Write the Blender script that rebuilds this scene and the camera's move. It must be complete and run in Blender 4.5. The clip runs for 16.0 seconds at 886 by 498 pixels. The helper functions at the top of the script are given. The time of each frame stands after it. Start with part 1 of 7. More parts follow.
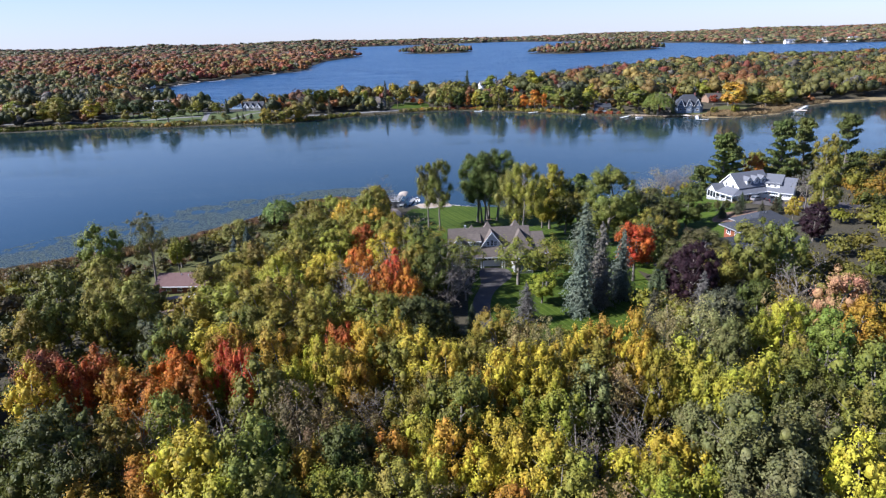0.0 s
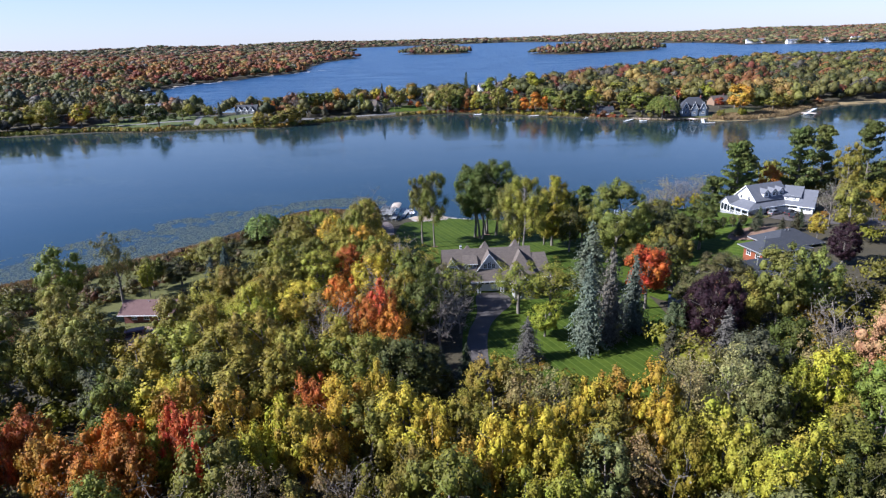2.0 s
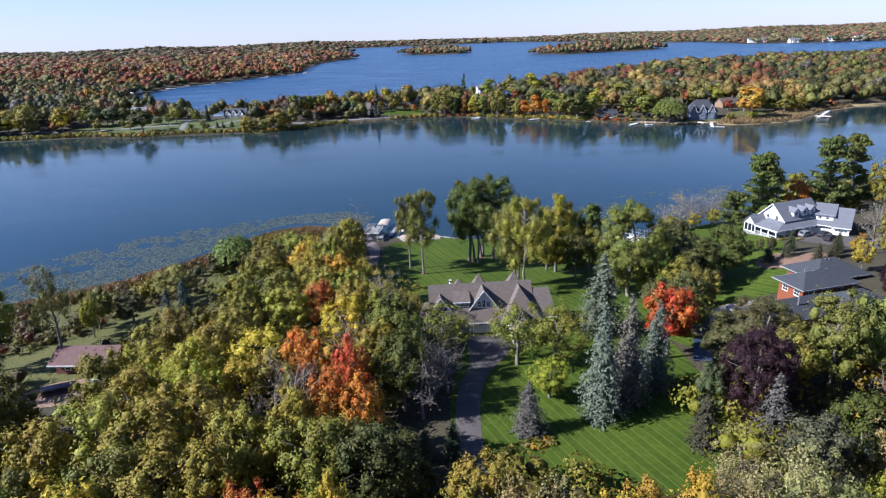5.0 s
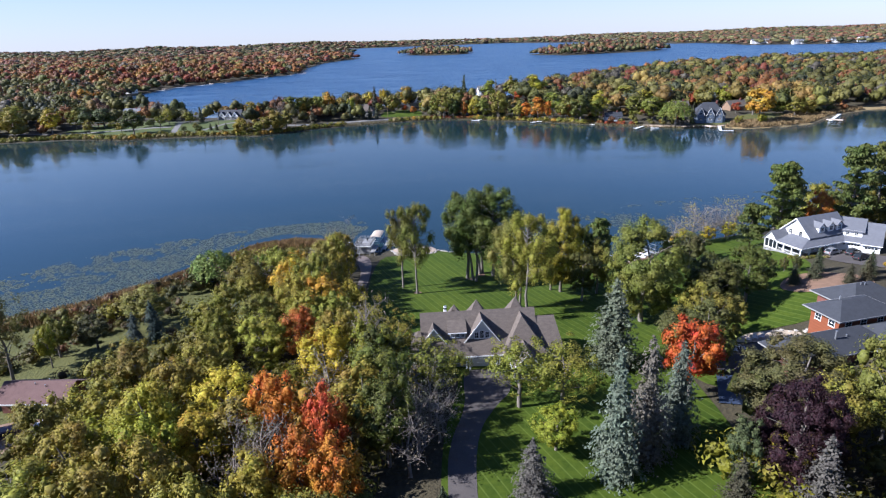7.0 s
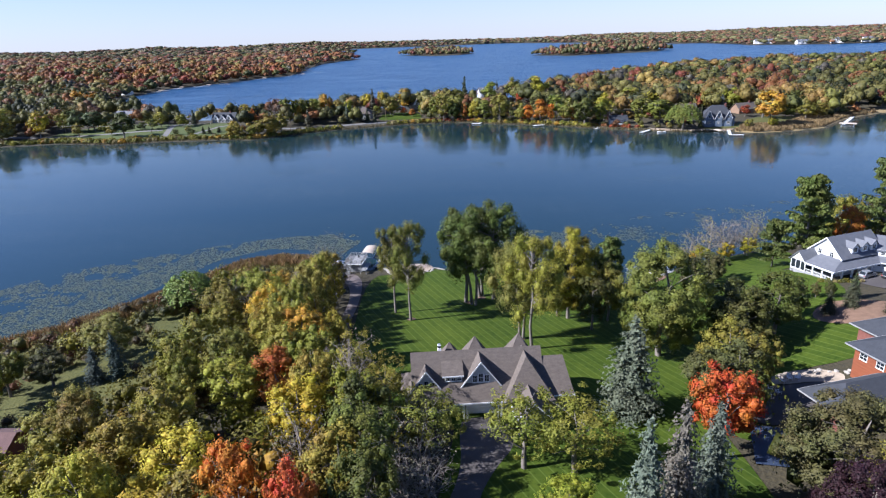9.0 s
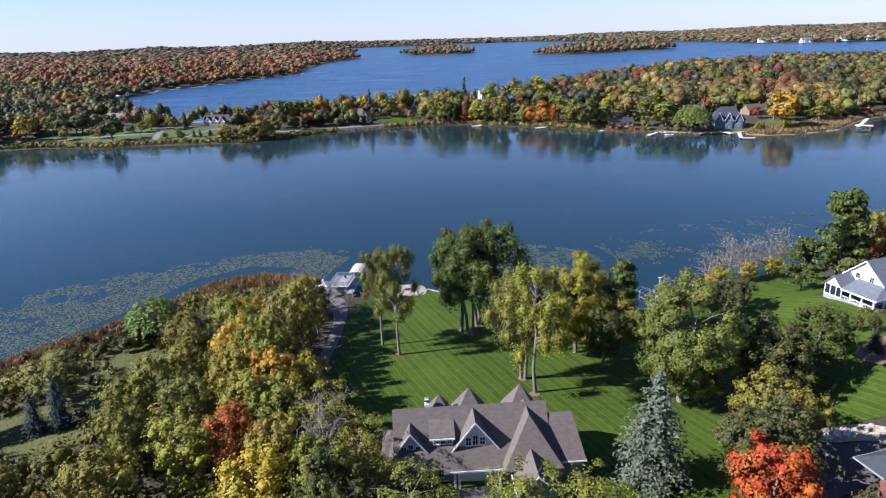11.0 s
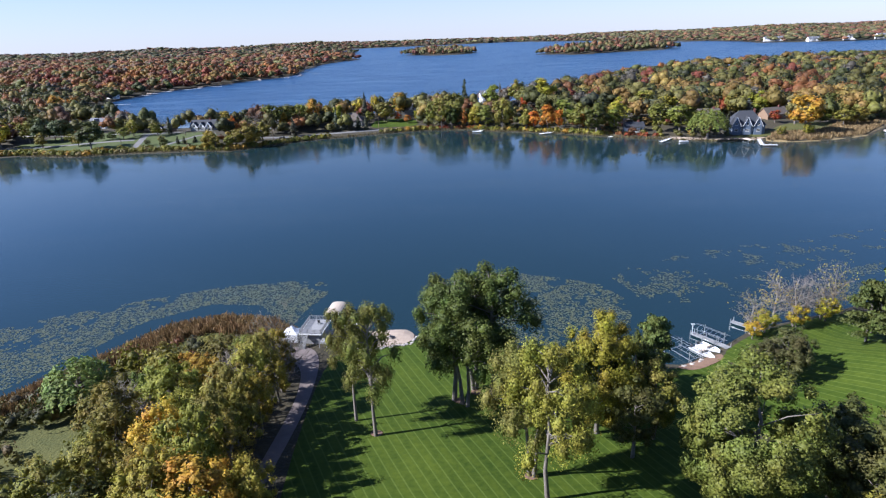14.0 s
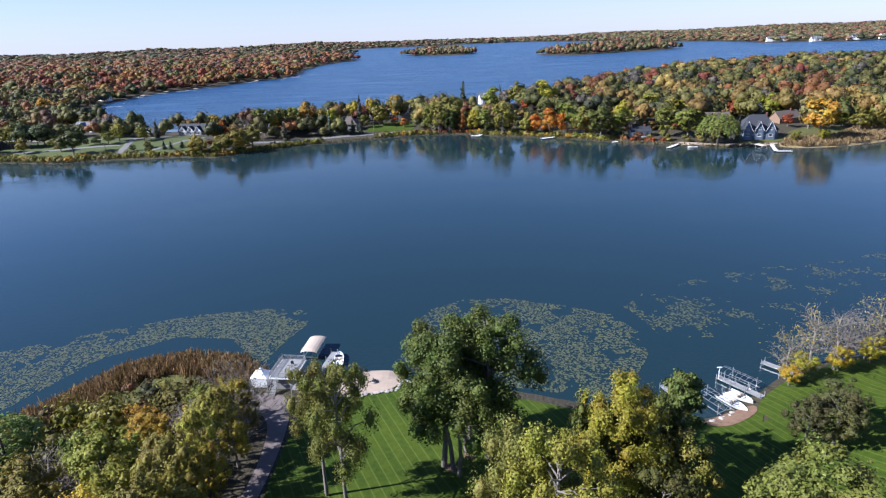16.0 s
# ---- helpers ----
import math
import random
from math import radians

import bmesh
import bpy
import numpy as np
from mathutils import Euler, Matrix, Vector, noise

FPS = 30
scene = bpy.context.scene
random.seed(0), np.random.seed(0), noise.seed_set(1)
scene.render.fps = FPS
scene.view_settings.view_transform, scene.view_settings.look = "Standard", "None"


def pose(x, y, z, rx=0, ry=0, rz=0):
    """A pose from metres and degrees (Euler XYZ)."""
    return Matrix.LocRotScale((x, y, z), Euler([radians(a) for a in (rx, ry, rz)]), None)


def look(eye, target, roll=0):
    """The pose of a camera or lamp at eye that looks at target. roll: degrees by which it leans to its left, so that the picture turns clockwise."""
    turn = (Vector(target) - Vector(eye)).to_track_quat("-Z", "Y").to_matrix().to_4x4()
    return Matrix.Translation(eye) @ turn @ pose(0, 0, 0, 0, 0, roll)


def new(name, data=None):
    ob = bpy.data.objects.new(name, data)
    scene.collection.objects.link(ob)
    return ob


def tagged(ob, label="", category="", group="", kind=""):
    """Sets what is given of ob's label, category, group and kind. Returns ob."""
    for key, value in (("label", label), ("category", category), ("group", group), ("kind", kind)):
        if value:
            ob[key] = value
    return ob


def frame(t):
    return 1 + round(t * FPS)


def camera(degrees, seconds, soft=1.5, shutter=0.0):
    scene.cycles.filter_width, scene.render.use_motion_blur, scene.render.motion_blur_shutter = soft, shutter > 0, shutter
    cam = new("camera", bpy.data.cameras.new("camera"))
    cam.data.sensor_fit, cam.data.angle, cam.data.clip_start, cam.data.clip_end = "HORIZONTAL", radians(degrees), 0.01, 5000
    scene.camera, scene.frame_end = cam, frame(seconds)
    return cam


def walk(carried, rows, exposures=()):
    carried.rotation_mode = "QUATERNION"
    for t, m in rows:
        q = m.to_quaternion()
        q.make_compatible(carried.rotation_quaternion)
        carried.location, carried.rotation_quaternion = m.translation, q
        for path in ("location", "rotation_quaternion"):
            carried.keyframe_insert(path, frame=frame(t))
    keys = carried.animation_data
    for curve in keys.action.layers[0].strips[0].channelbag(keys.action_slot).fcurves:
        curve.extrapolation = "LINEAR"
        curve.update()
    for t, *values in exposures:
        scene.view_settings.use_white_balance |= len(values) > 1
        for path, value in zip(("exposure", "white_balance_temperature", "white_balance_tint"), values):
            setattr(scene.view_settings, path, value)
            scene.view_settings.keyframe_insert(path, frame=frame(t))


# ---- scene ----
cam = camera(71, 16.0, 1.2)
# seconds, place, tilt up from straight down, turn to the left, lean
ROWS = [
    (0, 0.00, -260.00, 66.00, 71.011, -0.000, -1.867),
    (0.5, 0.55, -255.82, 66.19, 71.055, 0.015, -1.897),
    (1, 1.09, -251.76, 66.35, 71.088, 0.028, -1.926),
    (1.5, 1.60, -247.95, 66.46, 71.085, 0.041, -1.957),
    (2, 2.08, -244.23, 66.53, 71.062, 0.050, -1.995),
    (2.5, 2.59, -240.42, 66.58, 71.044, 0.055, -2.041),
    (3, 3.14, -236.53, 66.63, 71.038, 0.054, -2.092),
    (3.5, 3.72, -232.62, 66.67, 71.043, 0.051, -2.144),
    (4, 4.27, -228.59, 66.72, 71.055, 0.047, -2.192),
    (6.5, 6.48, -210.10, 66.25, 71.084, 0.157, -2.036),
    (7, 6.86, -206.35, 66.32, 71.107, 0.176, -2.032),
    (7.5, 7.23, -202.63, 66.39, 71.119, 0.199, -2.028),
    (8, 7.57, -198.88, 66.46, 71.120, 0.228, -2.031),
    (8.5, 7.90, -194.89, 66.52, 71.124, 0.257, -2.042),
    (9, 8.28, -190.81, 66.59, 71.127, 0.289, -2.056),
    (11.5, 11.02, -168.98, 66.65, 71.055, 0.532, -2.226),
    (12, 11.50, -164.34, 66.65, 71.061, 0.590, -2.262),
    (12.5, 11.96, -159.66, 66.66, 71.076, 0.633, -2.300),
    (13, 12.38, -154.93, 66.66, 71.081, 0.662, -2.340),
    (13.5, 12.80, -150.01, 66.65, 71.077, 0.689, -2.371),
    (14, 13.26, -145.07, 66.64, 71.065, 0.719, -2.393),
    (14.5, 13.78, -140.32, 66.64, 71.058, 0.745, -2.407),
    (15, 14.33, -135.56, 66.65, 71.065, 0.762, -2.420),
    (15.5, 14.86, -130.83, 66.68, 71.079, 0.774, -2.433),
    (16, 15.38, -126.14, 66.72, 71.093, 0.781, -2.447),
]
walk(cam, [(t, pose(x, y, z, tilt, 0, turn) @ pose(0, 0, 0, 0, 0, lean)) for t, x, y, z, tilt, turn, lean in ROWS], [(0, 0.64, 5330, 17), (16, 0.64, 5330, 17)])

# ---- sky and sun ----
SUN_FROM = Vector((-22.5, -4.4, 16.4)).normalized()
world = bpy.data.worlds.new("sky")
scene.world = world
world.use_nodes = True
wn = world.node_tree.nodes
sky = wn.new("ShaderNodeTexSky")
sky.sky_type, sky.sun_disc = "NISHITA", False
sky.sun_elevation, sky.sun_rotation = math.asin(SUN_FROM.z), math.atan2(SUN_FROM.x, SUN_FROM.y)
sky.air_density, sky.dust_density, sky.ozone_density = 1.0, 0.1, 3.0
wn["Background"].inputs["Strength"].default_value = 0.09
haze = wn.new("ShaderNodeMix")
haze.data_type, haze.blend_type = "RGBA", "MULTIPLY"
haze.inputs["Factor"].default_value = 1.0
sky_at, sky_z, sky_ramp = wn.new("ShaderNodeTexCoord"), wn.new("ShaderNodeSeparateXYZ"), wn.new("ShaderNodeValToRGB")
sky_ramp.color_ramp.elements[0].position, sky_ramp.color_ramp.elements[0].color = 0.0, (0.94, 0.99, 1.14, 1)
sky_ramp.color_ramp.elements[1].position, sky_ramp.color_ramp.elements[1].color = 0.5, (0.78, 0.76, 0.86, 1)
world.node_tree.links.new(sky_at.outputs["Generated"], sky_z.inputs["Vector"])
world.node_tree.links.new(sky_z.outputs["Z"], sky_ramp.inputs["Fac"])
world.node_tree.links.new(sky_ramp.outputs["Color"], haze.inputs["B"])
world.node_tree.links.new(sky.outputs["Color"], haze.inputs["A"])
veil, thin = wn.new("ShaderNodeMix"), wn.new("ShaderNodeMapRange")
veil.data_type = "RGBA"
veil.inputs["B"].default_value = (5.5, 5.5, 5.7, 1)
thin.inputs["From Min"].default_value, thin.inputs["From Max"].default_value = 0.0, 0.24
thin.inputs["To Min"].default_value, thin.inputs["To Max"].default_value = 0.62, 0.0
world.node_tree.links.new(sky_z.outputs["Z"], thin.inputs["Value"])
world.node_tree.links.new(thin.outputs["Result"], veil.inputs["Factor"])
world.node_tree.links.new(haze.outputs["Result"], veil.inputs["A"])
world.node_tree.links.new(veil.outputs["Result"], wn["Background"].inputs["Color"])
sun = new("sun", bpy.data.lights.new("sun", "SUN"))
sun.data.energy, sun.data.angle, sun.data.color = 6.9, radians(0.55), (1.0, 0.92, 0.78)
sun.matrix_world = look(SUN_FROM * 200, (0, 0, 0))



# ---- materials ----
def nodes_of(name):
    m = bpy.data.materials.new(name)
    m.use_nodes = True
    return m, m.node_tree.nodes, m.node_tree.links, m.node_tree.nodes["Principled BSDF"]


def surface(name, dark, light, size, rough=0.8, bump=0.3, metal=0.0, fine=6.0, spread=0.5, coords="Object", stretch=(1, 1, 1)):
    """A plain surface with stains and grain at two scales; size is in metres."""
    m, n, l, b = nodes_of(name)
    tc, mp = n.new("ShaderNodeTexCoord"), n.new("ShaderNodeMapping")
    mp.inputs["Scale"].default_value = stretch
    l.new(tc.outputs[coords], mp.inputs["Vector"])
    big, small, mix, ramp, bp = (n.new("ShaderNodeTexNoise"), n.new("ShaderNodeTexNoise"), n.new("ShaderNodeMath"),
                                 n.new("ShaderNodeValToRGB"), n.new("ShaderNodeBump"))
    big.inputs["Scale"].default_value, big.inputs["Detail"].default_value = 1 / size, 4
    small.inputs["Scale"].default_value, small.inputs["Detail"].default_value = fine / size, 3
    l.new(mp.outputs["Vector"], big.inputs["Vector"])
    l.new(mp.outputs["Vector"], small.inputs["Vector"])
    mix.operation = "ADD"
    l.new(big.outputs["Fac"], mix.inputs[0])
    l.new(small.outputs["Fac"], mix.inputs[1])
    ramp.color_ramp.elements[0].position, ramp.color_ramp.elements[1].position = 0.5 - spread / 2, 0.5 + spread / 2
    ramp.color_ramp.elements[0].color, ramp.color_ramp.elements[1].color = (*dark, 1), (*light, 1)
    half = n.new("ShaderNodeMath")
    half.operation = "MULTIPLY"
    half.inputs[1].default_value = 0.5
    l.new(mix.outputs[0], half.inputs[0])
    l.new(half.outputs[0], ramp.inputs["Fac"])
    l.new(ramp.outputs["Color"], b.inputs["Base Color"])
    b.inputs["Roughness"].default_value, b.inputs["Metallic"].default_value = rough, metal
    bp.inputs["Strength"].default_value, bp.inputs["Distance"].default_value = bump, size * 0.05
    l.new(small.outputs["Fac"], bp.inputs["Height"])
    l.new(bp.outputs["Normal"], b.inputs["Normal"])
    return m


def leaf_surface(name, from_mesh=False):
    """Leaves: the tree's own colour, each leaf a little lighter, darker or browner, some light passing through."""
    m, n, l, b = nodes_of(name)
    geo, hsv = n.new("ShaderNodeNewGeometry"), n.new("ShaderNodeHueSaturation")
    if from_mesh:
        src = n.new("ShaderNodeVertexColor")
        src.layer_name = "leaf_colour"
        out = src.outputs["Color"]
    else:
        src = n.new("ShaderNodeObjectInfo")
        out = src.outputs["Color"]
    tc, patch = n.new("ShaderNodeTexCoord"), n.new("ShaderNodeTexNoise")
    patch.inputs["Scale"].default_value = 0.35
    l.new(tc.outputs["Object"], patch.inputs["Vector"])
    hue, val = n.new("ShaderNodeMapRange"), n.new("ShaderNodeMapRange")
    hue.inputs["From Min"].default_value, hue.inputs["From Max"].default_value = 0.3, 0.7
    hue.inputs["To Min"].default_value, hue.inputs["To Max"].default_value = (0.49, 0.51) if from_mesh else (0.475, 0.525)
    val.inputs["To Min"].default_value, val.inputs["To Max"].default_value = (0.86, 1.14) if from_mesh else (0.76, 1.24)
    l.new(patch.outputs["Fac"], hue.inputs["Value"])
    l.new(geo.outputs["Random Per Island"], val.inputs["Value"])
    l.new(hue.outputs["Result"], hsv.inputs["Hue"])
    # single leaves within a clump: light and dark specks, and their relief
    speck, spread_, both, relief = n.new("ShaderNodeTexNoise"), n.new("ShaderNodeMapRange"), n.new("ShaderNodeMath"), n.new("ShaderNodeBump")
    speck.inputs["Scale"].default_value, speck.inputs["Detail"].default_value, speck.inputs["Roughness"].default_value = 0.5 if from_mesh else 2.6, 4, 0.7
    l.new(tc.outputs["Object"], speck.inputs["Vector"])
    spread_.inputs["From Min"].default_value, spread_.inputs["From Max"].default_value = 0.36, 0.64
    spread_.inputs["To Min"].default_value, spread_.inputs["To Max"].default_value = (0.5, 1.32) if from_mesh else (0.66, 1.5)
    l.new(speck.outputs["Fac"], spread_.inputs["Value"])
    both.operation = "MULTIPLY"
    l.new(val.outputs["Result"], both.inputs[0])
    l.new(spread_.outputs["Result"], both.inputs[1])
    l.new(both.outputs[0], hsv.inputs["Value"])
    relief.inputs["Strength"].default_value, relief.inputs["Distance"].default_value = 0.6, 1.0 if from_mesh else 0.3
    l.new(speck.outputs["Fac"], relief.inputs["Height"])
    l.new(relief.outputs["Normal"], b.inputs["Normal"])
    l.new(out, hsv.inputs["Color"])
    l.new(hsv.outputs["Color"], b.inputs["Base Color"])
    b.inputs["Roughness"].default_value = 0.55
    b.inputs["Specular IOR Level"].default_value = 0.25
    tr, mx, o = n.new("ShaderNodeBsdfTranslucent"), n.new("ShaderNodeMixShader"), n["Material Output"]
    l.new(hsv.outputs["Color"], tr.inputs["Color"])
    mx.inputs[0].default_value = 0.22
    l.new(b.outputs[0], mx.inputs[1])
    l.new(tr.outputs[0], mx.inputs[2])
    l.new(mx.outputs[0], o.inputs["Surface"])
    return m


LEAF = leaf_surface("leaves")
LEAF_FAR = leaf_surface("far_leaves", True)
BARK = surface("bark", (0.08, 0.068, 0.056), (0.27, 0.235, 0.2), 0.6, 0.9, 0.8, stretch=(1, 1, 0.3))
TWIG = surface("twigs", (0.14, 0.115, 0.095), (0.3, 0.26, 0.22), 0.6, 0.9, 0.5)
EARTH = surface("forest_floor", (0.022, 0.02, 0.012), (0.075, 0.06, 0.028), 9, 0.95, 0.8, fine=14)


def lawn_surface():
    m, n, l, b = nodes_of("mown_lawn")
    tc, mp, wv, grain, big = (n.new("ShaderNodeTexCoord"), n.new("ShaderNodeMapping"), n.new("ShaderNodeTexWave"),
                              n.new("ShaderNodeTexNoise"), n.new("ShaderNodeTexNoise"))
    mp.inputs["Rotation"].default_value = (0, 0, radians(66))
    l.new(tc.outputs["Object"], mp.inputs["Vector"])
    l.new(mp.outputs["Vector"], wv.inputs["Vector"])
    wv.bands_direction = "Y"
    wv.inputs["Scale"].default_value, wv.inputs["Distortion"].default_value = 0.2, 0.5
    wv.inputs["Detail"].default_value = 1.0
    wv.inputs["Detail Scale"].default_value = 0.6
    grain.inputs["Scale"].default_value, grain.inputs["Detail"].default_value = 1.1, 6
    big.inputs["Scale"].default_value = 0.06
    l.new(tc.outputs["Object"], grain.inputs["Vector"])
    l.new(tc.outputs["Object"], big.inputs["Vector"])
    stripe, base, mixer = n.new("ShaderNodeValToRGB"), n.new("ShaderNodeValToRGB"), n.new("ShaderNodeMix")
    stripe.color_ramp.elements[0].position, stripe.color_ramp.elements[1].position = 0.9, 0.99
    l.new(wv.outputs["Fac"], stripe.inputs["Fac"])
    add = n.new("ShaderNodeMath")
    add.operation = "ADD"
    # broad passes of the mower, light and dark by turns
    swath, tone = n.new("ShaderNodeTexWave"), n.new("ShaderNodeMapRange")
    swath.bands_direction = "Y"
    swath.inputs["Scale"].default_value, swath.inputs["Distortion"].default_value = 0.1, 0.4
    l.new(mp.outputs["Vector"], swath.inputs["Vector"])
    tone.inputs["To Min"].default_value, tone.inputs["To Max"].default_value = -0.1, 0.1
    l.new(swath.outputs["Fac"], tone.inputs["Value"])
    passes = n.new("ShaderNodeMath")
    passes.operation = "ADD"
    l.new(tone.outputs["Result"], passes.inputs[0])
    l.new(big.outputs["Fac"], passes.inputs[1])
    l.new(grain.outputs["Fac"], add.inputs[0])
    l.new(passes.outputs[0], add.inputs[1])
    halfn = n.new("ShaderNodeMath")
    halfn.operation = "MULTIPLY"
    halfn.inputs[1].default_value = 0.5
    l.new(add.outputs[0], halfn.inputs[0])
    base.color_ramp.elements[0].position, base.color_ramp.elements[1].position = 0.3, 0.7
    base.color_ramp.elements[0].color, base.color_ramp.elements[1].color = (0.028, 0.053, 0.004, 1), (0.072, 0.102, 0.009, 1)
    l.new(halfn.outputs[0], base.inputs["Fac"])
    mixer.data_type = "RGBA"
    soft = n.new("ShaderNodeMath")
    soft.operation = "MULTIPLY"
    soft.inputs[1].default_value = 0.2
    l.new(stripe.outputs["Color"], soft.inputs[0])
    l.new(soft.outputs[0], mixer.inputs["Factor"])
    l.new(base.outputs["Color"], mixer.inputs["A"])
    mixer.inputs["B"].default_value = (0.2, 0.26, 0.06, 1)
    l.new(mixer.outputs["Result"], b.inputs["Base Color"])
    b.inputs["Roughness"].default_value = 0.85
    b.inputs["Specular IOR Level"].default_value = 0.15
    bp = n.new("ShaderNodeBump")
    bp.inputs["Strength"].default_value, bp.inputs["Distance"].default_value = 0.5, 0.06
    l.new(grain.outputs["Fac"], bp.inputs["Height"])
    l.new(bp.outputs["Normal"], b.inputs["Normal"])
    return m


def water_surface():
    """Sheltered water near the banks, ruffled by wind in the open lake beyond the point."""
    m, n, l, b = nodes_of("lake_water")
    tc, mp, a, c, bp, sep = (n.new("ShaderNodeTexCoord"), n.new("ShaderNodeMapping"), n.new("ShaderNodeTexNoise"), n.new("ShaderNodeTexNoise"),
                             n.new("ShaderNodeBump"), n.new("ShaderNodeSeparateXYZ"))
    mp.inputs["Scale"].default_value = (1, 1.5, 1)
    l.new(tc.outputs["Object"], mp.inputs["Vector"])
    l.new(tc.outputs["Object"], sep.inputs["Vector"])
    a.inputs["Scale"].default_value, a.inputs["Detail"].default_value = 0.7, 5
    c.inputs["Scale"].default_value, c.inputs["Detail"].default_value = 1 / 60, 3
    l.new(mp.outputs["Vector"], a.inputs["Vector"])
    drift = n.new("ShaderNodeMapping")
    drift.inputs["Scale"].default_value = (0.55, 1.7, 1)
    drift.inputs["Rotation"].default_value = (0, 0, 0.25)
    l.new(tc.outputs["Object"], drift.inputs["Vector"])
    l.new(drift.outputs["Vector"], c.inputs["Vector"])
    open_, gust, mul = n.new("ShaderNodeMapRange"), n.new("ShaderNodeMapRange"), n.new("ShaderNodeMath")
    open_.inputs["From Min"].default_value, open_.inputs["From Max"].default_value = 390, 520
    open_.inputs["To Min"].default_value, open_.inputs["To Max"].default_value = 0.03, 1.0
    l.new(sep.outputs["Y"], open_.inputs["Value"])
    chop = n.new("ShaderNodeMapRange")
    chop.inputs["From Min"].default_value, chop.inputs["From Max"].default_value = 390, 520
    chop.inputs["To Min"].default_value, chop.inputs["To Max"].default_value = 0.045, 0.28
    l.new(sep.outputs["Y"], chop.inputs["Value"])
    l.new(chop.outputs["Result"], b.inputs["Roughness"])
    gust.inputs["From Min"].default_value, gust.inputs["From Max"].default_value = 0.35, 0.65
    gust.inputs["To Min"].default_value, gust.inputs["To Max"].default_value = 0.15, 2.4
    l.new(c.outputs["Fac"], gust.inputs["Value"])
    mul.operation = "MULTIPLY"
    l.new(open_.outputs["Result"], mul.inputs[0])
    l.new(gust.outputs["Result"], mul.inputs[1])
    l.new(mul.outputs[0], bp.inputs["Distance"])
    l.new(a.outputs["Fac"], bp.inputs["Height"])
    l.new(bp.outputs["Normal"], b.inputs["Normal"])
    # beyond the point the base colour is bluer, to paint in reflected sky
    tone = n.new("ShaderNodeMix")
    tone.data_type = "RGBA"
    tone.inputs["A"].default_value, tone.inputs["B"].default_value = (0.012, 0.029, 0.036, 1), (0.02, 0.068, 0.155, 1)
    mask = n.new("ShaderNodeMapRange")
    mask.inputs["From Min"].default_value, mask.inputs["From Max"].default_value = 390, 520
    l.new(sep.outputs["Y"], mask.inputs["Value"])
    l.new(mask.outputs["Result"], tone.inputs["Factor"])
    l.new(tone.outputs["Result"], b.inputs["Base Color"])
    b.inputs["IOR"].default_value = 1.333
    return m


LAWN = lawn_surface()
ROUGH_GRASS = surface("rough_grass", (0.045, 0.056, 0.009), (0.12, 0.112, 0.02), 9, 0.9, 0.6, fine=16)
ASPHALT = surface("asphalt", (0.055, 0.048, 0.046), (0.115, 0.1, 0.094), 3, 0.9, 0.3, fine=20)
SAND = surface("beach_sand", (0.34, 0.26, 0.19), (0.5, 0.395, 0.3), 2, 0.95, 0.5)
MULCH = surface("bark_mulch", (0.12, 0.072, 0.045), (0.27, 0.165, 0.105), 1.2, 0.95, 0.7)
ROCK = surface("shore_stone", (0.25, 0.23, 0.2), (0.55, 0.5, 0.44), 0.5, 0.9, 0.8)
BAY = water_surface()
SHINGLE = surface("brown_grey_shingles", (0.075, 0.06, 0.05), (0.165, 0.135, 0.112), 0.9, 0.9, 0.6, fine=5, stretch=(1, 1, 3))
SHINGLE_GREY = surface("grey_shingles", (0.1, 0.105, 0.12), (0.17, 0.175, 0.195), 0.9, 0.85, 0.5)
SHINGLE_DARK = surface("charcoal_shingles", (0.028, 0.031, 0.038), (0.055, 0.059, 0.07), 0.9, 0.85, 0.5)
SHINGLE_RED = surface("red_brown_shingles", (0.1, 0.055, 0.05), (0.17, 0.1, 0.09), 0.9, 0.9, 0.5)
WHITE = surface("white_siding", (0.72, 0.71, 0.69), (0.84, 0.83, 0.81), 1.5, 0.6, 0.15)
PALESHAKE = surface("pale_grey_shakes", (0.4, 0.41, 0.42), (0.55, 0.56, 0.56), 0.6, 0.8, 0.4)
TRIM = surface("white_trim", (0.74, 0.74, 0.73), (0.84, 0.84, 0.83), 1, 0.5, 0.1)
GREYSIDE = surface("grey_green_shakes", (0.22, 0.22, 0.2), (0.34, 0.34, 0.31), 0.8, 0.85, 0.5)
CEDAR = surface("orange_cedar_siding", (0.15, 0.04, 0.016), (0.27, 0.085, 0.034), 1.2, 0.7, 0.3, stretch=(0.2, 0.2, 4))
BRICK = surface("dark_brick", (0.12, 0.04, 0.03), (0.22, 0.09, 0.07), 0.4, 0.9, 0.5)
DECKWOOD = surface("weathered_boards", (0.2, 0.2, 0.2), (0.34, 0.335, 0.33), 0.8, 0.85, 0.4)
WOOD = surface("brown_boards", (0.16, 0.1, 0.06), (0.3, 0.2, 0.13), 0.8, 0.8, 0.4)
METAL = surface("galvanised_pipe", (0.5, 0.51, 0.52), (0.68, 0.69, 0.7), 0.4, 0.4, 0.1, metal=0.8)
CANVAS = surface("tan_canvas", (0.42, 0.34, 0.26), (0.54, 0.45, 0.36), 0.8, 0.8, 0.2)
TENTCLOTH = surface("white_tent_cloth", (0.74, 0.74, 0.76), (0.84, 0.84, 0.85), 0.9, 0.7, 0.2)
PAVER = surface("tan_pavers", (0.3, 0.235, 0.17), (0.46, 0.38, 0.29), 0.9, 0.9, 0.4)
PLASTIC = surface("white_plastic", (0.7, 0.7, 0.7), (0.82, 0.82, 0.82), 0.5, 0.4, 0.05)
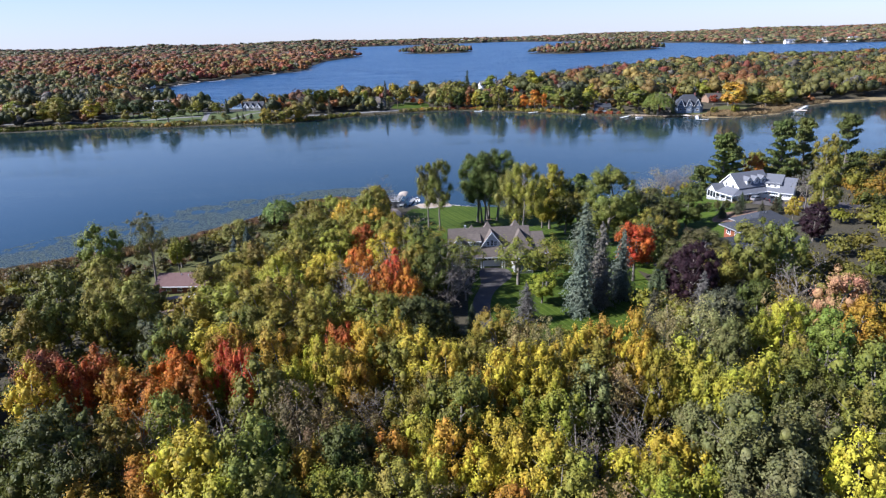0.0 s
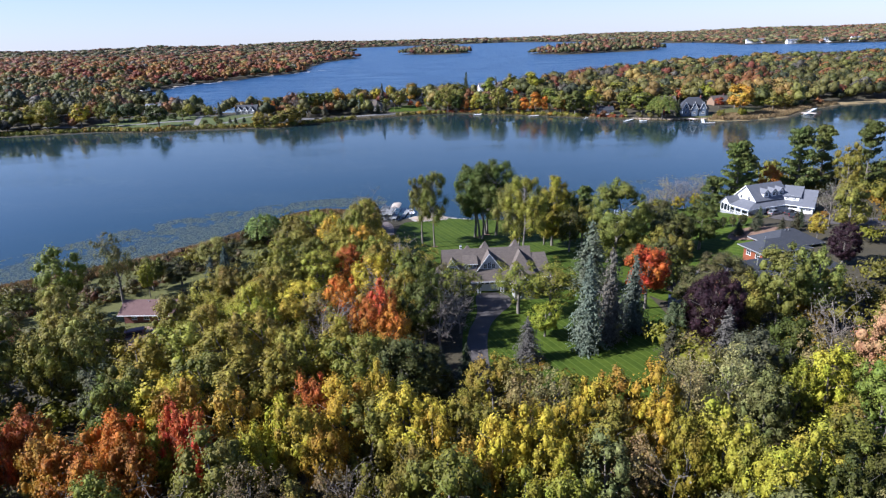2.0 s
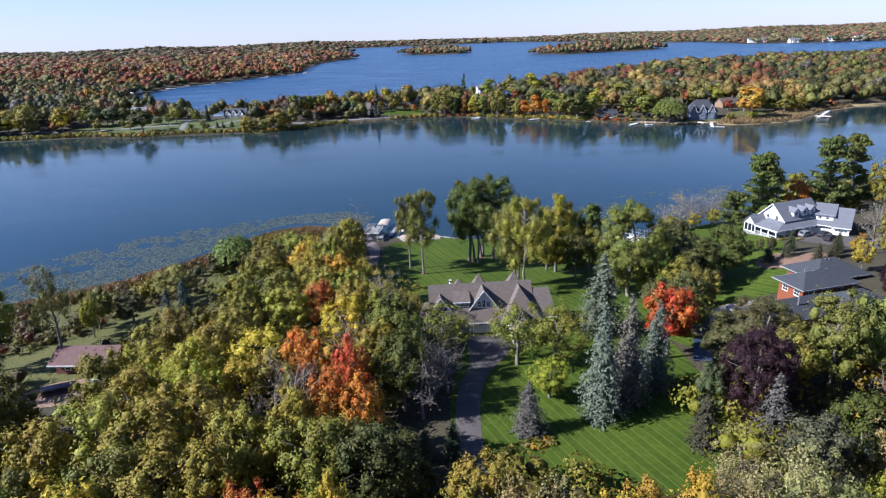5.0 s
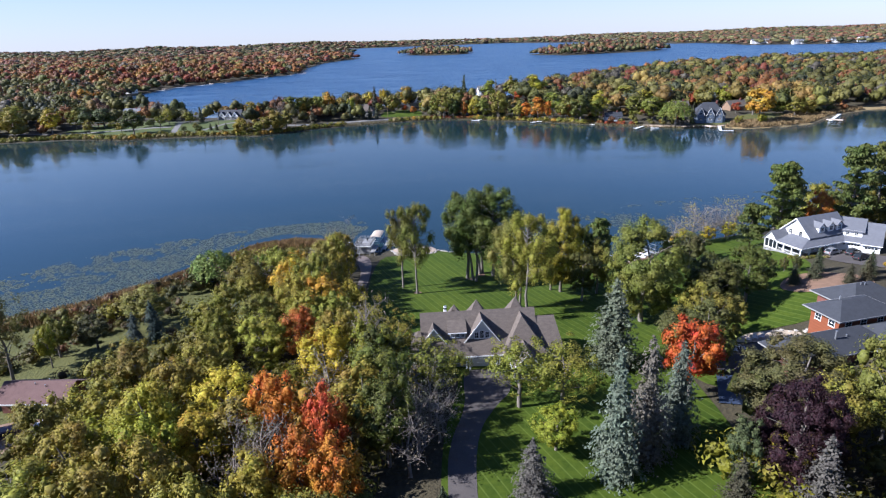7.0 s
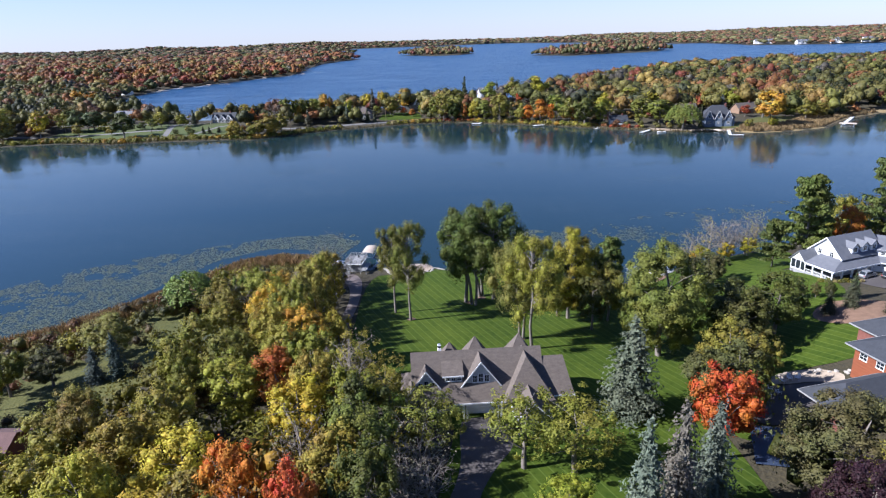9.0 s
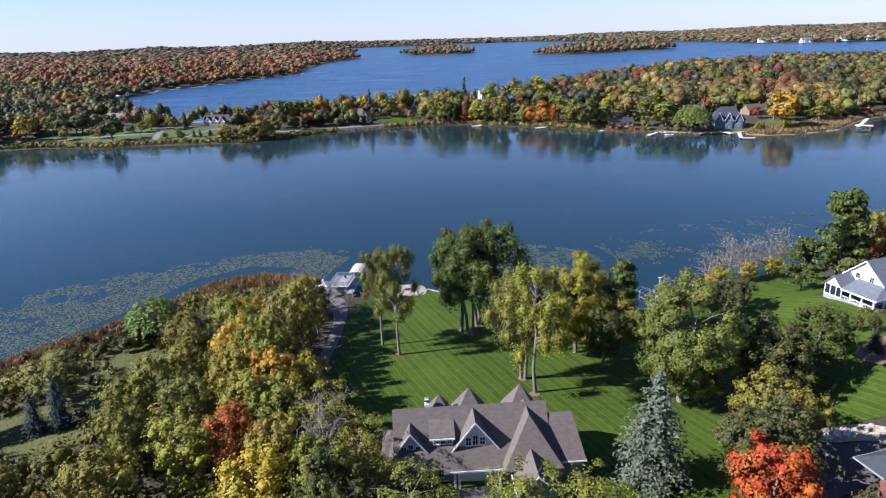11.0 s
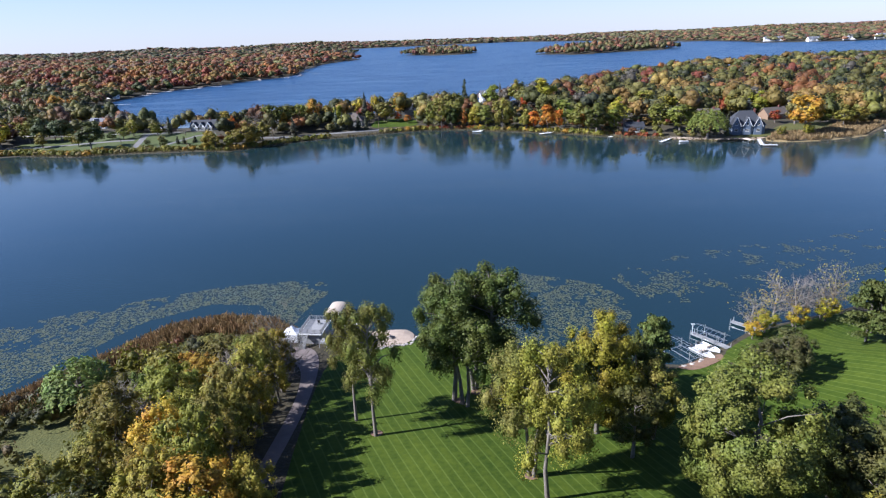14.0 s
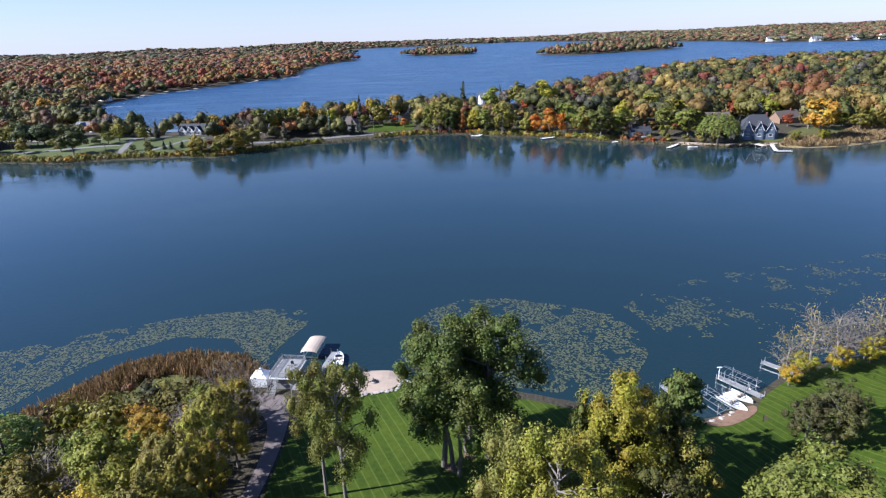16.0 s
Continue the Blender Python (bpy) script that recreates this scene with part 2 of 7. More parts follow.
BLACK = surface("black_paint", (0.012, 0.012, 0.013), (0.03, 0.03, 0.032), 0.6, 0.35, 0.05)
GLASS = surface("window_glass", (0.012, 0.016, 0.02), (0.03, 0.036, 0.042), 0.7, 0.06, 0.02)
LILY = surface("lily_pads", (0.055, 0.066, 0.03), (0.125, 0.13, 0.062), 2.0, 0.35, 0.2)


# ---- the lie of the land ----
NEAR_SHORE = [(-4800, -900), (-900, -420), (-400, -220), (-200, -112), (-121, -70), (-90, -50), (-76, -34), (-65, -18), (-57, -5),
              (-45, 0), (-32, -3), (-24, -13), (-14, -14), (-9, -10), (2, -10), (6, -15), (12, -17), (26, -19), (50, -29),
              (61, -31), (73, -23), (82, -16), (95, -12), (117, -4), (140, 10), (200, 34), (420, 70), (900, 40), (4800, 0)]
POINT_SOUTH = [(-4800, 150), (-900, 225), (-600, 240), (-420, 258), (-277, 276), (-232, 263), (-199, 269), (-173, 268), (-151, 269), (-131, 262), (-116, 273), (-95, 289), (-74, 300), (-52, 307), (-37, 313), (-13, 320), (11, 321), (31, 318), (50, 303), (76, 291), (93, 282), (117, 262), (137, 248), (152, 241), (168, 231), (188, 226), (201, 227), (212, 217), (230, 216), (249, 223), (264, 227),
               (300, 262), (345, 290), (420, 300), (600, 270), (1000, 200), (4800, 100)]
POINT_NORTH = [(4800, 1150), (1900, 1100), (1300, 1060), (900, 1030), (700, 1000), (480, 950), (313, 850), (190, 663),
               (121, 559), (63, 491), (20, 460), (-38, 452), (-119, 448), (-170, 398), (-214, 392), (-294, 460), (-360, 521),
               (-398, 533), (-425, 600)]
WEST_SHORE = [(-417, 640), (-426, 720), (-438, 866), (-409, 914), (-377, 967), (-354, 1063), (-315, 1131), (-294, 1199),
              (-331, 1475), (-345, 1806), (-270, 2135), (-330, 2300), (-465, 2886), (-416, 3300), (-700, 3600), (-4800, 3700)]
ISLE_WEST = [(-166, 2506), (-100, 2330), (-8, 2230), (80, 2250), (132, 2300), (150, 2420), (0, 2650)]
ISLE_EAST = [(289, 1928), (383, 1760), (470, 1770), (571, 1818), (700, 1880), (788, 1958), (760, 2130), (560, 2080)]
FAR_SHORE = [(-4800, 4150), (-700, 4200), (486, 4250), (884, 3700), (1010, 3000), (1159, 2678), (1140, 2150), (1324, 1925),
             (2300, 1800), (4800, 1700), (4800, 6000), (-4800, 6000)]
LANDS = [NEAR_SHORE + [(4800, -6000), (-4800, -6000)], POINT_SOUTH + POINT_NORTH + WEST_SHORE, ISLE_WEST, ISLE_EAST, FAR_SHORE]


def inland(x, y):
    """Metres inside the nearest land, negative on the water, for arrays of places."""
    best = np.full(np.shape(x), -1e9)
    for poly in LANDS:
        near, inside = np.full(np.shape(x), 1e9), np.zeros(np.shape(x), bool)
        for (ax, ay), (bx, by) in zip(poly, poly[1:] + poly[:1]):
            ex, ey = bx - ax, by - ay
            k = np.clip(((x - ax) * ex + (y - ay) * ey) / (ex * ex + ey * ey), 0, 1)
            near = np.minimum(near, np.hypot(x - ax - k * ex, y - ay - k * ey))
            if ay != by:
                inside ^= ((ay > y) != (by > y)) & (x < ex * (y - ay) / ey + ax)
        best = np.maximum(best, np.where(inside, near, -near))
    return best


def smooth(a, b, v):
    k = np.clip((v - a) / (b - a), 0, 1)
    return k * k * (3 - 2 * k)


def ground_z(x, y):
    """Height of the ground for arrays of places."""
    x, y = np.asarray(x, float), np.asarray(y, float)
    d = inland(x, y)
    r = np.hypot(x, y)
    home = 0.55 + 0.45 * smooth(0, 6, d) + 4.8 * smooth(12, 105, d) + 6.5 * smooth(60, 98, x) * smooth(8, 36, d) * smooth(-190, -120, y)
    hills = np.where(x > 0, 1, 10) * smooth(0, 900, np.abs(x - 120)) + 6 - 3.5 * smooth(0, 250, x) + 13 * smooth(2200, 4300, r)
    hills = hills + 17 * np.exp(-((x - 560) / 220) ** 2 - ((y - 1960) / 180) ** 2) + 9 * np.exp(-((x - 20) / 160) ** 2 - ((y - 2420) / 160) ** 2)
    roll = 1 + 0.35 * np.sin(x / 173 + 1) * np.sin(y / 211) + 0.2 * np.sin(x / 61) * np.cos(y / 83)
    away = 0.9 + np.minimum(np.maximum(d - 14, 0) * np.where(y > 1690, 0.16, 0.07), hills * roll)
    land = np.where(y < 110, home, away)
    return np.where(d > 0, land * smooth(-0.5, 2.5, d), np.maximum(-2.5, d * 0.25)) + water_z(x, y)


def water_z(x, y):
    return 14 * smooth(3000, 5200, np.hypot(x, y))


# ---- building helpers ----
def mesh_from(name, verts, faces, material, smooth_faces=False):
    me = bpy.data.meshes.new(name)
    me.from_pydata(verts, [], faces)
    me.materials.append(material)
    if smooth_faces:
        me.polygons.foreach_set("use_smooth", [True] * len(me.polygons))
    me.update()
    return me


def part(name, bm, material, parent, label=""):
    """Links a bmesh as one mesh object under a thing or a part."""
    me = bpy.data.meshes.new(name)
    bmesh.ops.recalc_face_normals(bm, faces=bm.faces[:])
    bm.to_mesh(me)
    bm.free()
    me.materials.append(material)
    ob = new(name, me)
    ob.parent = parent
    return tagged(ob, label)


def piece(name, me, parent, m=None, label=""):
    """Links shared mesh data as one object under a thing or a part."""
    ob = new(name, me)
    ob.parent = parent
    if m is not None:
        ob.matrix_basis = m
    return tagged(ob, label)


def thing(name, x, y, z, turn=0.0, label="", category="", group=""):
    ob = new(name)
    ob.empty_display_size = 0.2
    ob.matrix_basis = pose(x, y, z, 0, 0, turn)
    return tagged(ob, label, category, group)


def boxes(*specs, bevel=0.0):
    """One bmesh of boxes, each (x0, y0, z0, x1, y1, z1)."""
    bm = bmesh.new()
    for x0, y0, z0, x1, y1, z1 in specs:
        m = Matrix.Translation(((x0 + x1) / 2, (y0 + y1) / 2, (z0 + z1) / 2)) @ Matrix.Diagonal((x1 - x0, y1 - y0, z1 - z0, 1))
        bmesh.ops.create_cube(bm, size=1, matrix=m)
    if bevel:
        bmesh.ops.bevel(bm, geom=bm.edges[:], offset=bevel, segments=1, affect="EDGES")
    return bm


def solid(verts, faces, thick=0.0):
    """A bmesh from corners and faces; thick thickens an open sheet downwards."""
    bm = bmesh.new()
    vs = [bm.verts.new(v) for v in verts]
    for f in faces:
        bm.faces.new([vs[i] for i in f])
    if thick:
        low = [bm.verts.new((v[0], v[1], v[2] - thick)) for v in verts]
        edges = {}
        for f in faces:
            bm.faces.new([low[i] for i in reversed(f)])
            for i, j in zip(f, f[1:] + f[:1]):
                edges[(i, j)] = True
        for i, j in edges:
            if (j, i) not in edges:
                bm.faces.new([vs[j], vs[i], low[i], low[j]])
    return bm


def tube(path, radii, sides=6):
    """Corners and faces of a tapered tube along a path."""
    vs, fs = [], []
    for k, (p, r) in enumerate(zip(path, radii)):
        a = path[min(k + 1, len(path) - 1)]
        b = path[max(k - 1, 0)]
        d = (Vector(a) - Vector(b)).normalized()
        u = d.cross(Vector((0.3, 1, 0.2))).normalized()
        w = d.cross(u)
        for s in range(sides):
            t = math.tau * s / sides
            vs.append(tuple(Vector(p) + u * (r * math.cos(t)) + w * (r * math.sin(t))))
        if k:
            o = (k - 1) * sides
            fs += [(o + s, o + (s + 1) % sides, o + sides + (s + 1) % sides, o + sides + s) for s in range(sides)]
    fs.append(tuple(range(len(vs) - sides, len(vs))))
    return vs, fs


def tubes_mesh(name, runs, material, sides=6):
    verts, faces = [], []
    for path, radii in runs:
        v, f = tube(path, radii, sides)
        faces += [tuple(i + len(verts) for i in q) for q in f]
        verts += v
    return mesh_from(name, verts, faces, material, True)


def gz(x, y):
    return float(ground_z(np.array(float(x)), np.array(float(y))))


# ---- ground and water ----
def spaced(fine, limits):
    """Coordinates: fine stretches (from, to, step), with steps that grow outside them."""
    out = []
    for a, b, s in fine:
        if out:
            v, step = out[-1], s
            while v + step < a:
                step = min(step * 1.18, max(s, (a - v) / 2))
                v += step
                out.append(v)
        out += list(np.arange(a, b, s))
    for sign, edge in ((1, limits[1]), (-1, limits[0])):
        v, step = (max(out), fine[-1][2]) if sign > 0 else (min(out), fine[0][2])
        while v * sign < edge * sign:
            step *= 1.14
            v += sign * min(step, 130)
            out.append(v)
    return np.array(sorted(out))


def sheet(name, xs, ys, height, material):
    gx, gy = np.meshgrid(xs, ys)
    z = height(gx, gy)
    nx, ny = len(xs), len(ys)
    i = (np.arange(ny - 1)[:, None] * nx + np.arange(nx - 1)).ravel()
    quads = np.stack([i, i + 1, i + nx + 1, i + nx], -1)
    me = bpy.data.meshes.new(name)
    me.vertices.add(nx * ny)
    me.vertices.foreach_set("co", np.stack([gx, gy, z], -1).astype(np.float32).ravel())
    me.loops.add(len(quads) * 4)
    me.loops.foreach_set("vertex_index", quads.astype(np.int32).ravel())
    me.polygons.add(len(quads))
    me.polygons.foreach_set("loop_start", np.arange(len(quads), dtype=np.int32) * 4)
    me.polygons.foreach_set("use_smooth", np.ones(len(quads), bool))
    me.materials.append(material)
    me.update(calc_edges=True)
    me.validate()
    return new(name, me)


XS = spaced([(-330, -140, 5), (-140, 170, 2.5), (170, 360, 5)], (-4700, 4700))
YS = spaced([(-180, 25, 2.5), (200, 480, 5)], (-3500, 4680))
tagged(sheet("ground", XS, YS, ground_z, EARTH), "dark leaf-littered woodland ground sloping down to the lake", "ground", kind="structure")
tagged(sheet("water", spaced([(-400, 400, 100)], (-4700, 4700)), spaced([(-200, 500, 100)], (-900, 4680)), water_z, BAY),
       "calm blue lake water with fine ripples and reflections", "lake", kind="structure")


def patch(name, outline, material, label, category, lift=0.08, step=3.0, kind="structure"):
    """A sheet laid on the ground inside an outline."""
    bm = bmesh.new()
    bm.faces.new([bm.verts.new((x, y, 0)) for x, y in outline])
    for axis in (0, 1):
        lo, hi = min(p[axis] for p in outline), max(p[axis] for p in outline)
        v = math.ceil(lo / step) * step
        while v < hi:
            no = (1, 0, 0) if axis == 0 else (0, 1, 0)
            bmesh.ops.bisect_plane(bm, geom=bm.verts[:] + bm.edges[:] + bm.faces[:], plane_co=[v * c for c in no], plane_no=no)
            v += step
    co = np.array([v.co[:] for v in bm.verts])
    for v, z in zip(bm.verts, ground_z(co[:, 0], co[:, 1])):
        v.co.z = z + lift
    for f in bm.faces:
        if f.normal.z < 0:
            f.normal_flip()
    me = bpy.data.meshes.new(name)
    bm.to_mesh(me)
    bm.free()
    me.materials.append(material)
    return tagged(new(name, me), label, category, kind=kind)


def rounded(outline, n=3):
    """Cuts the corners of an outline, so that it curves."""
    for _ in range(n):
        out = []
        for (ax, ay), (bx, by) in zip(outline, outline[1:] + outline[:1]):
            out += [(ax * 0.75 + bx * 0.25, ay * 0.75 + by * 0.25), (ax * 0.25 + bx * 0.75, ay * 0.25 + by * 0.75)]
        outline = out
    return outline


patch("lawn", rounded([(-15, -22), (-6, -20.5), (2, -20), (5, -15.5), (12, -18.5), (30, -24), (48, -34), (60, -34), (74, -26), (60, -45),
                       (56, -70), (52, -95), (52, -128), (50, -146), (30, -154), (14, -152), (5, -140), (5.5, -122), (8, -110), (9, -100),
                       (0, -99), (-10, -92), (-14, -66)], 2),
      LAWN, "mown green lawn with pale diagonal mower stripes", "lawn")
patch("lawn", rounded([(50, -100), (54, -70), (66, -56), (84, -58), (98, -64), (98, -84), (84, -90), (72, -88), (62, -94), (56, -112)], 2), LAWN,
      "mown green side lawn beside the patio", "lawn")
patch("lawn", rounded([(56, -46), (70, -31), (84, -31), (95, -40), (101, -50), (98, -66), (84, -62), (66, -60)], 2), LAWN,
      "shaded green lawn between the lakeside houses", "lawn", 0.07)
patch("lawn", rounded([(67, -31), (78, -20.5), (92, -14.5), (104, -11), (114, -12), (110, -30), (96, -42), (78, -40)], 2), LAWN,
      "green lakeside lawn sloping below the white house", "lawn")
patch("lawn", rounded([(-96, -100), (-84, -84), (-66, -70), (-52, -62), (-46, -70), (-58, -84), (-70, -97), (-88, -108)], 2), ROUGH_GRASS,
      "rough yellow-green grass behind the brown house", "grass")
patch("lawn", rounded([(-150, -100), (-122, -80), (-96, -62), (-80, -45), (-64, -24), (-52, -12), (-42, -8), (-36, -16), (-38, -40), (-46, -62), (-56, -90), (-62, -112), (-104, -124), (-150, -118)], 1),
      ROUGH_GRASS, "rough olive grass between the reeds and the woods", "grass", 0.05)
patch("lawn", rounded([(-66, -52), (-54, -38), (-42, -40), (-40, -52), (-52, -64)], 2), ROUGH_GRASS,
      "rough yellow-green grass clearing above the reeds", "grass")
patch("driveway", rounded([(10.3, -100), (17.6, -100), (18.5, -108), (14.5, -114), (11, -122), (10, -136), (11, -160), (7, -160), (6, -134),
                           (6.5, -124), (9.6, -114), (9.4, -104)], 2), ASPHALT, "dark asphalt driveway curving to the garage", "driveway", 0.12)
patch("path", rounded([(-25, -18.5), (-19, -19), (-16.2, -24), (-15.2, -32), (-15.0, -44), (-15.6, -56), (-17, -75), (-19.5, -75), (-18.2, -55),
                       (-17.6, -43), (-18.2, -34), (-19.6, -28), (-24, -23)], 2), surface("path_gravel", (0.12, 0.096, 0.088), (0.21, 0.172, 0.158), 2, 0.95, 0.3, fine=14), "pinkish grey gravel path leading to the boathouse", "path", 0.12)
patch("beach", rounded([(-9, -11.0), (-3, -9.4), (2, -9.6), (4.4, -13), (3.4, -18.8), (-3, -20.6), (-8, -20.4), (-10.4, -15)], 2), SAND,
      "small pale sand beach at the water", "beach", 0.14, 1.5)


# ---- trees ----
COLOURS = {
    "green": (0.12, 0.128, 0.018), "dgreen": (0.06, 0.068, 0.013), "dgreenb": (0.072, 0.072, 0.021), "olive": (0.158, 0.143, 0.022),
    "olivey": (0.185, 0.155, 0.022), "oliveg": (0.14, 0.142, 0.028), "yg": (0.2, 0.192, 0.017), "ygb": (0.205, 0.18, 0.022), "yellow": (0.32, 0.258, 0.02),
    "gold": (0.32, 0.22, 0.02), "goldb": (0.28, 0.165, 0.018), "orange": (0.34, 0.125, 0.013), "orangeb": (0.27, 0.1, 0.016),
    "red": (0.31, 0.072, 0.018), "redo": (0.36, 0.085, 0.016), "redb": (0.22, 0.05, 0.018), "brown": (0.115, 0.085, 0.032),
    "brownr": (0.17, 0.075, 0.025), "pale": (0.105, 0.108, 0.034), "palegreen": (0.135, 0.138, 0.04), "maplelight": (0.142, 0.142, 0.024),
    "tan": (0.2, 0.16, 0.06), "salmon": (0.28, 0.155, 0.07), "bluegreen": (0.085, 0.095, 0.04), "purple": (0.03, 0.013, 0.018),
    "willow": (0.13, 0.145, 0.03), "sparse": (0.085, 0.09, 0.02), "sparsey": (0.15, 0.15, 0.018), "bare": (0.14, 0.12, 0.085),
    "bareg": (0.32, 0.25, 0.03), "spruceg": (0.105, 0.104, 0.08), "spruceb": (0.104, 0.112, 0.084), "spruced": (0.055, 0.06, 0.03),
    "slate": (0.05, 0.062, 0.058), "pine": (0.075, 0.09, 0.02), "shore": (0.075, 0.095, 0.016)}
WORDS = {
    "green": "leafy green", "dgreen": "dense dark green", "dgreenb": "dense bronze-green", "olive": "dull olive green", "olivey": "thinning olive-yellow",
    "oliveg": "olive green", "yg": "bright yellow-green", "ygb": "yellowing green", "yellow": "bright yellow autumn", "gold": "golden autumn",
    "goldb": "tan-gold autumn", "orange": "rusty orange autumn", "orangeb": "brownish orange autumn", "red": "crimson autumn", "redo": "fiery orange-red autumn",
    "redb": "dull red autumn", "brown": "thin brown autumn", "brownr": "russet brown autumn", "pale": "pale grey-green", "palegreen": "pale yellow-green",
    "maplelight": "broad light green", "tan": "dry tan autumn", "salmon": "salmon pink autumn", "bluegreen": "blue-green", "purple": "dark purple",
    "willow": "drooping green", "sparse": "open dark green", "sparsey": "open yellow-green", "bare": "nearly bare grey", "bareg": "half-bare yellow",
    "spruceg": "grey-green", "spruceb": "silvery blue", "spruced": "dark green", "slate": "dark blue-green", "pine": "sunlit green", "shore": "tall dark green"}


def ico_ball():
    """Twelve corners and twenty faces of a ball."""
    g = (1 + 5 ** 0.5) / 2
    v = np.array([(-1, g, 0), (1, g, 0), (-1, -g, 0), (1, -g, 0), (0, -1, g), (0, 1, g), (0, -1, -g), (0, 1, -g), (g, 0, -1), (g, 0, 1), (-g, 0, -1), (-g, 0, 1)])
    f = np.array([(0, 11, 5), (0, 5, 1), (0, 1, 7), (0, 7, 10), (0, 10, 11), (1, 5, 9), (5, 11, 4), (11, 10, 2), (10, 7, 6), (7, 1, 8),
                  (3, 9, 4), (3, 4, 2), (3, 2, 6), (3, 6, 8), (3, 8, 9), (4, 9, 5), (2, 4, 11), (6, 2, 10), (8, 6, 7), (9, 8, 1)])
    return v / np.linalg.norm(v[0]), f


ICO_V, ICO_F = ico_ball()


def leaf_mesh(name, centre, normal, size, material, colour=None, long=1.5, mass=None, mass_colour=None):
    """Leaf sprays as pointed blades, from arrays of centres, normals and sizes; mass gives the dense inside of each clump, as centres and half sizes."""
    rng = np.random.default_rng(len(centre))
    n = len(centre)
    normal = normal / (np.linalg.norm(normal, axis=1, keepdims=True) + 1e-9)
    u = np.cross(normal, rng.normal(size=(n, 3)))
    u /= np.linalg.norm(u, axis=1, keepdims=True) + 1e-9
    w = np.cross(normal, u)
    s = np.asarray(size).reshape(-1, 1)
    bend = normal * s * rng.uniform(-0.25, 0.25, (n, 1))
    co = np.stack([centre - u * s * 0.6 * long, centre + u * s * 0.3 * long - w * s * 0.6 + bend, centre + u * s * 0.3 * long + w * s * 0.6 - bend], 1)
    co, index = co.reshape(-1, 3), np.arange(n * 3)
    q = 0
    if mass is not None:
        at, half = np.asarray(mass[0], float), np.asarray(mass[1], float)
        q = len(at)
        body = at[:, None, :] + ICO_V[None] * half[:, None, :] * rng.uniform(0.6, 1.2, (q, 12, 1))
        co = np.concatenate([co, body.reshape(-1, 3)])
        index = np.concatenate([index, (n * 3 + np.arange(q)[:, None, None] * 12 + ICO_F[None]).ravel()])
    me = bpy.data.meshes.new(name)
    me.vertices.add(len(co))
    me.vertices.foreach_set("co", co.astype(np.float32).ravel())
    me.loops.add(len(index))
    me.loops.foreach_set("vertex_index", index.astype(np.int32))
    me.polygons.add(len(index) // 3)
    me.polygons.foreach_set("loop_start", np.arange(len(index) // 3, dtype=np.int32) * 3)
    me.polygons.foreach_set("use_smooth", np.arange(len(index) // 3) >= n)
    me.materials.append(material)
    if colour is not None:
        layer = me.color_attributes.new("leaf_colour", "FLOAT_COLOR", "POINT")
        rgba = np.ones((len(co), 4), np.float32)
        rgba[:n * 3, :3] = np.repeat(np.asarray(colour), 3, 0)
        if q:
            rgba[n * 3:, :3] = np.repeat(np.asarray(mass_colour), 12, 0)
        layer.data.foreach_set("color", rgba.ravel())
    me.update(calc_edges=True)
    return me


def ball(rng, n, low=-1.0):
    """Directions over a ball, none lower than low."""
    z = rng.uniform(low, 1, n)
    a = rng.uniform(0, math.tau, n)
    r = np.sqrt(1 - z * z)
    return np.stack([r * np.cos(a), r * np.sin(a), z], -1)


def crown_cloud(rng, lobes, blades, radius, bottom, top, leaf, open_=0.0, lobe=(0.17, 0.34), reach=(0.4, 0.88)):
    """Blades on the outside of many lobes, which sit on an uneven crown."""
    mid, half = (top + bottom) / 2, (top - bottom) / 2
    cs, ns, ss, at, half_ = [], [], [], [], []
    dirs = ball(rng, lobes, -0.85)
    dirs[0] = (0.1, 0.05, 0.99)
    for d in dirs:
        out = rng.uniform(*reach) * (1 - 0.25 * max(0, -d[2]))
        c = np.array([d[0] * radius * out, d[1] * radius * out, mid + d[2] * half * out * 1.0])
        lr = radius * rng.uniform(*lobe)
        m = int(blades * rng.uniform(0.7, 1.3) * (1 - open_))
        e = ball(rng, m)
        keep = (e @ d) > rng.uniform(-0.75, 0.1, m)
        e = e[keep]
        at.append(c - d * lr * 0.12)
        half_.append([lr * 0.6, lr * 0.6, lr * 0.8])
        rr = lr * rng.uniform(0.62, 1.32, (len(e), 1))
        tuft = np.where(e[:, 2:] > 0, 1.35 - 0.5 * np.hypot(e[:, :1], e[:, 1:2]), 0.75)
        cs.append(c + e * rr * np.concatenate([np.full((len(e), 2), 0.85), tuft], 1))
        ns.append(e + d * 0.8 + rng.normal(size=e.shape) * 0.38)
        ss.append(leaf * rng.uniform(0.6, 1.35, len(e)))
    at, half_ = np.array(at), np.array(half_)
    inner = ball(rng, lobes * 4)
    cs.append(inner * (radius * 0.56, radius * 0.56, half * 0.62) * rng.uniform(0.7, 1.1, (lobes * 4, 1)) + (0, 0, mid))
    ns.append(inner + rng.normal(size=inner.shape) * 0.3)
    ss.append(leaf * rng.uniform(0.8, 1.4, lobes * 4))
    c = np.concatenate(cs)
    c[:, 2] = np.minimum(c[:, 2], top + rng.uniform(-0.6, 0.25, len(c)))
    at[:, 2] = np.minimum(at[:, 2], top - half_[:, 2])
    return c, np.concatenate(ns), np.concatenate(ss), (at, half_)


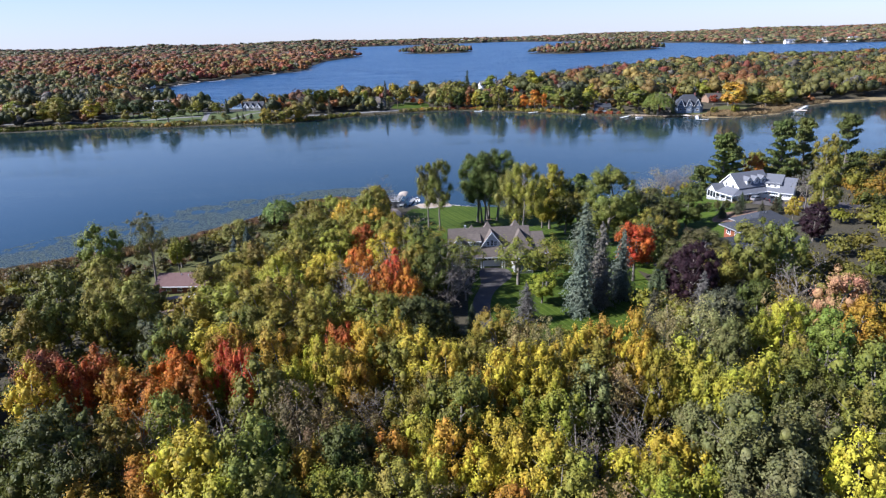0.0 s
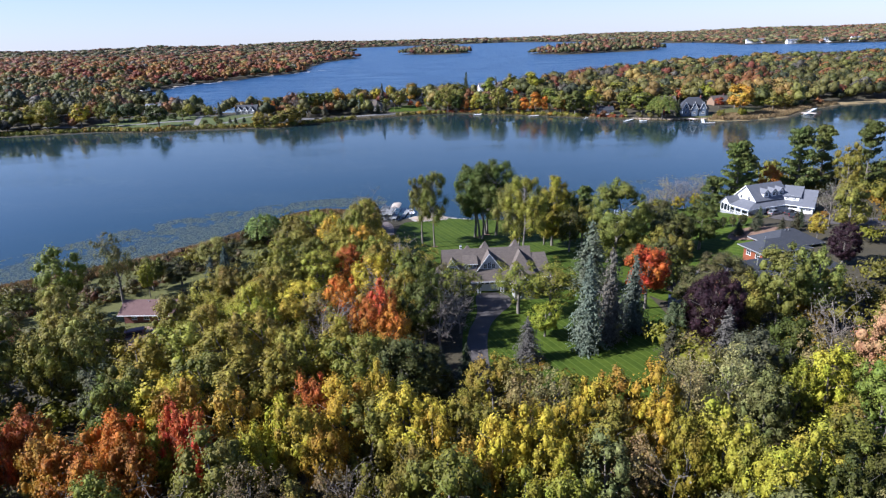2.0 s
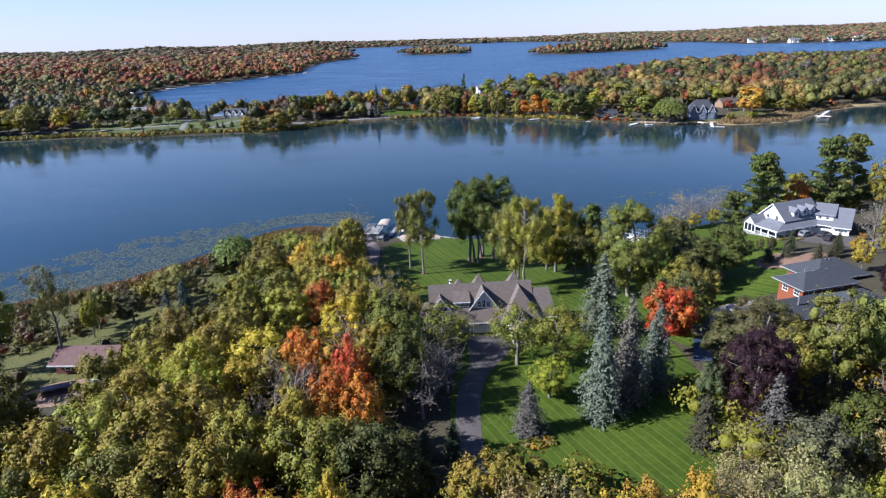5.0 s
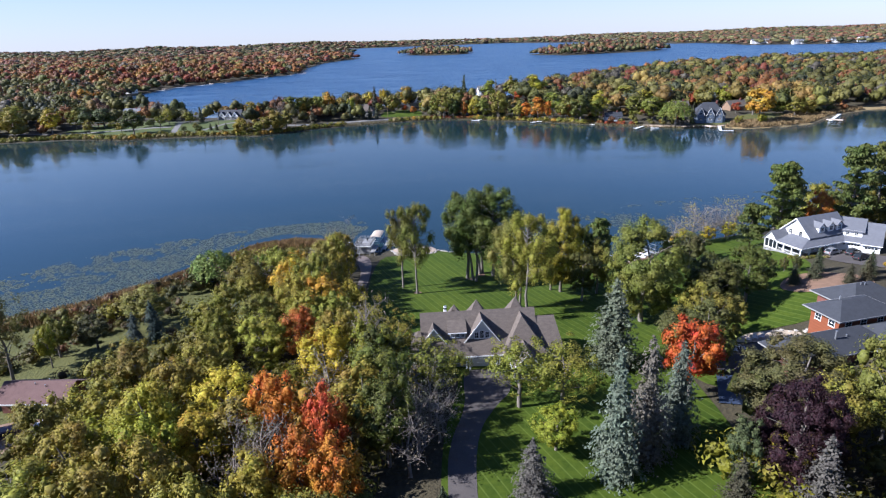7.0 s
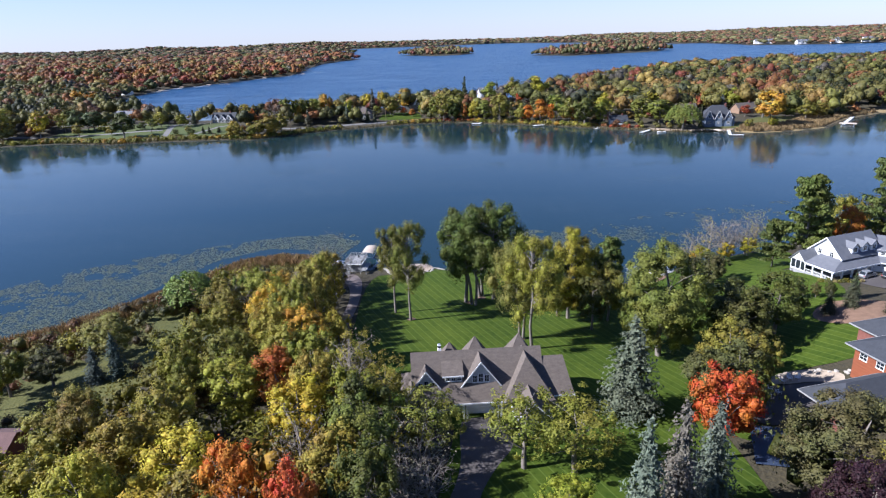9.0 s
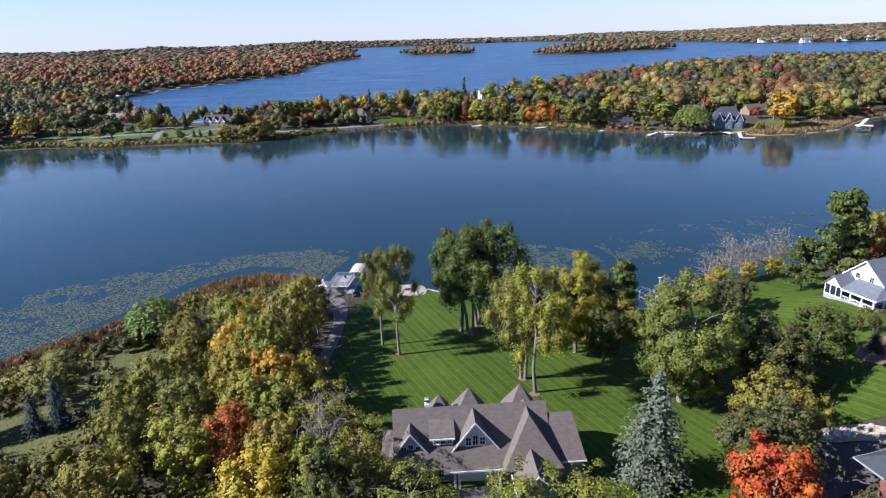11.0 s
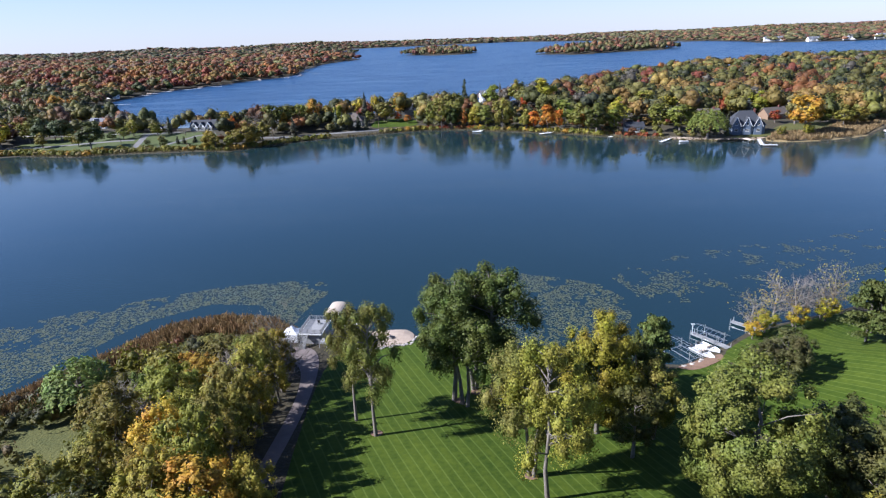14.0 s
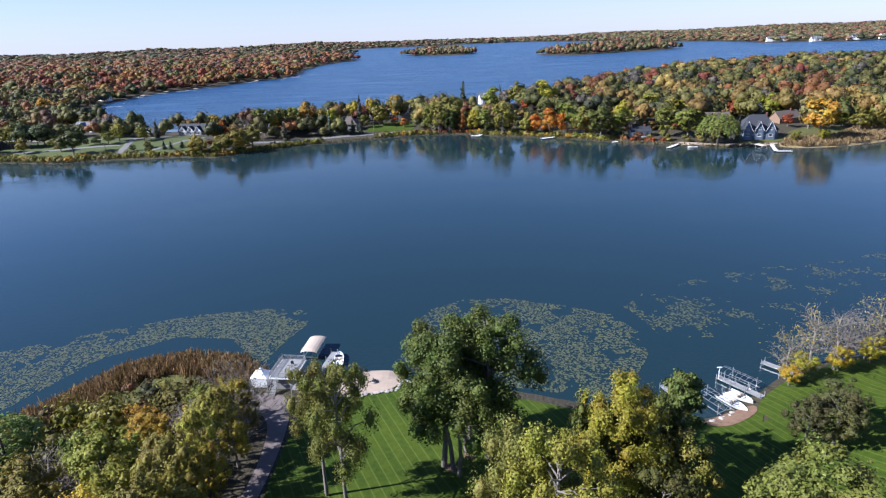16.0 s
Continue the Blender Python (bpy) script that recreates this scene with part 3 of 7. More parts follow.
def stemmed(seed, stems=3, bottom=5.0, puffs=13, blades=260, leaf=0.13, lean=0.5, loose=0.3):
    """A tall lawn tree: leaning stems, each with puffs of leaves hung unevenly along it."""
    rng = np.random.default_rng(seed)
    cs, ns, ss, runs, at_, half_ = [], [], [], [], [], []
    turn = rng.uniform(0, math.tau)
    for k in range(stems):
        a = turn + math.tau * (k + rng.uniform(-0.2, 0.2)) / stems
        out = R0 * lean * rng.uniform(0.6, 1.0) * (stems > 1)
        top = H0 * (1.0 if k == 0 else rng.uniform(0.82, 0.97)) - 0.8
        bow = [(0.35 * math.cos(a) + out * f ** 1.3 * math.cos(a) + rng.normal() * 0.12, 0.35 * math.sin(a) + out * f ** 1.3 * math.sin(a) + rng.normal() * 0.12,
                -0.5 + (top + 0.5) * f) for f in (0, 0.25, 0.5, 0.75, 1)]
        runs.append((bow, [0.3, 0.22, 0.17, 0.1, 0.03]))
        for q in range(puffs):
            f = (bottom + (top - bottom) * (q + rng.uniform(0, 1)) / puffs) / top
            g = (f * top - bottom) / (top - bottom)
            i = min(3, int(f * 4))
            at = np.array(Vector(bow[i]).lerp(Vector(bow[i + 1]), f * 4 - i))
            wide = R0 * (0.25 + loose * math.sin(math.pi * min(1, 0.2 + 0.75 * g))) * rng.uniform(0.3, 1.25)
            b = rng.uniform(0, math.tau)
            c = at + np.array([math.cos(b) * wide, math.sin(b) * wide, rng.uniform(-0.2, 0.5)])
            lr = R0 * rng.uniform(0.15, 0.29) * (1.1 - 0.35 * g)
            runs.append(([tuple(at - (0, 0, 0.9)), tuple((at + c) / 2), tuple(c)], [0.08, 0.055, 0.015]))
            at_.append(c)
            half_.append((lr * 0.6, lr * 0.6, lr * 0.7))
            e = ball(rng, int(blades * rng.uniform(0.6, 1.3)))
            cs.append(c + e * lr * rng.uniform(0.55, 1.15, (len(e), 1)) * (1, 1, 1.15))
            ns.append(e + (0, 0, 0.2) + rng.normal(size=e.shape) * 0.4)
            ss.append(leaf * rng.uniform(0.6, 1.35, len(e)))
    return tubes_mesh("trunk", runs, BARK, 6), leaf_mesh("crown", np.concatenate(cs), np.concatenate(ns), np.concatenate(ss), LEAF, mass=(at_, half_))


def limbs(rng, height, spread, trunk_r, fork, count, twigs=0, lean=0.4):
    """A tapered trunk that forks into limbs, with twigs if asked."""
    top = height * 0.82
    sway = rng.normal(size=(5, 2)) * lean
    trunk = [(sway[k, 0] * k / 4, sway[k, 1] * k / 4, -0.6 + (top + 0.6) * k / 4) for k in range(5)]
    runs = [(trunk, [trunk_r * 1.35, trunk_r, trunk_r * 0.75, trunk_r * 0.45, trunk_r * 0.12])]
    for k in range(count):
        f = rng.uniform(fork, 0.8)
        j = f * 4
        i = int(j)
        a, b = Vector(trunk[i]), Vector(trunk[i + 1])
        base = a.lerp(b, j - i)
        ang = math.tau * (k * 0.382 + rng.uniform(-0.08, 0.08))
        out = spread * rng.uniform(0.55, 0.95)
        tip = base + Vector((math.cos(ang) * out, math.sin(ang) * out, out * rng.uniform(0.5, 1.1)))
        tip.z = min(tip.z, height * 0.97)
        mid = base.lerp(tip, 0.5) + Vector((0, 0, out * 0.1))
        r0 = trunk_r * 0.42 * (1.1 - f * 0.7)
        runs.append(([tuple(base), tuple(mid), tuple(tip)], [r0, r0 * 0.6, r0 * 0.15]))
        for q in range(twigs):
            s = base.lerp(tip, rng.uniform(0.3, 1.0))
            e = s + Vector(rng.normal(size=3) * spread * 0.24) + Vector((0, 0, spread * 0.2))
            e.z = min(e.z, height)
            m = s.lerp(e, 0.5) + Vector(rng.normal(size=3) * 0.15)
            runs.append(([tuple(s), tuple(m), tuple(e)], [r0 * 0.42, r0 * 0.3, r0 * 0.14]))
    return runs


# a tree is modelled 15 m high and 5 m in radius, and then sized
H0, R0 = 15.0, 5.0


def leafy(seed, lobes=40, blades=105, bottom=3.2, leaf=0.42, open_=0.0, radius=R0 * 0.92, fork=0.3, **shape):
    rng = np.random.default_rng(seed)
    c, n, s, mass = crown_cloud(rng, lobes, blades, radius, bottom, H0 - 0.3, leaf, open_, **shape)
    trunk = tubes_mesh("trunk", limbs(rng, H0, R0 * 0.8, 0.26, fork, 8), BARK, 5)
    return trunk, leaf_mesh("crown", c, n, s, LEAF, mass=mass if open_ == 0 else None)


def bare(seed, leaves=420, bark=TWIG):
    rng = np.random.default_rng(seed)
    runs = limbs(rng, H0, R0 * 0.9, 0.27, 0.22, 16, twigs=11)
    trunk = tubes_mesh("trunk", runs, bark, 3)
    tips = np.array([r[0][-1] for r in runs[1:]])
    c = tips[rng.integers(0, len(tips), leaves)] + rng.normal(size=(leaves, 3)) * 0.55
    return trunk, leaf_mesh("crown", c, ball(rng, leaves), rng.uniform(0.12, 0.28, leaves), LEAF)


def spruce(seed, tiers=30, droop=0.5, leaf=0.3, arms_=13):
    """A ragged spire: drooping boughs of uneven length in tiers, each with hanging twigs."""
    rng = np.random.default_rng(seed)
    cs, ns, ss = [], [], []
    lean = rng.normal(size=2) * 0.25
    for k in range(tiers):
        f = k / (tiers - 1)
        z = 1.0 + (H0 - 1.2) * f
        reach = R0 * (0.92 * (1 - f) ** 0.6 * (0.75 + 0.25 * min(1, f * 4)) + 0.04) * rng.uniform(0.8, 1.1)
        arms = max(4, int(arms_ * (1 - f) + 4))
        for a in range(arms):
            ang = math.tau * (a / arms) + rng.uniform(-0.35, 0.35) + k * 1.3
            length = reach * rng.uniform(0.45, 1.25)
            m = max(3, int(length * 2.3 / leaf))
            t = np.linspace(0.15, 1, m)
            side = rng.normal(size=m) * 0.16 * length * (1 - 0.5 * t)
            p = np.stack([np.cos(ang) * length * t - np.sin(ang) * side + lean[0] * f, np.sin(ang) * length * t + np.cos(ang) * side + lean[1] * f,
                          z - droop * length * t ** 1.4 + 0.12 * length * t ** 4 - rng.uniform(0, 0.4, m) * t], -1)
            cs.append(p + rng.normal(size=p.shape) * 0.1)
            ns.append(np.tile([np.cos(ang) * 0.55, np.sin(ang) * 0.55, 0.75], (m, 1)) + rng.normal(size=(m, 3)) * 0.35)
            ss.append(leaf * rng.uniform(0.7, 1.4, m) * (1.15 - 0.45 * t))
    heights = np.arange(1.2, H0 - 1.5, 0.9)
    mass = ([(lean[0] * h / H0, lean[1] * h / H0, h) for h in heights], [(R0 * 0.42 * (1 - h / H0) + 0.1,) * 2 + (0.75,) for h in heights])
    trunk = tubes_mesh("trunk", [([(0, 0, -0.5), (lean[0] / 2, lean[1] / 2, 7), (lean[0], lean[1], H0 - 0.5)], [0.28, 0.16, 0.03])], BARK)
    return trunk, leaf_mesh("crown", np.concatenate(cs), np.concatenate(ns), np.concatenate(ss), LEAF, long=2.0, mass=mass)


def pine(seed):
    rng = np.random.default_rng(seed)
    cs, ns, ss, runs = [], [], [], [([(0, 0, -0.5), (0.1, 0, 7), (0, 0.1, H0 - 0.8)], [0.3, 0.2, 0.05])]
    for k in range(46):
        f = rng.uniform(0.14, 1) if k > 6 else 0.85 + k * 0.022
        z, ang = H0 * f * 0.95, k * 2.4 + rng.uniform(-0.4, 0.4)
        length = R0 * (1.08 - f) ** 0.5 * rng.uniform(0.7, 1.15)
        tip = (math.cos(ang) * length, math.sin(ang) * length, z + length * 0.22)
        runs.append(([(0, 0, z - 0.3), tip], [0.09, 0.02]))
        for q in range(4):
            t = 0.3 + 0.24 * q
            c = np.array([tip[0] * t, tip[1] * t, z + length * 0.22 * t + 0.15])
            e = ball(rng, 40, -0.3)
            cs.append(c + e * (1.1, 1.1, 0.5) * rng.uniform(0.6, 1.15, (40, 1)))
            ns.append(e + np.array([0, 0, 0.5]) + rng.normal(size=e.shape) * 0.5)
            ss.append(rng.uniform(0.25, 0.48, 40))
    return tubes_mesh("trunk", runs, BARK, 5), leaf_mesh("crown", np.concatenate(cs), np.concatenate(ns), np.concatenate(ss), LEAF, long=1.8)


def willow(seed):
    rng = np.random.default_rng(seed)
    cs, ns, ss = [], [], []
    for d in ball(rng, 150, 0.05):
        start = np.array([d[0] * R0 * 0.85, d[1] * R0 * 0.85, 8 + d[2] * 6.2])
        length = rng.uniform(2.5, 6)
        t = np.linspace(0, 1, 20)[:, None]
        cs.append(start + t * (d[0] * 1.2, d[1] * 1.2, -length) + rng.normal(size=(20, 3)) * 0.17)
        ns.append(np.tile([d[0], d[1], 0.5], (20, 1)) + rng.normal(size=(20, 3)) * 0.4)
        ss.append(rng.uniform(0.28, 0.5, 20))
    trunk = tubes_mesh("trunk", limbs(rng, H0, R0 * 0.7, 0.3, 0.25, 8), BARK)
    return trunk, leaf_mesh("crown", np.concatenate(cs), np.concatenate(ns), np.concatenate(ss), LEAF)


LEAFY = [leafy(s, 60 + 6 * (s % 4), 112, 0.6 + 0.5 * (s % 3), 0.18 + 0.015 * (s % 3), lobe=(0.13, 0.27), reach=(0.45, 0.9)) for s in range(11, 21)]
OPEN = [leafy(s, 84, 115, 2.2, 0.17, 0.1, lobe=(0.1, 0.2), reach=(0.35, 1.02)) for s in (31, 32, 33)]
THIN = [leafy(s, 78, 105, 1.6, 0.17, 0.2, lobe=(0.1, 0.2), reach=(0.35, 1.0)) for s in (41, 42)]
BIG = [leafy(s, 210, 290, -1.0, 0.115, lobe=(0.1, 0.19), reach=(0.62, 0.93)) for s in (51, 52)]
TALL = [stemmed(61, 1, 5.6, 40, 500, loose=0.55), stemmed(62, 2, 6.0, 22, 480, loose=0.5), stemmed(63, 2, 6.0, 22, 480, lean=0.4, loose=0.5)]
AIRY = [stemmed(67, 1, 5.6, 34, 440, 0.12, 0.3, 0.4)]
BARE = [bare(s) for s in (71, 72, 73)]
SPRUCE = [spruce(s) for s in (81, 82, 85)]
SPRUCE_BLUE = [spruce(s, 28, 0.6, 0.32) for s in (83, 84)]
PINE = [pine(s) for s in (91, 92)]
WILLOW = [willow(s) for s in (95,)]
FORMS = {"sparse": OPEN, "sparsey": OPEN, "brown": THIN, "tan": THIN, "olivey": THIN + LEAFY, "bare": BARE, "bareg": BARE, "spruceg": SPRUCE,
         "spruced": SPRUCE, "spruceb": SPRUCE_BLUE, "slate": SPRUCE_BLUE, "pine": PINE, "willow": WILLOW, "maplelight": BIG, "purple": BIG, "shore": TALL}
KINDS = {"slate": "spruce_tree", "spruceg": "spruce_tree", "spruced": "spruce_tree", "spruceb": "spruce_tree", "pine": "pine_tree", "willow": "willow_tree",
         "bare": "bare_tree", "bareg": "bare_tree", "maplelight": "maple_tree", "red": "maple_tree", "redo": "maple_tree"}
tree_rng = random.Random(5)


def tree(look_, x, y, height, radius, sink=0.15, forms=None):
    form = tree_rng.choice(forms or (BIG if radius > 9 else FORMS.get(look_, LEAFY)))
    name = KINDS.get(look_, "deciduous_tree")
    what = name.split("_")[0] if name in ("spruce_tree", "pine_tree", "willow_tree", "maple_tree") else "deciduous"
    leaves = {"spruce": "needles", "pine": "needles"}.get(what, "foliage")
    ob = thing(name, x, y, gz(x, y) - sink, tree_rng.uniform(0, 360), "%s %s %s with %s" % (
        "tall" if height > 15 else "medium" if height > 10 else "small", what, "tree", WORDS[look_] + " " + leaves), "tree", "woodland trees")
    ob.scale = (radius / R0, radius / R0, height / H0)
    trunk = piece("trunk", form[0], ob)
    crown = piece("crown", form[1], ob)
    k = tree_rng.uniform(0.8, 1.2)
    crown.color = (*[min(1, 1.18 * c * k * tree_rng.uniform(0.9, 1.1)) for c in COLOURS[look_]], 1)
    return ob


MID = [leafy(s, 26, 58, 0.6, 0.56) for s in (101, 102, 103, 104)]
MID_FORMS = {"spruced": [spruce(111, 13, 0.35, 1.0, 9)], "spruceb": [spruce(112, 13, 0.45, 1.0, 9)], "bare": [BARE[0]], "willow": [WILLOW[0]]}


def far_grove(look_, places):
    """Trees across the bay, with fewer and broader blades."""
    for x, y, height, radius in places:
        tree(look_, x, y, height, max(radius * 1.22, height * 0.2), 0.3, MID_FORMS.get(look_, MID))


def grove(look_, places):
    for x, y, height, radius in places:
        tree(look_, x, y, height, radius)


# the trees on the big lawn
for x, y, h, r, form in ((25.7, -72.8, 26, 7.0, 0), (24.3, -66.5, 24, 6.2, 2)):
    tree("oliveg" if form else "sparsey", x, y, h, r, 0.15, TALL[form:form + 1])
for x, y, h, r in ((-0.7, -53.8, 26, 6.4), (-4.5, -49, 24, 5.4)):
    tree("oliveg", x, y, h, r, 0.15, AIRY)
for x, y, h, r, form in ((13.7, -42.4, 25.5, 9.5, 0), (15.2, -44.9, 23.6, 7.6, 1), (17.2, -39.1, 24, 8.2, 2), (20.2, -40.1, 26, 9.8, 0)):
    tree("shore", x, y, h, r, 0.15, TALL[form:form + 1])


grove("pine", [(106, -31, 25, 6.5), (130, -26, 27, 6.5), (142, -20, 26, 6), (99, -29, 14, 5), (152, -30, 26, 6), (113, -24, 20, 5), (49, -46, 18, 4.2)])
grove("orangeb", [(119, -28, 16.5, 5), (-21.8, -96.4, 14.1, 5.2), (-17.9, -164.4, 16.6, 3.8), (-55.9, -171.9, 16.6, 4.3), (-38.3, -178.5, 16.6, 3.8)])
grove("olive", [(126, -14, 19, 7), (63.6, -128.4, 15.4, 6.2), (-24, -40.5, 16, 4.8), (-24, -56, 18, 5.4), (46, -57, 16, 5.5), (-52.4, -110.2, 12.8, 5.7), (-23.8, -129.5, 14.1, 6.2), (-30.2, -28.9, 9.0, 4.7), (-32.4, -87.6, 14.1, 6.2), (-43.7, -74.4, 12.8, 5.2), (-39.7, -69.5, 12.8, 5.2), (-38.3, -94.5, 11.5, 4.2), (50.8, -40.8, 14.1, 3.6), (49.5, -43.1, 11.5, 2.9), (-43.2, -57.7, 14.1, 6.2), (-37.4, -49, 14.1, 6.2), (-51.5, -106, 14.1, 5.2), (-47, -110.7, 15.4, 5.2), (-82.9, -118.3, 15.4, 6.2), (-64.9, -136.4, 15.4, 6.2)])
grove("olive", [(58.1, -91.5, 15.4, 6.2), (61.4, -95.4, 14.1, 5.2), (110.9, -85.8, 17.9, 6.2), (139.5, -39.3, 22, 6), (-53.1, -128.4, 15.4, 5.2), (-9.1, -151, 15.4, 5.2), (-41.8, -193.9, 19.2, 4.8), (-26.7, -181.8, 19.2, 6.2), (-65.3, -151.1, 19.2, 5.7), (-60, -148.7, 19.2, 5.7), (-15, -189, 16.6, 4.3), (37.8, -183.5, 16.6, 3.8), (53.9, -175.9, 16.6, 3.8), (-2.5, -180.8, 16.6, 3.8)])
grove("bareg", [(88, -13.5, 15, 5.5), (103, -10.5, 15, 5.5), (80, -19, 12, 4.5), (-1, -113, 12, 5)])
grove("bare", [(96, -12, 12, 4.5), (117, -14, 16, 4), (3.6, -118, 11, 5), (5, -123.5, 10, 5), (-32.6, -33.8, 9.0, 4.7), (-38.5, -54.1, 11.5, 5.2), (-44.4, -50.5, 11.5, 5.2), (-28.9, -37.1, 9.0, 4.7), (-48.9, -47.9, 10.2, 5.2), (-24.3, -27.7, 15.4, 6.2), (-8.7, -95.7, 16.6, 5.2), (-20.2, -141.3, 16.6, 5.2), (1.8, -125.4, 14.1, 5.2), (69.5, -146.7, 17.9, 5.2), (113.3, -73.7, 17.9, 5.2), (-12.5, -120, 16.6, 5.2), (-18.6, -134.9, 16.6, 5.2), (0.8, -131.5, 14.1, 5.2), (24.2, -191.9, 16.6, 4.8), (16, -193.4, 16.6, 3.8), (-39.9, -190.8, 17.9, 4.8)])
grove("bare", [(-30.5, -188.7, 17.9, 4.8), (-10.3, -183.5, 16.6, 4.8), (55.3, -180.3, 17.9, 4.8), (18.1, -196.6, 15.4, 3.8), (48.6, -195.3, 16.6, 3.8)])
grove("slate", [(-64, -79, 8.6, 2.7), (-60, -77.4, 10.8, 3.1)])
grove("yellow", [(83, -19.5, 6, 3.4), (91, -17.5, 6, 3.2), (99, -15, 6.5, 3.4), (79, -22, 4.5, 2.6)])
grove("bare", [(-20.6, -30, 11, 4.6), (-21, -38, 12.5, 4.8), (-22, -47, 13, 4.8), (90.5, -17, 15, 6), (98.5, -14, 13, 5)])
grove("ygb", [(-20.6, -42, 11, 3.6), (-21, -52, 12.5, 4)])
grove("olivey", [(-9, -90.4, 13.5, 5.6), (-21.4, -60, 14, 4.6), (-21.5, -34, 10, 3.6), (-20.5, -68, 14, 4.4)])
grove("spruceb", [(30.2, -133, 21, 4.9), (41.5, -124.5, 17.6, 4.6)])
grove("spruceg", [(35.6, -129, 20.4, 4.8), (38.4, -99.5, 18.8, 6.7), (17.9, -136.5, 9.6, 3.6), (52.5, -143.5, 14, 4.6)])
grove("sparsey", [(26, -115.5, 14, 7.6), (18.8, -114, 14, 7.4), (4.6, -111.2, 13, 6.4)])
grove("redo", [(48.3, -113, 17.6, 6.4)])
grove("orange", [(-11.9, -142.4, 17.9, 5.2), (-7.6, -144.8, 17.9, 4.7)])
grove("yg", [(22.8, -126.5, 8.5, 4.6), (-47.9, -123.8, 14.1, 6.2), (-39.9, -125.9, 14.1, 6.2), (-40.2, -132.8, 14.1, 6.2), (-77.8, -88.2, 11.5, 2.6), (-36.7, -129.8, 17.9, 5.7), (-17.1, -145.4, 16.6, 5.2), (-6.7, -107.4, 15.4, 5.2), (-33.9, -135.9, 16.6, 5.2), (-3.4, -192.3, 16.6, 3.8), (27.7, -204.3, 16.6, 4.3), (43.7, -185.2, 19.2, 5.2), (38.6, -188, 19.2, 4.8), (35.6, -179.6, 19.2, 5.2), (31.3, -180.4, 17.9, 3.8), (14.6, -189.3, 17.9, 4.8), (-36.7, -173.9, 15.4, 3.8), (-34.4, -194.9, 15.4, 3.8), (-14.6, -203.6, 16.6, 4.8), (52.6, -166.5, 16.6, 3.8), (22.7, -206.3, 16.6, 4.8), (10.4, -187.7, 16.6, 4.3)])
grove("yg", [(24.6, -201.2, 15.4, 3.8)])
grove("dgreenb", [(56.6, -98.6, 14.1, 6.2), (50.6, -102.2, 14.1, 6.2), (60.2, -123.5, 17, 9.8), (-72.8, -79.2, 9, 5.2), (75.7, -41.7, 11.5, 5.2), (71.5, -41.3, 10.2, 4.7), (79.1, -37.3, 10.2, 5.2)])
grove("spruced", [(1.4, -142, 5.5, 2.3), (5.6, -143.1, 8.1, 2.4), (43.9, -141, 9, 3.4)])
grove("maplelight", [(51.6, -76.4, 26.6, 10.5)])
tree("yg", 37, -55, 24, 7.4, 0.15, BIG)
grove("ygb", [(-23.5, -33, 13, 4.3), (-23.5, -48, 17.5, 4.8), (-24, -72, 18.5, 5.6), (-26, -80, 16, 6), (-38.7, -115.9, 14.1, 6.2), (-37.4, -105.3, 14.1, 6.2), (-28.6, -98.2, 14.1, 6.2), (-16.5, -89.7, 14.1, 6.8), (-22.9, -86, 14.1, 6.2), (-31.5, -57.6, 14.1, 5.2), (-14.1, -77.8, 12.8, 4.2), (-43.8, -148.4, 17.9, 7.3), (-36.3, -149, 17.9, 7.3), (-31.5, -142.8, 17.9, 6.8), (-22.4, -150.1, 17.9, 6.2), (-29.9, -159.7, 17.9, 6.2), (-24.9, -158.6, 17.9, 6.2), (102.5, -86.3, 9, 3.1), (-40.3, -91.6, 15.4, 5.2), (-48.7, -151.7, 16.6, 6.2)])
grove("ygb", [(-43.6, -138.2, 16.6, 6.2), (9, -161.9, 16.6, 5.7), (4.8, -168.1, 15.4, 3.8)])
grove("dgreen", [(34.6, -53.5, 19.5, 5), (-5, -111, 16, 5.6), (-2.5, -129, 17, 5.6), (44, -50, 19, 6), (41, -62, 15, 5.5), (67.3, -79.1, 15.4, 7.3), (76.6, -73.3, 15.4, 7.3), (64.2, -75.1, 12.8, 5.2), (-5.3, -155.6, 16.6, 6.8), (68, -72.1, 16.6, 7.3), (60.1, -151.5, 16.6, 5.2), (-0.7, -154.3, 14.1, 5.2), (-49.2, -195.5, 21.8, 7.1), (-13, -196.6, 17.9, 5.2), (-43.5, -199.8, 17.9, 5.7), (-22.1, -195.5, 17.9, 4.3), (44.9, -189.1, 17.9, 4.3), (52, -187.4, 16.6, 4.3), (-55.5, -191.8, 16.6, 4.8)])
grove("bluegreen", [(46.2, -136.8, 12.8, 3.6), (-51.3, -161, 16.6, 4.7), (50.5, -158, 17.9, 6.2)])
grove("olivey", [(-23.5, -64, 17.5, 5), (-29.5, -75.4, 14.1, 5.2), (-13, -104.3, 16.6, 5.2), (-6.8, -123.4, 15.4, 6.2), (-69.2, -138.3, 16.6, 6.2), (-2.1, -102, 14.1, 5.2), (-8.6, -173.9, 17.9, 5.7), (13.3, -202.8, 17.9, 5.7), (-77.4, -154.7, 16.6, 5.7), (-6.1, -201.1, 16.6, 5.7), (6.1, -174.4, 16.6, 4.8), (23.2, -175.6, 16.6, 4.8), (18, -180.1, 15.4, 3.8), (-8.7, -206.6, 16.6, 5.7), (-5.5, -186.8, 16.6, 4.3), (-3.5, -204.6, 15.4, 4.3)])
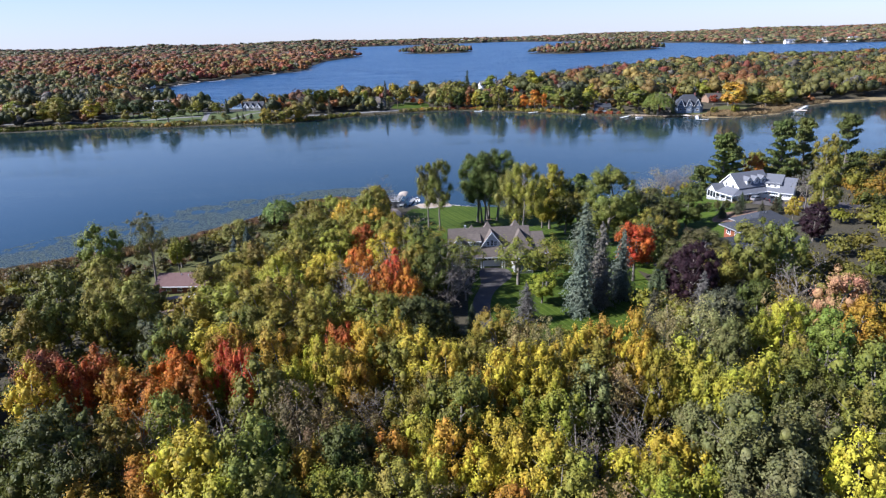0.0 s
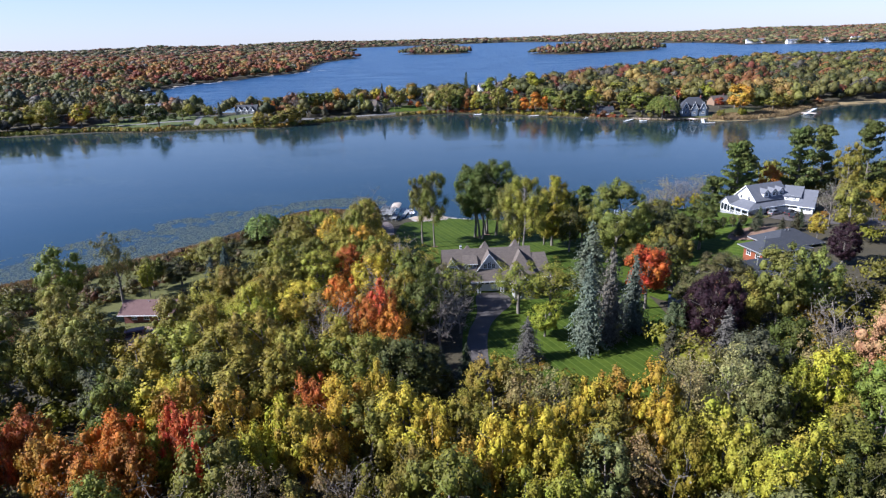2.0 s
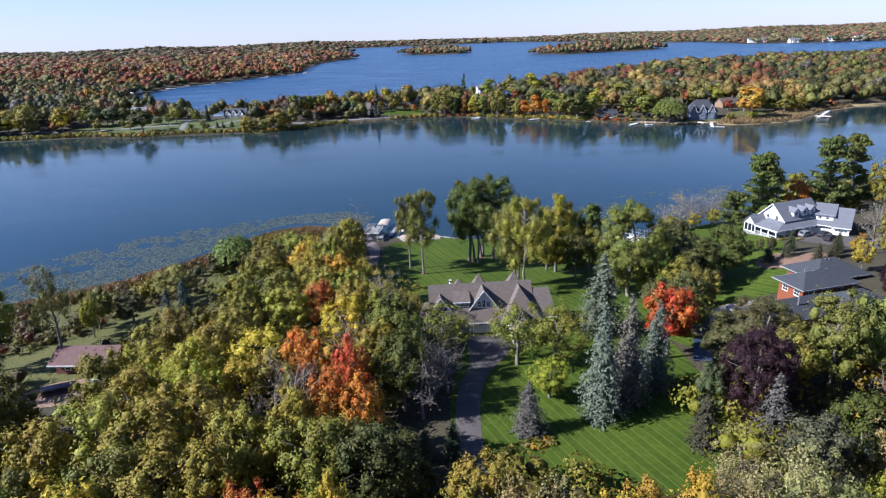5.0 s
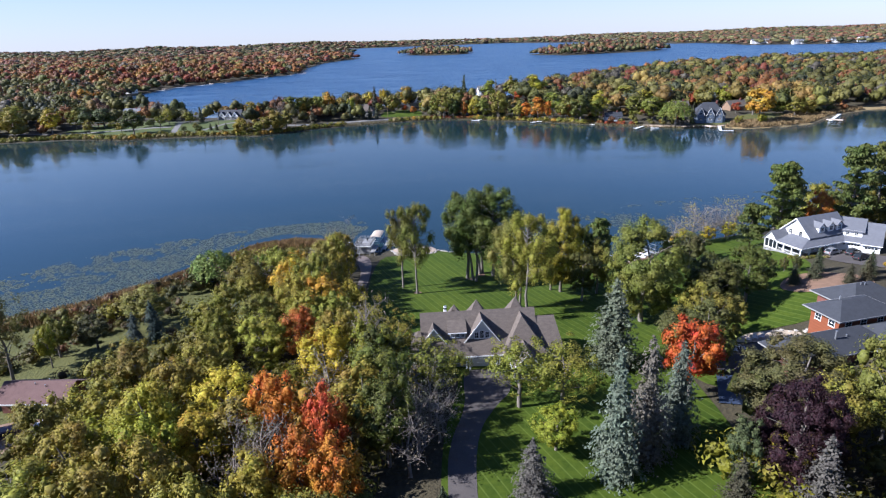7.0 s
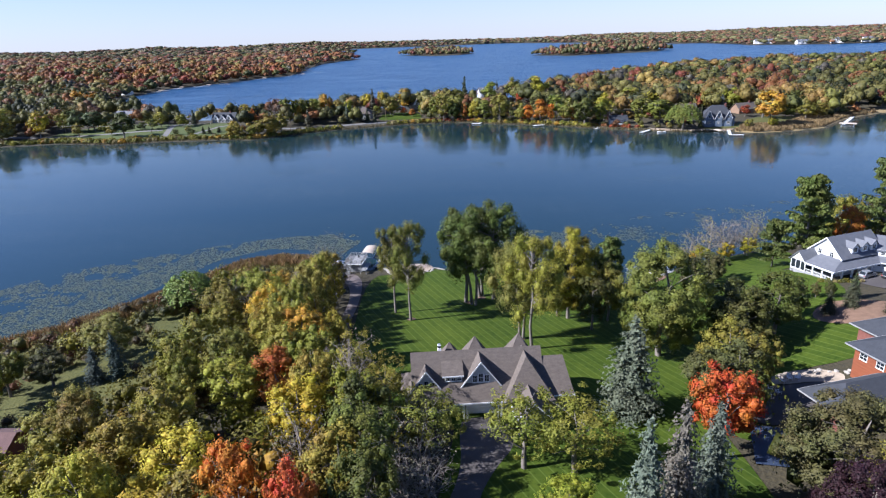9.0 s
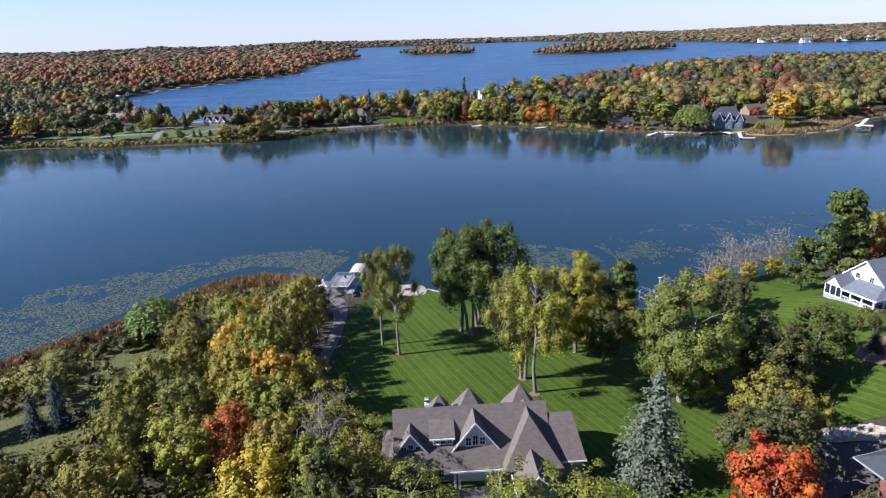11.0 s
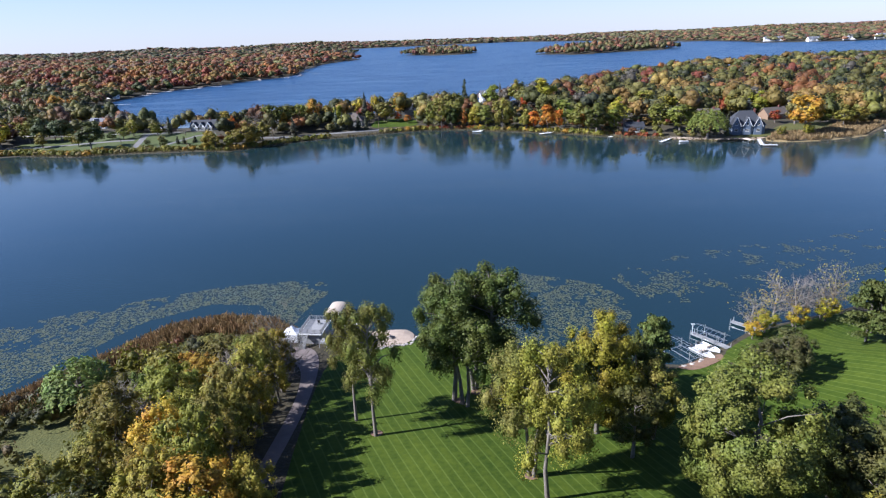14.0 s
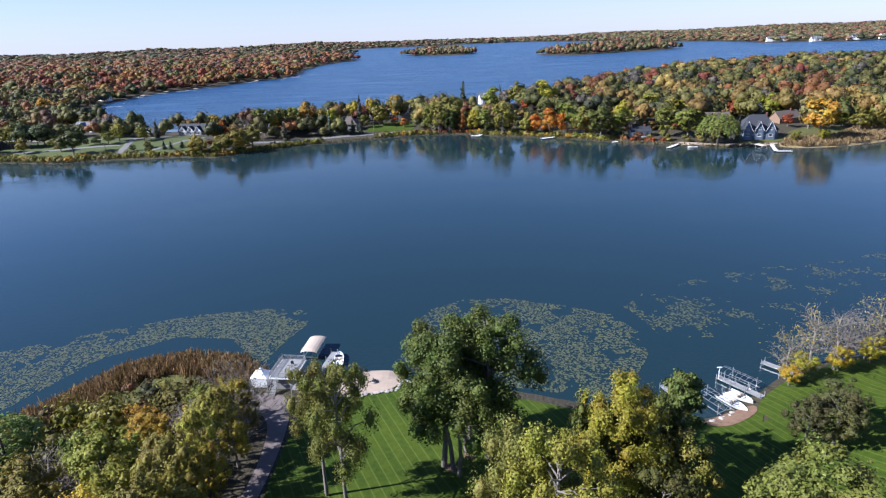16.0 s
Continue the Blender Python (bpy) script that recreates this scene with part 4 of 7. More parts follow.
grove("green", [(-4, -120, 17.5, 6), (-79.2, -82.9, 11.5, 4.7), (-42.8, -46.1, 11.5, 3.6), (-91, -103.5, 21.8, 7.2), (-12.6, -154.1, 17.9, 6.8), (-45.6, -162, 17.9, 5.7), (-36.1, -159.2, 17.9, 6.2), (-23.5, -199.3, 21.8, 5.7), (57.9, -186.1, 21.8, 6.6), (52.1, -194.4, 19.2, 5.7), (1.4, -187.8, 20.5, 6.2), (-46.6, -166, 17.9, 4.8), (-73.2, -150.7, 23, 6.6), (-37.4, -188.3, 17.9, 4.8), (-21, -205.3, 20.5, 5.7), (61.2, -171.7, 19.2, 5.7), (50.5, -181.7, 17.9, 5.7), (-11.3, -201.4, 15.4, 4.3)])
grove("gold", [(-31, -66, 15, 5.5), (-45.5, -33.8, 6.3, 3.6), (0.4, -194.3, 16.6, 4.3), (27.3, -197, 16.6, 5.2), (-12.8, -170.1, 19.2, 5.2), (31.3, -168.2, 19.2, 4.8), (23.3, -167.6, 16.6, 3.8), (29.6, -174.2, 16.6, 3.8)])
grove("oliveg", [(-65.7, -68, 11.5, 6.8), (67.9, -131.9, 21.8, 6.8), (74.7, -132, 20.5, 6.2)])
grove("willow", [(-59.1, -40.6, 11, 6.5)])
grove("yellow", [(-28.8, -120.1, 14.1, 6.2), (-14.7, -108.5, 14.1, 6.2), (-29.3, -131.4, 14.1, 6.2), (-38.8, -164.6, 17.9, 6.8), (-28.9, -201.2, 21.8, 6.6), (7.4, -194.2, 17.9, 4.8), (10.7, -199.2, 19.2, 5.2), (3.6, -198.5, 15.4, 3.8), (20.6, -199.4, 15.4, 4.3), (44.2, -204.9, 20.5, 4.8), (8.6, -179.4, 19.2, 4.8), (13.8, -178, 19.2, 4.8), (18.2, -174.9, 17.9, 3.8), (-3.8, -171.9, 19.2, 6.2), (0.1, -176.4, 17.9, 3.8), (-17.4, -174.8, 19.2, 4.8), (-8, -167.3, 19.2, 3.8), (-20, -173.1, 17.9, 3.3), (-61.8, -178.3, 17.9, 4.8), (56.7, -166.8, 19.2, 4.8), (-24.7, -207.1, 19.2, 5.7)])
grove("yellow", [(-2.3, -199.8, 15.4, 3.8), (14.4, -181.9, 16.6, 3.8), (9.7, -202.4, 15.4, 3.8), (-23, -176, 16.6, 3.8)])
grove("purple", [(52.9, -137.6, 19.2, 6.8), (97.4, -105.4, 11.5, 4.2)])
grove("goldb", [(-36.6, -36.9, 9.0, 4.7), (-20.7, -80.2, 15.4, 6.8), (-41.1, -32.4, 7.1, 3.6), (-7.3, -194, 15.4, 3.8), (-27.1, -172.1, 19.2, 4.8), (-35, -169.5, 19.2, 4.8), (-36.4, -198, 15.4, 4.8), (-40.5, -202.8, 15.4, 4.8), (26.3, -166.7, 16.6, 4.8), (73.6, -161.5, 16.6, 5.7), (6.1, -206.4, 16.6, 4.8), (-17, -197.4, 16.6, 3.8), (3.9, -183.5, 17.9, 4.3), (-49.5, -177.7, 16.6, 3.8), (-14.4, -176.6, 16.6, 3.8)])
grove("sparse", [(-82, -94.5, 21.8, 6)])
grove("orange", [(-18.7, -127.9, 17.9, 5.2), (-41.4, -174.4, 17.9, 4.8), (-45.6, -178.8, 16.6, 5.2), (-42.3, -179.5, 15.4, 3.8)])
grove("red", [(-10.8, -132.7, 17.9, 4.2), (-31, -176, 17.9, 3.3), (-33.7, -174, 17.9, 3.3), (-58, -174.6, 16.6, 3.8)])
grove("tan", [(40.3, -158.9, 16.6, 5.2), (61.2, -157.4, 16.6, 5.2), (47.2, -191.5, 15.4, 3.8), (36.1, -168, 17.9, 4.8), (43.3, -165.7, 19.2, 5.7), (12.6, -164.3, 15.4, 3.8), (17.4, -164.7, 15.4, 4.3), (25.3, -180.6, 15.4, 3.8), (17.8, -207, 16.6, 4.8)])
grove("brown", [(-20, -188.9, 19.2, 5.7), (-11.4, -187.8, 16.6, 4.8), (-16.3, -193.4, 17.9, 4.8), (0.1, -207, 16.6, 4.8), (-9.8, -197.3, 15.4, 3.8)])
grove("pale", [(34.6, -198.7, 21.8, 7.1), (42.8, -196.4, 19.2, 5.7), (35.1, -204.7, 19.2, 6.2), (40, -207.5, 15.4, 4.8), (30.1, -209.1, 17.9, 5.7)])
grove("palegreen", [(20.9, -181.5, 16.6, 4.8), (46.6, -169.4, 16.6, 4.8), (32.1, -191.8, 16.6, 4.3)])
grove("brownr", [(-63.4, -173.8, 17.9, 4.8)])
grove("salmon", [(73.8, -154.5, 17.9, 5.7)])
far_grove("palegreen", [(-349, 389, 22.8, 6.7), (-337, 392, 20.1, 6.7), (81, 402, 18.3, 5.2), (91, 362, 17.1, 6.5), (103, 365, 15.1, 6.5)])
far_grove("bluegreen", [(-287, 318, 20, 7.5), (-274, 321, 17.6, 7.5)])
far_grove("goldb", [(-427, 572, 22.6, 9.9), (-410, 575, 19.9, 9.9), (-110, 334, 15.6, 4.2), (-91, 354, 21.2, 6), (-73, 329, 7.3, 2.9), (-36, 362, 9.5, 3.9), (232, 237, 26, 10.2)])
far_grove("orange", [(-326, 428, 7.9, 2.9), (-321, 431, 6.9, 2.9), (-334, 462, 11.5, 5.3), (-279, 329, 7.4, 3.6), (-272, 332, 6.5, 3.6), (-98, 350, 9.4, 3), (75, 295, 14.9, 4.6), (84, 291, 19.5, 7.1), (91, 287, 17, 3)])
far_grove("orangeb", [(-324, 463, 14.1, 6.6), (-145, 322, 14, 3.6), (-17, 353, 7.7, 3.2), (27, 323, 14.5, 3), (106, 282, 13.8, 4.4)])
far_grove("dgreen", [(-234, 287, 20.6, 9.4), (-240, 314, 7.2, 2.8), (-235, 317, 6.3, 2.8), (-231, 314, 7.2, 2.8), (-197, 293, 5.3, 2.3), (-182, 284, 6.7, 3.4)])
far_grove("dgreen", [(18, 324, 17.7, 5.6), (28, 327, 15.6, 5.6), (113, 270, 23.9, 9.7), (270, 277, 21.9, 6.5)])
far_grove("bare", [(-250, 370, 19.9, 6.7), (-124, 312, 21.5, 6.9), (-87, 349, 12.7, 5.3), (6, 325, 8.1, 3.1), (11, 328, 7.1, 3.1), (17, 325, 8.1, 3.1), (132, 273, 15.6, 6.1)])
far_grove("olive", [(-222, 326, 14.2, 5.7), (-231, 361, 11.8, 4.4), (-203, 324, 12.1, 5.7), (-140, 268, 10.8, 4.1), (-132, 271, 9.5, 4.1), (-121, 275, 18.1, 8.2), (-115, 291, 15.8, 7.6), (-101, 350, 19, 6.9), (-82, 366, 13.9, 5.5), (-34, 361, 18.1, 7.7), (3, 336, 21.2, 5.8), (10, 326, 23.9, 7.7), (20, 340, 25.8, 8.8), (80, 449, 24.8, 8.2), (70, 298, 16.7, 5.4), (214, 231, 7.1, 2), (218, 234, 6.2, 2), (269, 259, 15, 6.4), (280, 262, 13.2, 6.4), (217, 306, 16.3, 4.9), (226, 309, 14.3, 4.9), (246, 305, 18.8, 6.2)])
far_grove("olive", [(164, 333, 18.1, 8.2)])
far_grove("redb", [(209, 330, 13.2, 4.5), (215, 314, 13.5, 4.3)])
far_grove("spruced", [(-197, 332, 12.3, 3.3), (-176, 294, 5.7, 1.9), (-171, 293, 5.7, 1.9), (-165, 297, 4.6, 2.3), (-98, 312, 13.7, 3.6), (-59, 331, 11.4, 3.1), (-53, 331, 10.6, 3.3), (-47, 330, 10.6, 2.5), (-51, 363, 22.4, 2.6), (30, 388, 26.8, 3), (187, 242, 14.8, 2.3)])
far_grove("ygb", [(-153, 333, 16.4, 6.6), (-145, 271, 14.2, 6.3), (176, 325, 15.8, 5.8), (186, 328, 13.9, 5.8), (198, 339, 18.2, 5.2), (207, 342, 16, 5.2)])
far_grove("olivey", [(-128, 274, 13, 6.3), (-117, 277, 11.4, 6.3)])
far_grove("green", [(-117, 331, 22.3, 8.7), (-107, 340, 20.7, 8.8), (-47, 354, 11.1, 4.3), (43, 314, 17.9, 6.3), (54, 305, 25.2, 8.6), (53, 381, 24.2, 7.7), (96, 294, 22.3, 8.3), (104, 282, 21.4, 7.7), (125, 272, 17.4, 6.1), (153, 265, 19.8, 7.8), (164, 259, 19.1, 9.4), (173, 259, 16.1, 6.6), (260, 269, 7.4, 3.5), (266, 272, 6.5, 3.5)])
far_grove("yg", [(-70, 348, 17.6, 4.7), (-10, 362, 8.7, 2.6), (35, 321, 18.3, 6), (95, 389, 25.4, 10.1), (132, 287, 22.3, 8.2), (230, 231, 8, 2.6), (234, 234, 7.1, 2.6), (236, 305, 18.8, 7.3)])
far_grove("spruceb", [(-70, 334, 15.1, 2.5), (-65, 332, 13.5, 2.9), (68, 483, 20, 3.3), (225, 297, 12.7, 4.2)])
far_grove("gold", [(-57, 380, 17.8, 6.3), (-70, 412, 10.4, 4.8), (-46, 393, 20, 5.1), (-24, 376, 22, 6.3)])
far_grove("red", [(-25, 361, 8.2, 3.9), (76, 485, 12.7, 3.8), (79, 388, 10.3, 4.1)])
far_grove("tan", [(-6, 351, 8.5, 3.4), (241, 265, 20.6, 7.7)])
far_grove("willow", [(172, 234, 19.6, 9.5)])
far_grove("redb", [(231, 271, 9.5, 3.9)])
far_grove("ygb", [(-326, 285, 23, 9), (-345, 292, 22, 9), (-372, 300, 22, 9)])
far_grove("yellow", [(-306, 300, 21, 8)])
far_grove("olive", [(-338, 304, 24, 10), (-360, 285, 20, 9), (-296, 318, 18, 8), (-276, 300, 12, 5), (-390, 280, 18, 8), (-352, 330, 20, 9), (-322, 330, 19, 8)])
far_grove("olive", [(-250, 300, 9, 4), (-225, 316, 10, 4.5), (-262, 312, 8, 4), (-190, 300, 6, 3)])
far_grove("dgreen", [(-282, 326, 15, 6), (-268, 322, 14, 5.5), (-310, 345, 18, 8)])


# ---- woods over the water ----
AUTUMN = [("green", 4), ("dgreen", 4), ("olive", 7), ("ygb", 6), ("yg", 1.5), ("gold", 1.6), ("goldb", 3.2), ("orangeb", 2.4), ("orange", 1.4),
          ("redb", 1.6), ("brownr", 1.8), ("bare", 2), ("bluegreen", 1.5)]
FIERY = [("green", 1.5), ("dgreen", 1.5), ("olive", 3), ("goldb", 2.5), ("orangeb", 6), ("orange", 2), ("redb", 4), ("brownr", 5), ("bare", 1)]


def woods(name, box, gap, blades, leaf, palette, label, seed, rule, height=(12, 19), deep=0.42, dull=0.2, clumps=4, core=0.86, light=1.0):
    """A far wood: each tree a few clumps of blades, with a colour of its own. High dull and light put distance haze
    into it.
    """
    rng = np.random.default_rng(seed)
    x0, y0, x1, y1 = box
    gx, gy = np.meshgrid(np.arange(x0, x1, gap), np.arange(y0, y1, gap))
    px = gx.ravel() + rng.uniform(-0.45, 0.45, gx.size) * gap
    py = gy.ravel() + rng.uniform(-0.45, 0.45, gx.size) * gap
    keep = rule(px, py, inland(px, py))
    px, py = px[keep], py[keep]
    n = len(px)
    looks = np.array([COLOURS[k] for k, _ in palette])
    weight = np.array([w for _, w in palette], float)
    tone = looks[rng.choice(len(looks), n, p=weight / weight.sum())]
    # dull greys and light lifts the leaf colours: haze painted into far woods
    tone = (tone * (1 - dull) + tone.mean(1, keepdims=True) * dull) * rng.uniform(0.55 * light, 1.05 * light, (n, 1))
    h = rng.uniform(*height, n)
    r = gap * rng.uniform(0.36, 0.7, n)
    z = ground_z(px, py)
    h = h * np.clip(r / (gap * 0.53), 0.72, 1.35)
    hh = h * deep
    # each crown is a few clumps: one on top, the others round it
    turn = rng.uniform(0, math.tau, (n, 1)) + math.tau * np.arange(clumps) / max(clumps - 1, 1)
    out = np.where(np.arange(clumps) > 0, rng.uniform(0.38, 0.62, (n, clumps)), 0.1) if clumps > 1 else np.zeros((n, 1))
    rise = np.where(np.arange(clumps) > 0, rng.uniform(-0.35, 0.15, (n, clumps)), 0.3) if clumps > 1 else np.zeros((n, 1))
    size = rng.uniform(0.52, 0.72, (n, clumps)) if clumps > 1 else np.ones((n, 1))
    cr, ch = r[:, None] * size, hh[:, None] * size * (1.05 if clumps > 1 else 1)
    at = np.stack([px[:, None] + np.cos(turn) * out * r[:, None], py[:, None] + np.sin(turn) * out * r[:, None], (z + h - hh)[:, None] + rise * hh[:, None]], -1)
    half = np.stack([cr, cr, ch], -1)
    per = max(1, blades // clumps)
    d = ball(rng, n * clumps * per, -0.3).reshape(n, clumps, per, 3)
    c = at[:, :, None, :] + d * half[:, :, None, :] * rng.uniform(0.86, 1.12, (n, clumps, per, 1))
    nn = d + rng.normal(size=d.shape) * 0.2
    s = leaf * rng.uniform(0.7, 1.3, (n, clumps, per))
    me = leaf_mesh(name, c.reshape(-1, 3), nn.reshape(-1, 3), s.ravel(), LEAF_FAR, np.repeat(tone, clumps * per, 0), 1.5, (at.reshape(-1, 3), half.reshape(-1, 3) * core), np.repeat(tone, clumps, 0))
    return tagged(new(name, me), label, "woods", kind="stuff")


def wedge(x, y, k=0.86, side=60):
    return np.abs(x - 5) < (y + 260) * k + side


woods("woods", (-20, 330, 560, 640), 15, 120, 1.1, AUTUMN, "mixed autumn woods in green, gold and rust on the far point", 1,
      lambda x, y, d: (d > 10) & wedge(x, y) & (y > 372 - np.clip(x - 60, 0, 200) * 0.45) & ((x > 80) | (x < 26) | (y > 462)))
woods("woods", (110, 255, 330, 330), 15, 120, 1.1, AUTUMN, "mixed autumn woods behind the bank", 2,
      lambda x, y, d: (d > 24) & wedge(x, y) & ((x < 180) | (y > 292)) & (y > 372 - np.clip(x - 60, 0, 200) * 0.45 - 40))
woods("woods", (270, 280, 560, 330), 15, 120, 1.1, AUTUMN, "mixed autumn woods behind the marsh", 12, lambda x, y, d: (d > 12) & wedge(x, y))
woods("woods", (-520, 250, -285, 640), 13, 100, 1.0, AUTUMN, "mixed green and gold trees on the near point", 3,
      lambda x, y, d: (d > 6) & wedge(x, y) & ((x < -310) | (y > 410)))
woods("woods", (60, 640, 1500, 1420), 18, 36, 1.9, AUTUMN, "rolling autumn woods on the eastern hills", 4, lambda x, y, d: (d > 8) & wedge(x, y), (9, 15), 0.46, 0.2, 4)
woods("woods", (560, 200, 1100, 640), 17, 44, 1.7, AUTUMN, "rolling autumn woods on the eastern bank", 8, lambda x, y, d: (d > 12) & wedge(x, y), (11, 16))
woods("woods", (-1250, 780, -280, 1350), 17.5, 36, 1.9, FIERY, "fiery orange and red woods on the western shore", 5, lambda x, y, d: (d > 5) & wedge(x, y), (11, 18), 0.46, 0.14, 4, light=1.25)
woods("woods", (-1250, 560, -280, 780), 17, 44, 1.8, AUTUMN, "green and gold trees at the western corner of the lake", 15, lambda x, y, d: (d > 5) & wedge(x, y), (11, 18), 0.46)
# from here outwards the leaf colours carry painted haze, more with distance
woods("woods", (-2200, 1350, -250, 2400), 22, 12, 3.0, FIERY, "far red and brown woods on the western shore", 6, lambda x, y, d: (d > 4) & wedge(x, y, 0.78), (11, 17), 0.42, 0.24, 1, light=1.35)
woods("woods", (-200, 1700, 820, 2700), 16, 20, 2.2, FIERY + AUTUMN[:4], "wooded islands in autumn colours greyed for haze", 7, lambda x, y, d: (d > 2) & (y > 1690) & (inland(x, y) < 260), (14, 21), 0.46, 0.34, 1, light=1.3)
woods("woods", (-3600, 2400, -300, 4600), 36, 8, 5, FIERY + AUTUMN[:4], "distant woods along the horizon, haze mixed into their leaf colours", 9, lambda x, y, d: (d > 4) & wedge(x, y, 0.76), (10, 16), 0.42, 0.42, 1, light=1.45)
woods("woods", (-1200, 3600, 3700, 4640), 36, 8, 5, FIERY + AUTUMN[:4], "distant woods along the horizon, haze mixed into their leaf colours", 10, lambda x, y, d: (d > 4) & wedge(x, y, 0.76), (10, 16), 0.42, 0.42, 1, light=1.45)
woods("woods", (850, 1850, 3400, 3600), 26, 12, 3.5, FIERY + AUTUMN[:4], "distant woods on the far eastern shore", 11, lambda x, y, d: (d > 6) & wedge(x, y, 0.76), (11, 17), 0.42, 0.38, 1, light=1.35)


def behind_road(x, y, d):
    """The tree belt of the point, clear of its houses, lawns, road and drives."""
    free = (d > 11) & (y > 322 + 0.12 * (x + 60))
    for a, b, c, e in ((-196, 338, -158, 366), (-325, 380, -262, 412), (-228, 350, -200, 376), (-132, 334, -112, 356), (-74, 336, -46, 362), (-32, 376, 12, 402), (-50, 330, -4, 374),
                       (-300, 280, -150, 346), (36, 392, 70, 462)):
        free &= ~((x > a) & (x < c) & (y > b) & (y < e))
    return free


woods("woods", (-290, 300, 70, 460), 12, 90, 1.0, AUTUMN, "belt of mixed autumn trees along the narrow point", 14, behind_road, (9, 16), 0.46)


def scrub(x, y, d):
    """Low growth under the trees of the point, clear of its houses, lawns and beach."""
    free = (d > 8) & (y < 400)
    for a, b, c, e in ((184, 226, 276, 278), (126, 262, 152, 284), (226, 276, 254, 300), (180, 276, 206, 296), (-330, 270, -150, 420), (-140, 296, -4, 346), (-60, 326, -4, 400)):
        free &= ~((x > a) & (x < c) & (y > b) & (y < e))
    return free & (np.sin(x * 0.11) + np.sin(y * 0.13 + x * 0.05) > -0.9)


woods("undergrowth", (-150, 235, 330, 400), 7.5, 44, 0.8, AUTUMN, "low shrubs under the trees of the far point", 24, scrub, (3, 6.5), 0.5, 0.15, 2, 0.8)


# ---- the lower trees and bushes that fill the near woods ----
KEEP_OUT = [  # x0, y0, x1, y1
    (-23, -76, 52, -18), (-15, -98, 52, -70), (1, -150, 13, -84), (12, -149, 44, -84), (30, -124, 50, -98), (44, -80, 92, -40), (-31, -32, 12, -4), (56, -116, 112, -58), (92, -66, 140, -30), (56, -40, 118, -8),
    (-104, -126, -55, -64), (-72, -76, -53, -48), (-70, -96, -51, -54)]


def under(x, y, d):
    free = d > np.where(x < -26, 16, 2)
    for a, b, c, e in KEEP_OUT:
        free &= ~((x > a) & (x < c) & (y > b) & (y < e))
    return free & (np.abs(x - 5) < (y + 262) * 0.76 + 20)


UNDER = [("olive", 4), ("green", 3), ("ygb", 6), ("dgreen", 2), ("olivey", 3), ("goldb", 1), ("brown", 0.7), ("yg", 3), ("gold", 0.6)]
woods("undergrowth", (-170, -236, 200, 30), 7.8, 300, 0.44, UNDER, "lower trees and bushes filling the autumn woods", 21, under, (4.5, 9.5), 0.5, 0.0, 5, 0.5)


def outer(x, y, d):
    return (d > 4) & ~(np.abs(x - 5) < (y + 262) * 0.76 + 20)


woods("undergrowth", (-330, -420, 350, -20), 11, 40, 0.9, UNDER, "autumn woods round about, behind and beside the view", 22, outer, (11, 17), 0.48)


GRASS_STRIP = [(-88, -102), (-78, -92), (-70, -77), (-61, -70), (-52, -64)]


def brush(x, y, d):
    """Brown and olive brush between the reeds and the grass strips."""
    free = (d > 5) & (x < -34) & (y > -122) & (np.sin(x * 0.16 + 1.1) + np.sin(y * 0.19 + x * 0.07) > -1.1)
    band = np.full(np.shape(x), 1e9)  # the strip of grass that stays open
    for (ax, ay), (bx, by) in zip(GRASS_STRIP, GRASS_STRIP[1:]):
        k = np.clip(((x - ax) * (bx - ax) + (y - ay) * (by - ay)) / ((bx - ax) ** 2 + (by - ay) ** 2), 0, 1)
        band = np.minimum(band, np.hypot(x - ax - k * (bx - ax), y - ay - k * (by - ay)))
    free &= (band > 7) & ~((x > -80) & (x < -58) & (y < -96))
    return free & (np.abs(x - 5) < (y + 262) * 0.76 + 20)


BRUSH = [("olive", 4), ("brown", 5), ("olivey", 3), ("brownr", 2), ("dgreenb", 3), ("ygb", 2)]
woods("brush", (-170, -122, -36, -16), 3.1, 64, 0.34, BRUSH, "low brown and olive brush behind the reeds", 23, brush, (1.4, 3.6), 0.5, 0.1, 1, 0.7)


# ---- banks, reeds and water plants ----
def along(poly, step, rng, jitter=0.0):
    """Places at even steps along a line."""
    out = []
    for (ax, ay), (bx, by) in zip(poly, poly[1:]):
        n = max(1, int(math.hypot(bx - ax, by - ay) / step))
        out += [(ax + (bx - ax) * k / n + rng.uniform(-jitter, jitter), ay + (by - ay) * k / n + rng.uniform(-jitter, jitter)) for k in range(n)]
    return out


def thicket(name, places, size, blades, leaf, palette, label, seed, category="shrubs"):
    """A run of bushes as one mass."""
    rng = np.random.default_rng(seed)
    p = np.array(places, float)
    n = len(p)
    weight = np.array([w for _, w in palette], float)
    tone = np.array([COLOURS[k] for k, _ in palette])[rng.choice(len(palette), n, p=weight / weight.sum())] * rng.uniform(0.9, 1.5, (n, 1))
    r = rng.uniform(*size, n)
    d = ball(rng, n * blades, -0.1).reshape(n, blades, 3)
    c = np.stack([p[:, 0], p[:, 1], ground_z(p[:, 0], p[:, 1]) + r * 0.15], -1)[:, None, :] + d * (r[:, None] * rng.uniform(0.75, 1.1, (n, blades)))[..., None] * (1, 1, 0.85)
    me = leaf_mesh(name, c.reshape(-1, 3), (d + rng.normal(size=d.shape) * 0.3).reshape(-1, 3), leaf * rng.uniform(0.7, 1.3, n * blades), LEAF_FAR, np.repeat(tone, blades, 0))
    return tagged(new(name, me), label, category, kind="stuff")


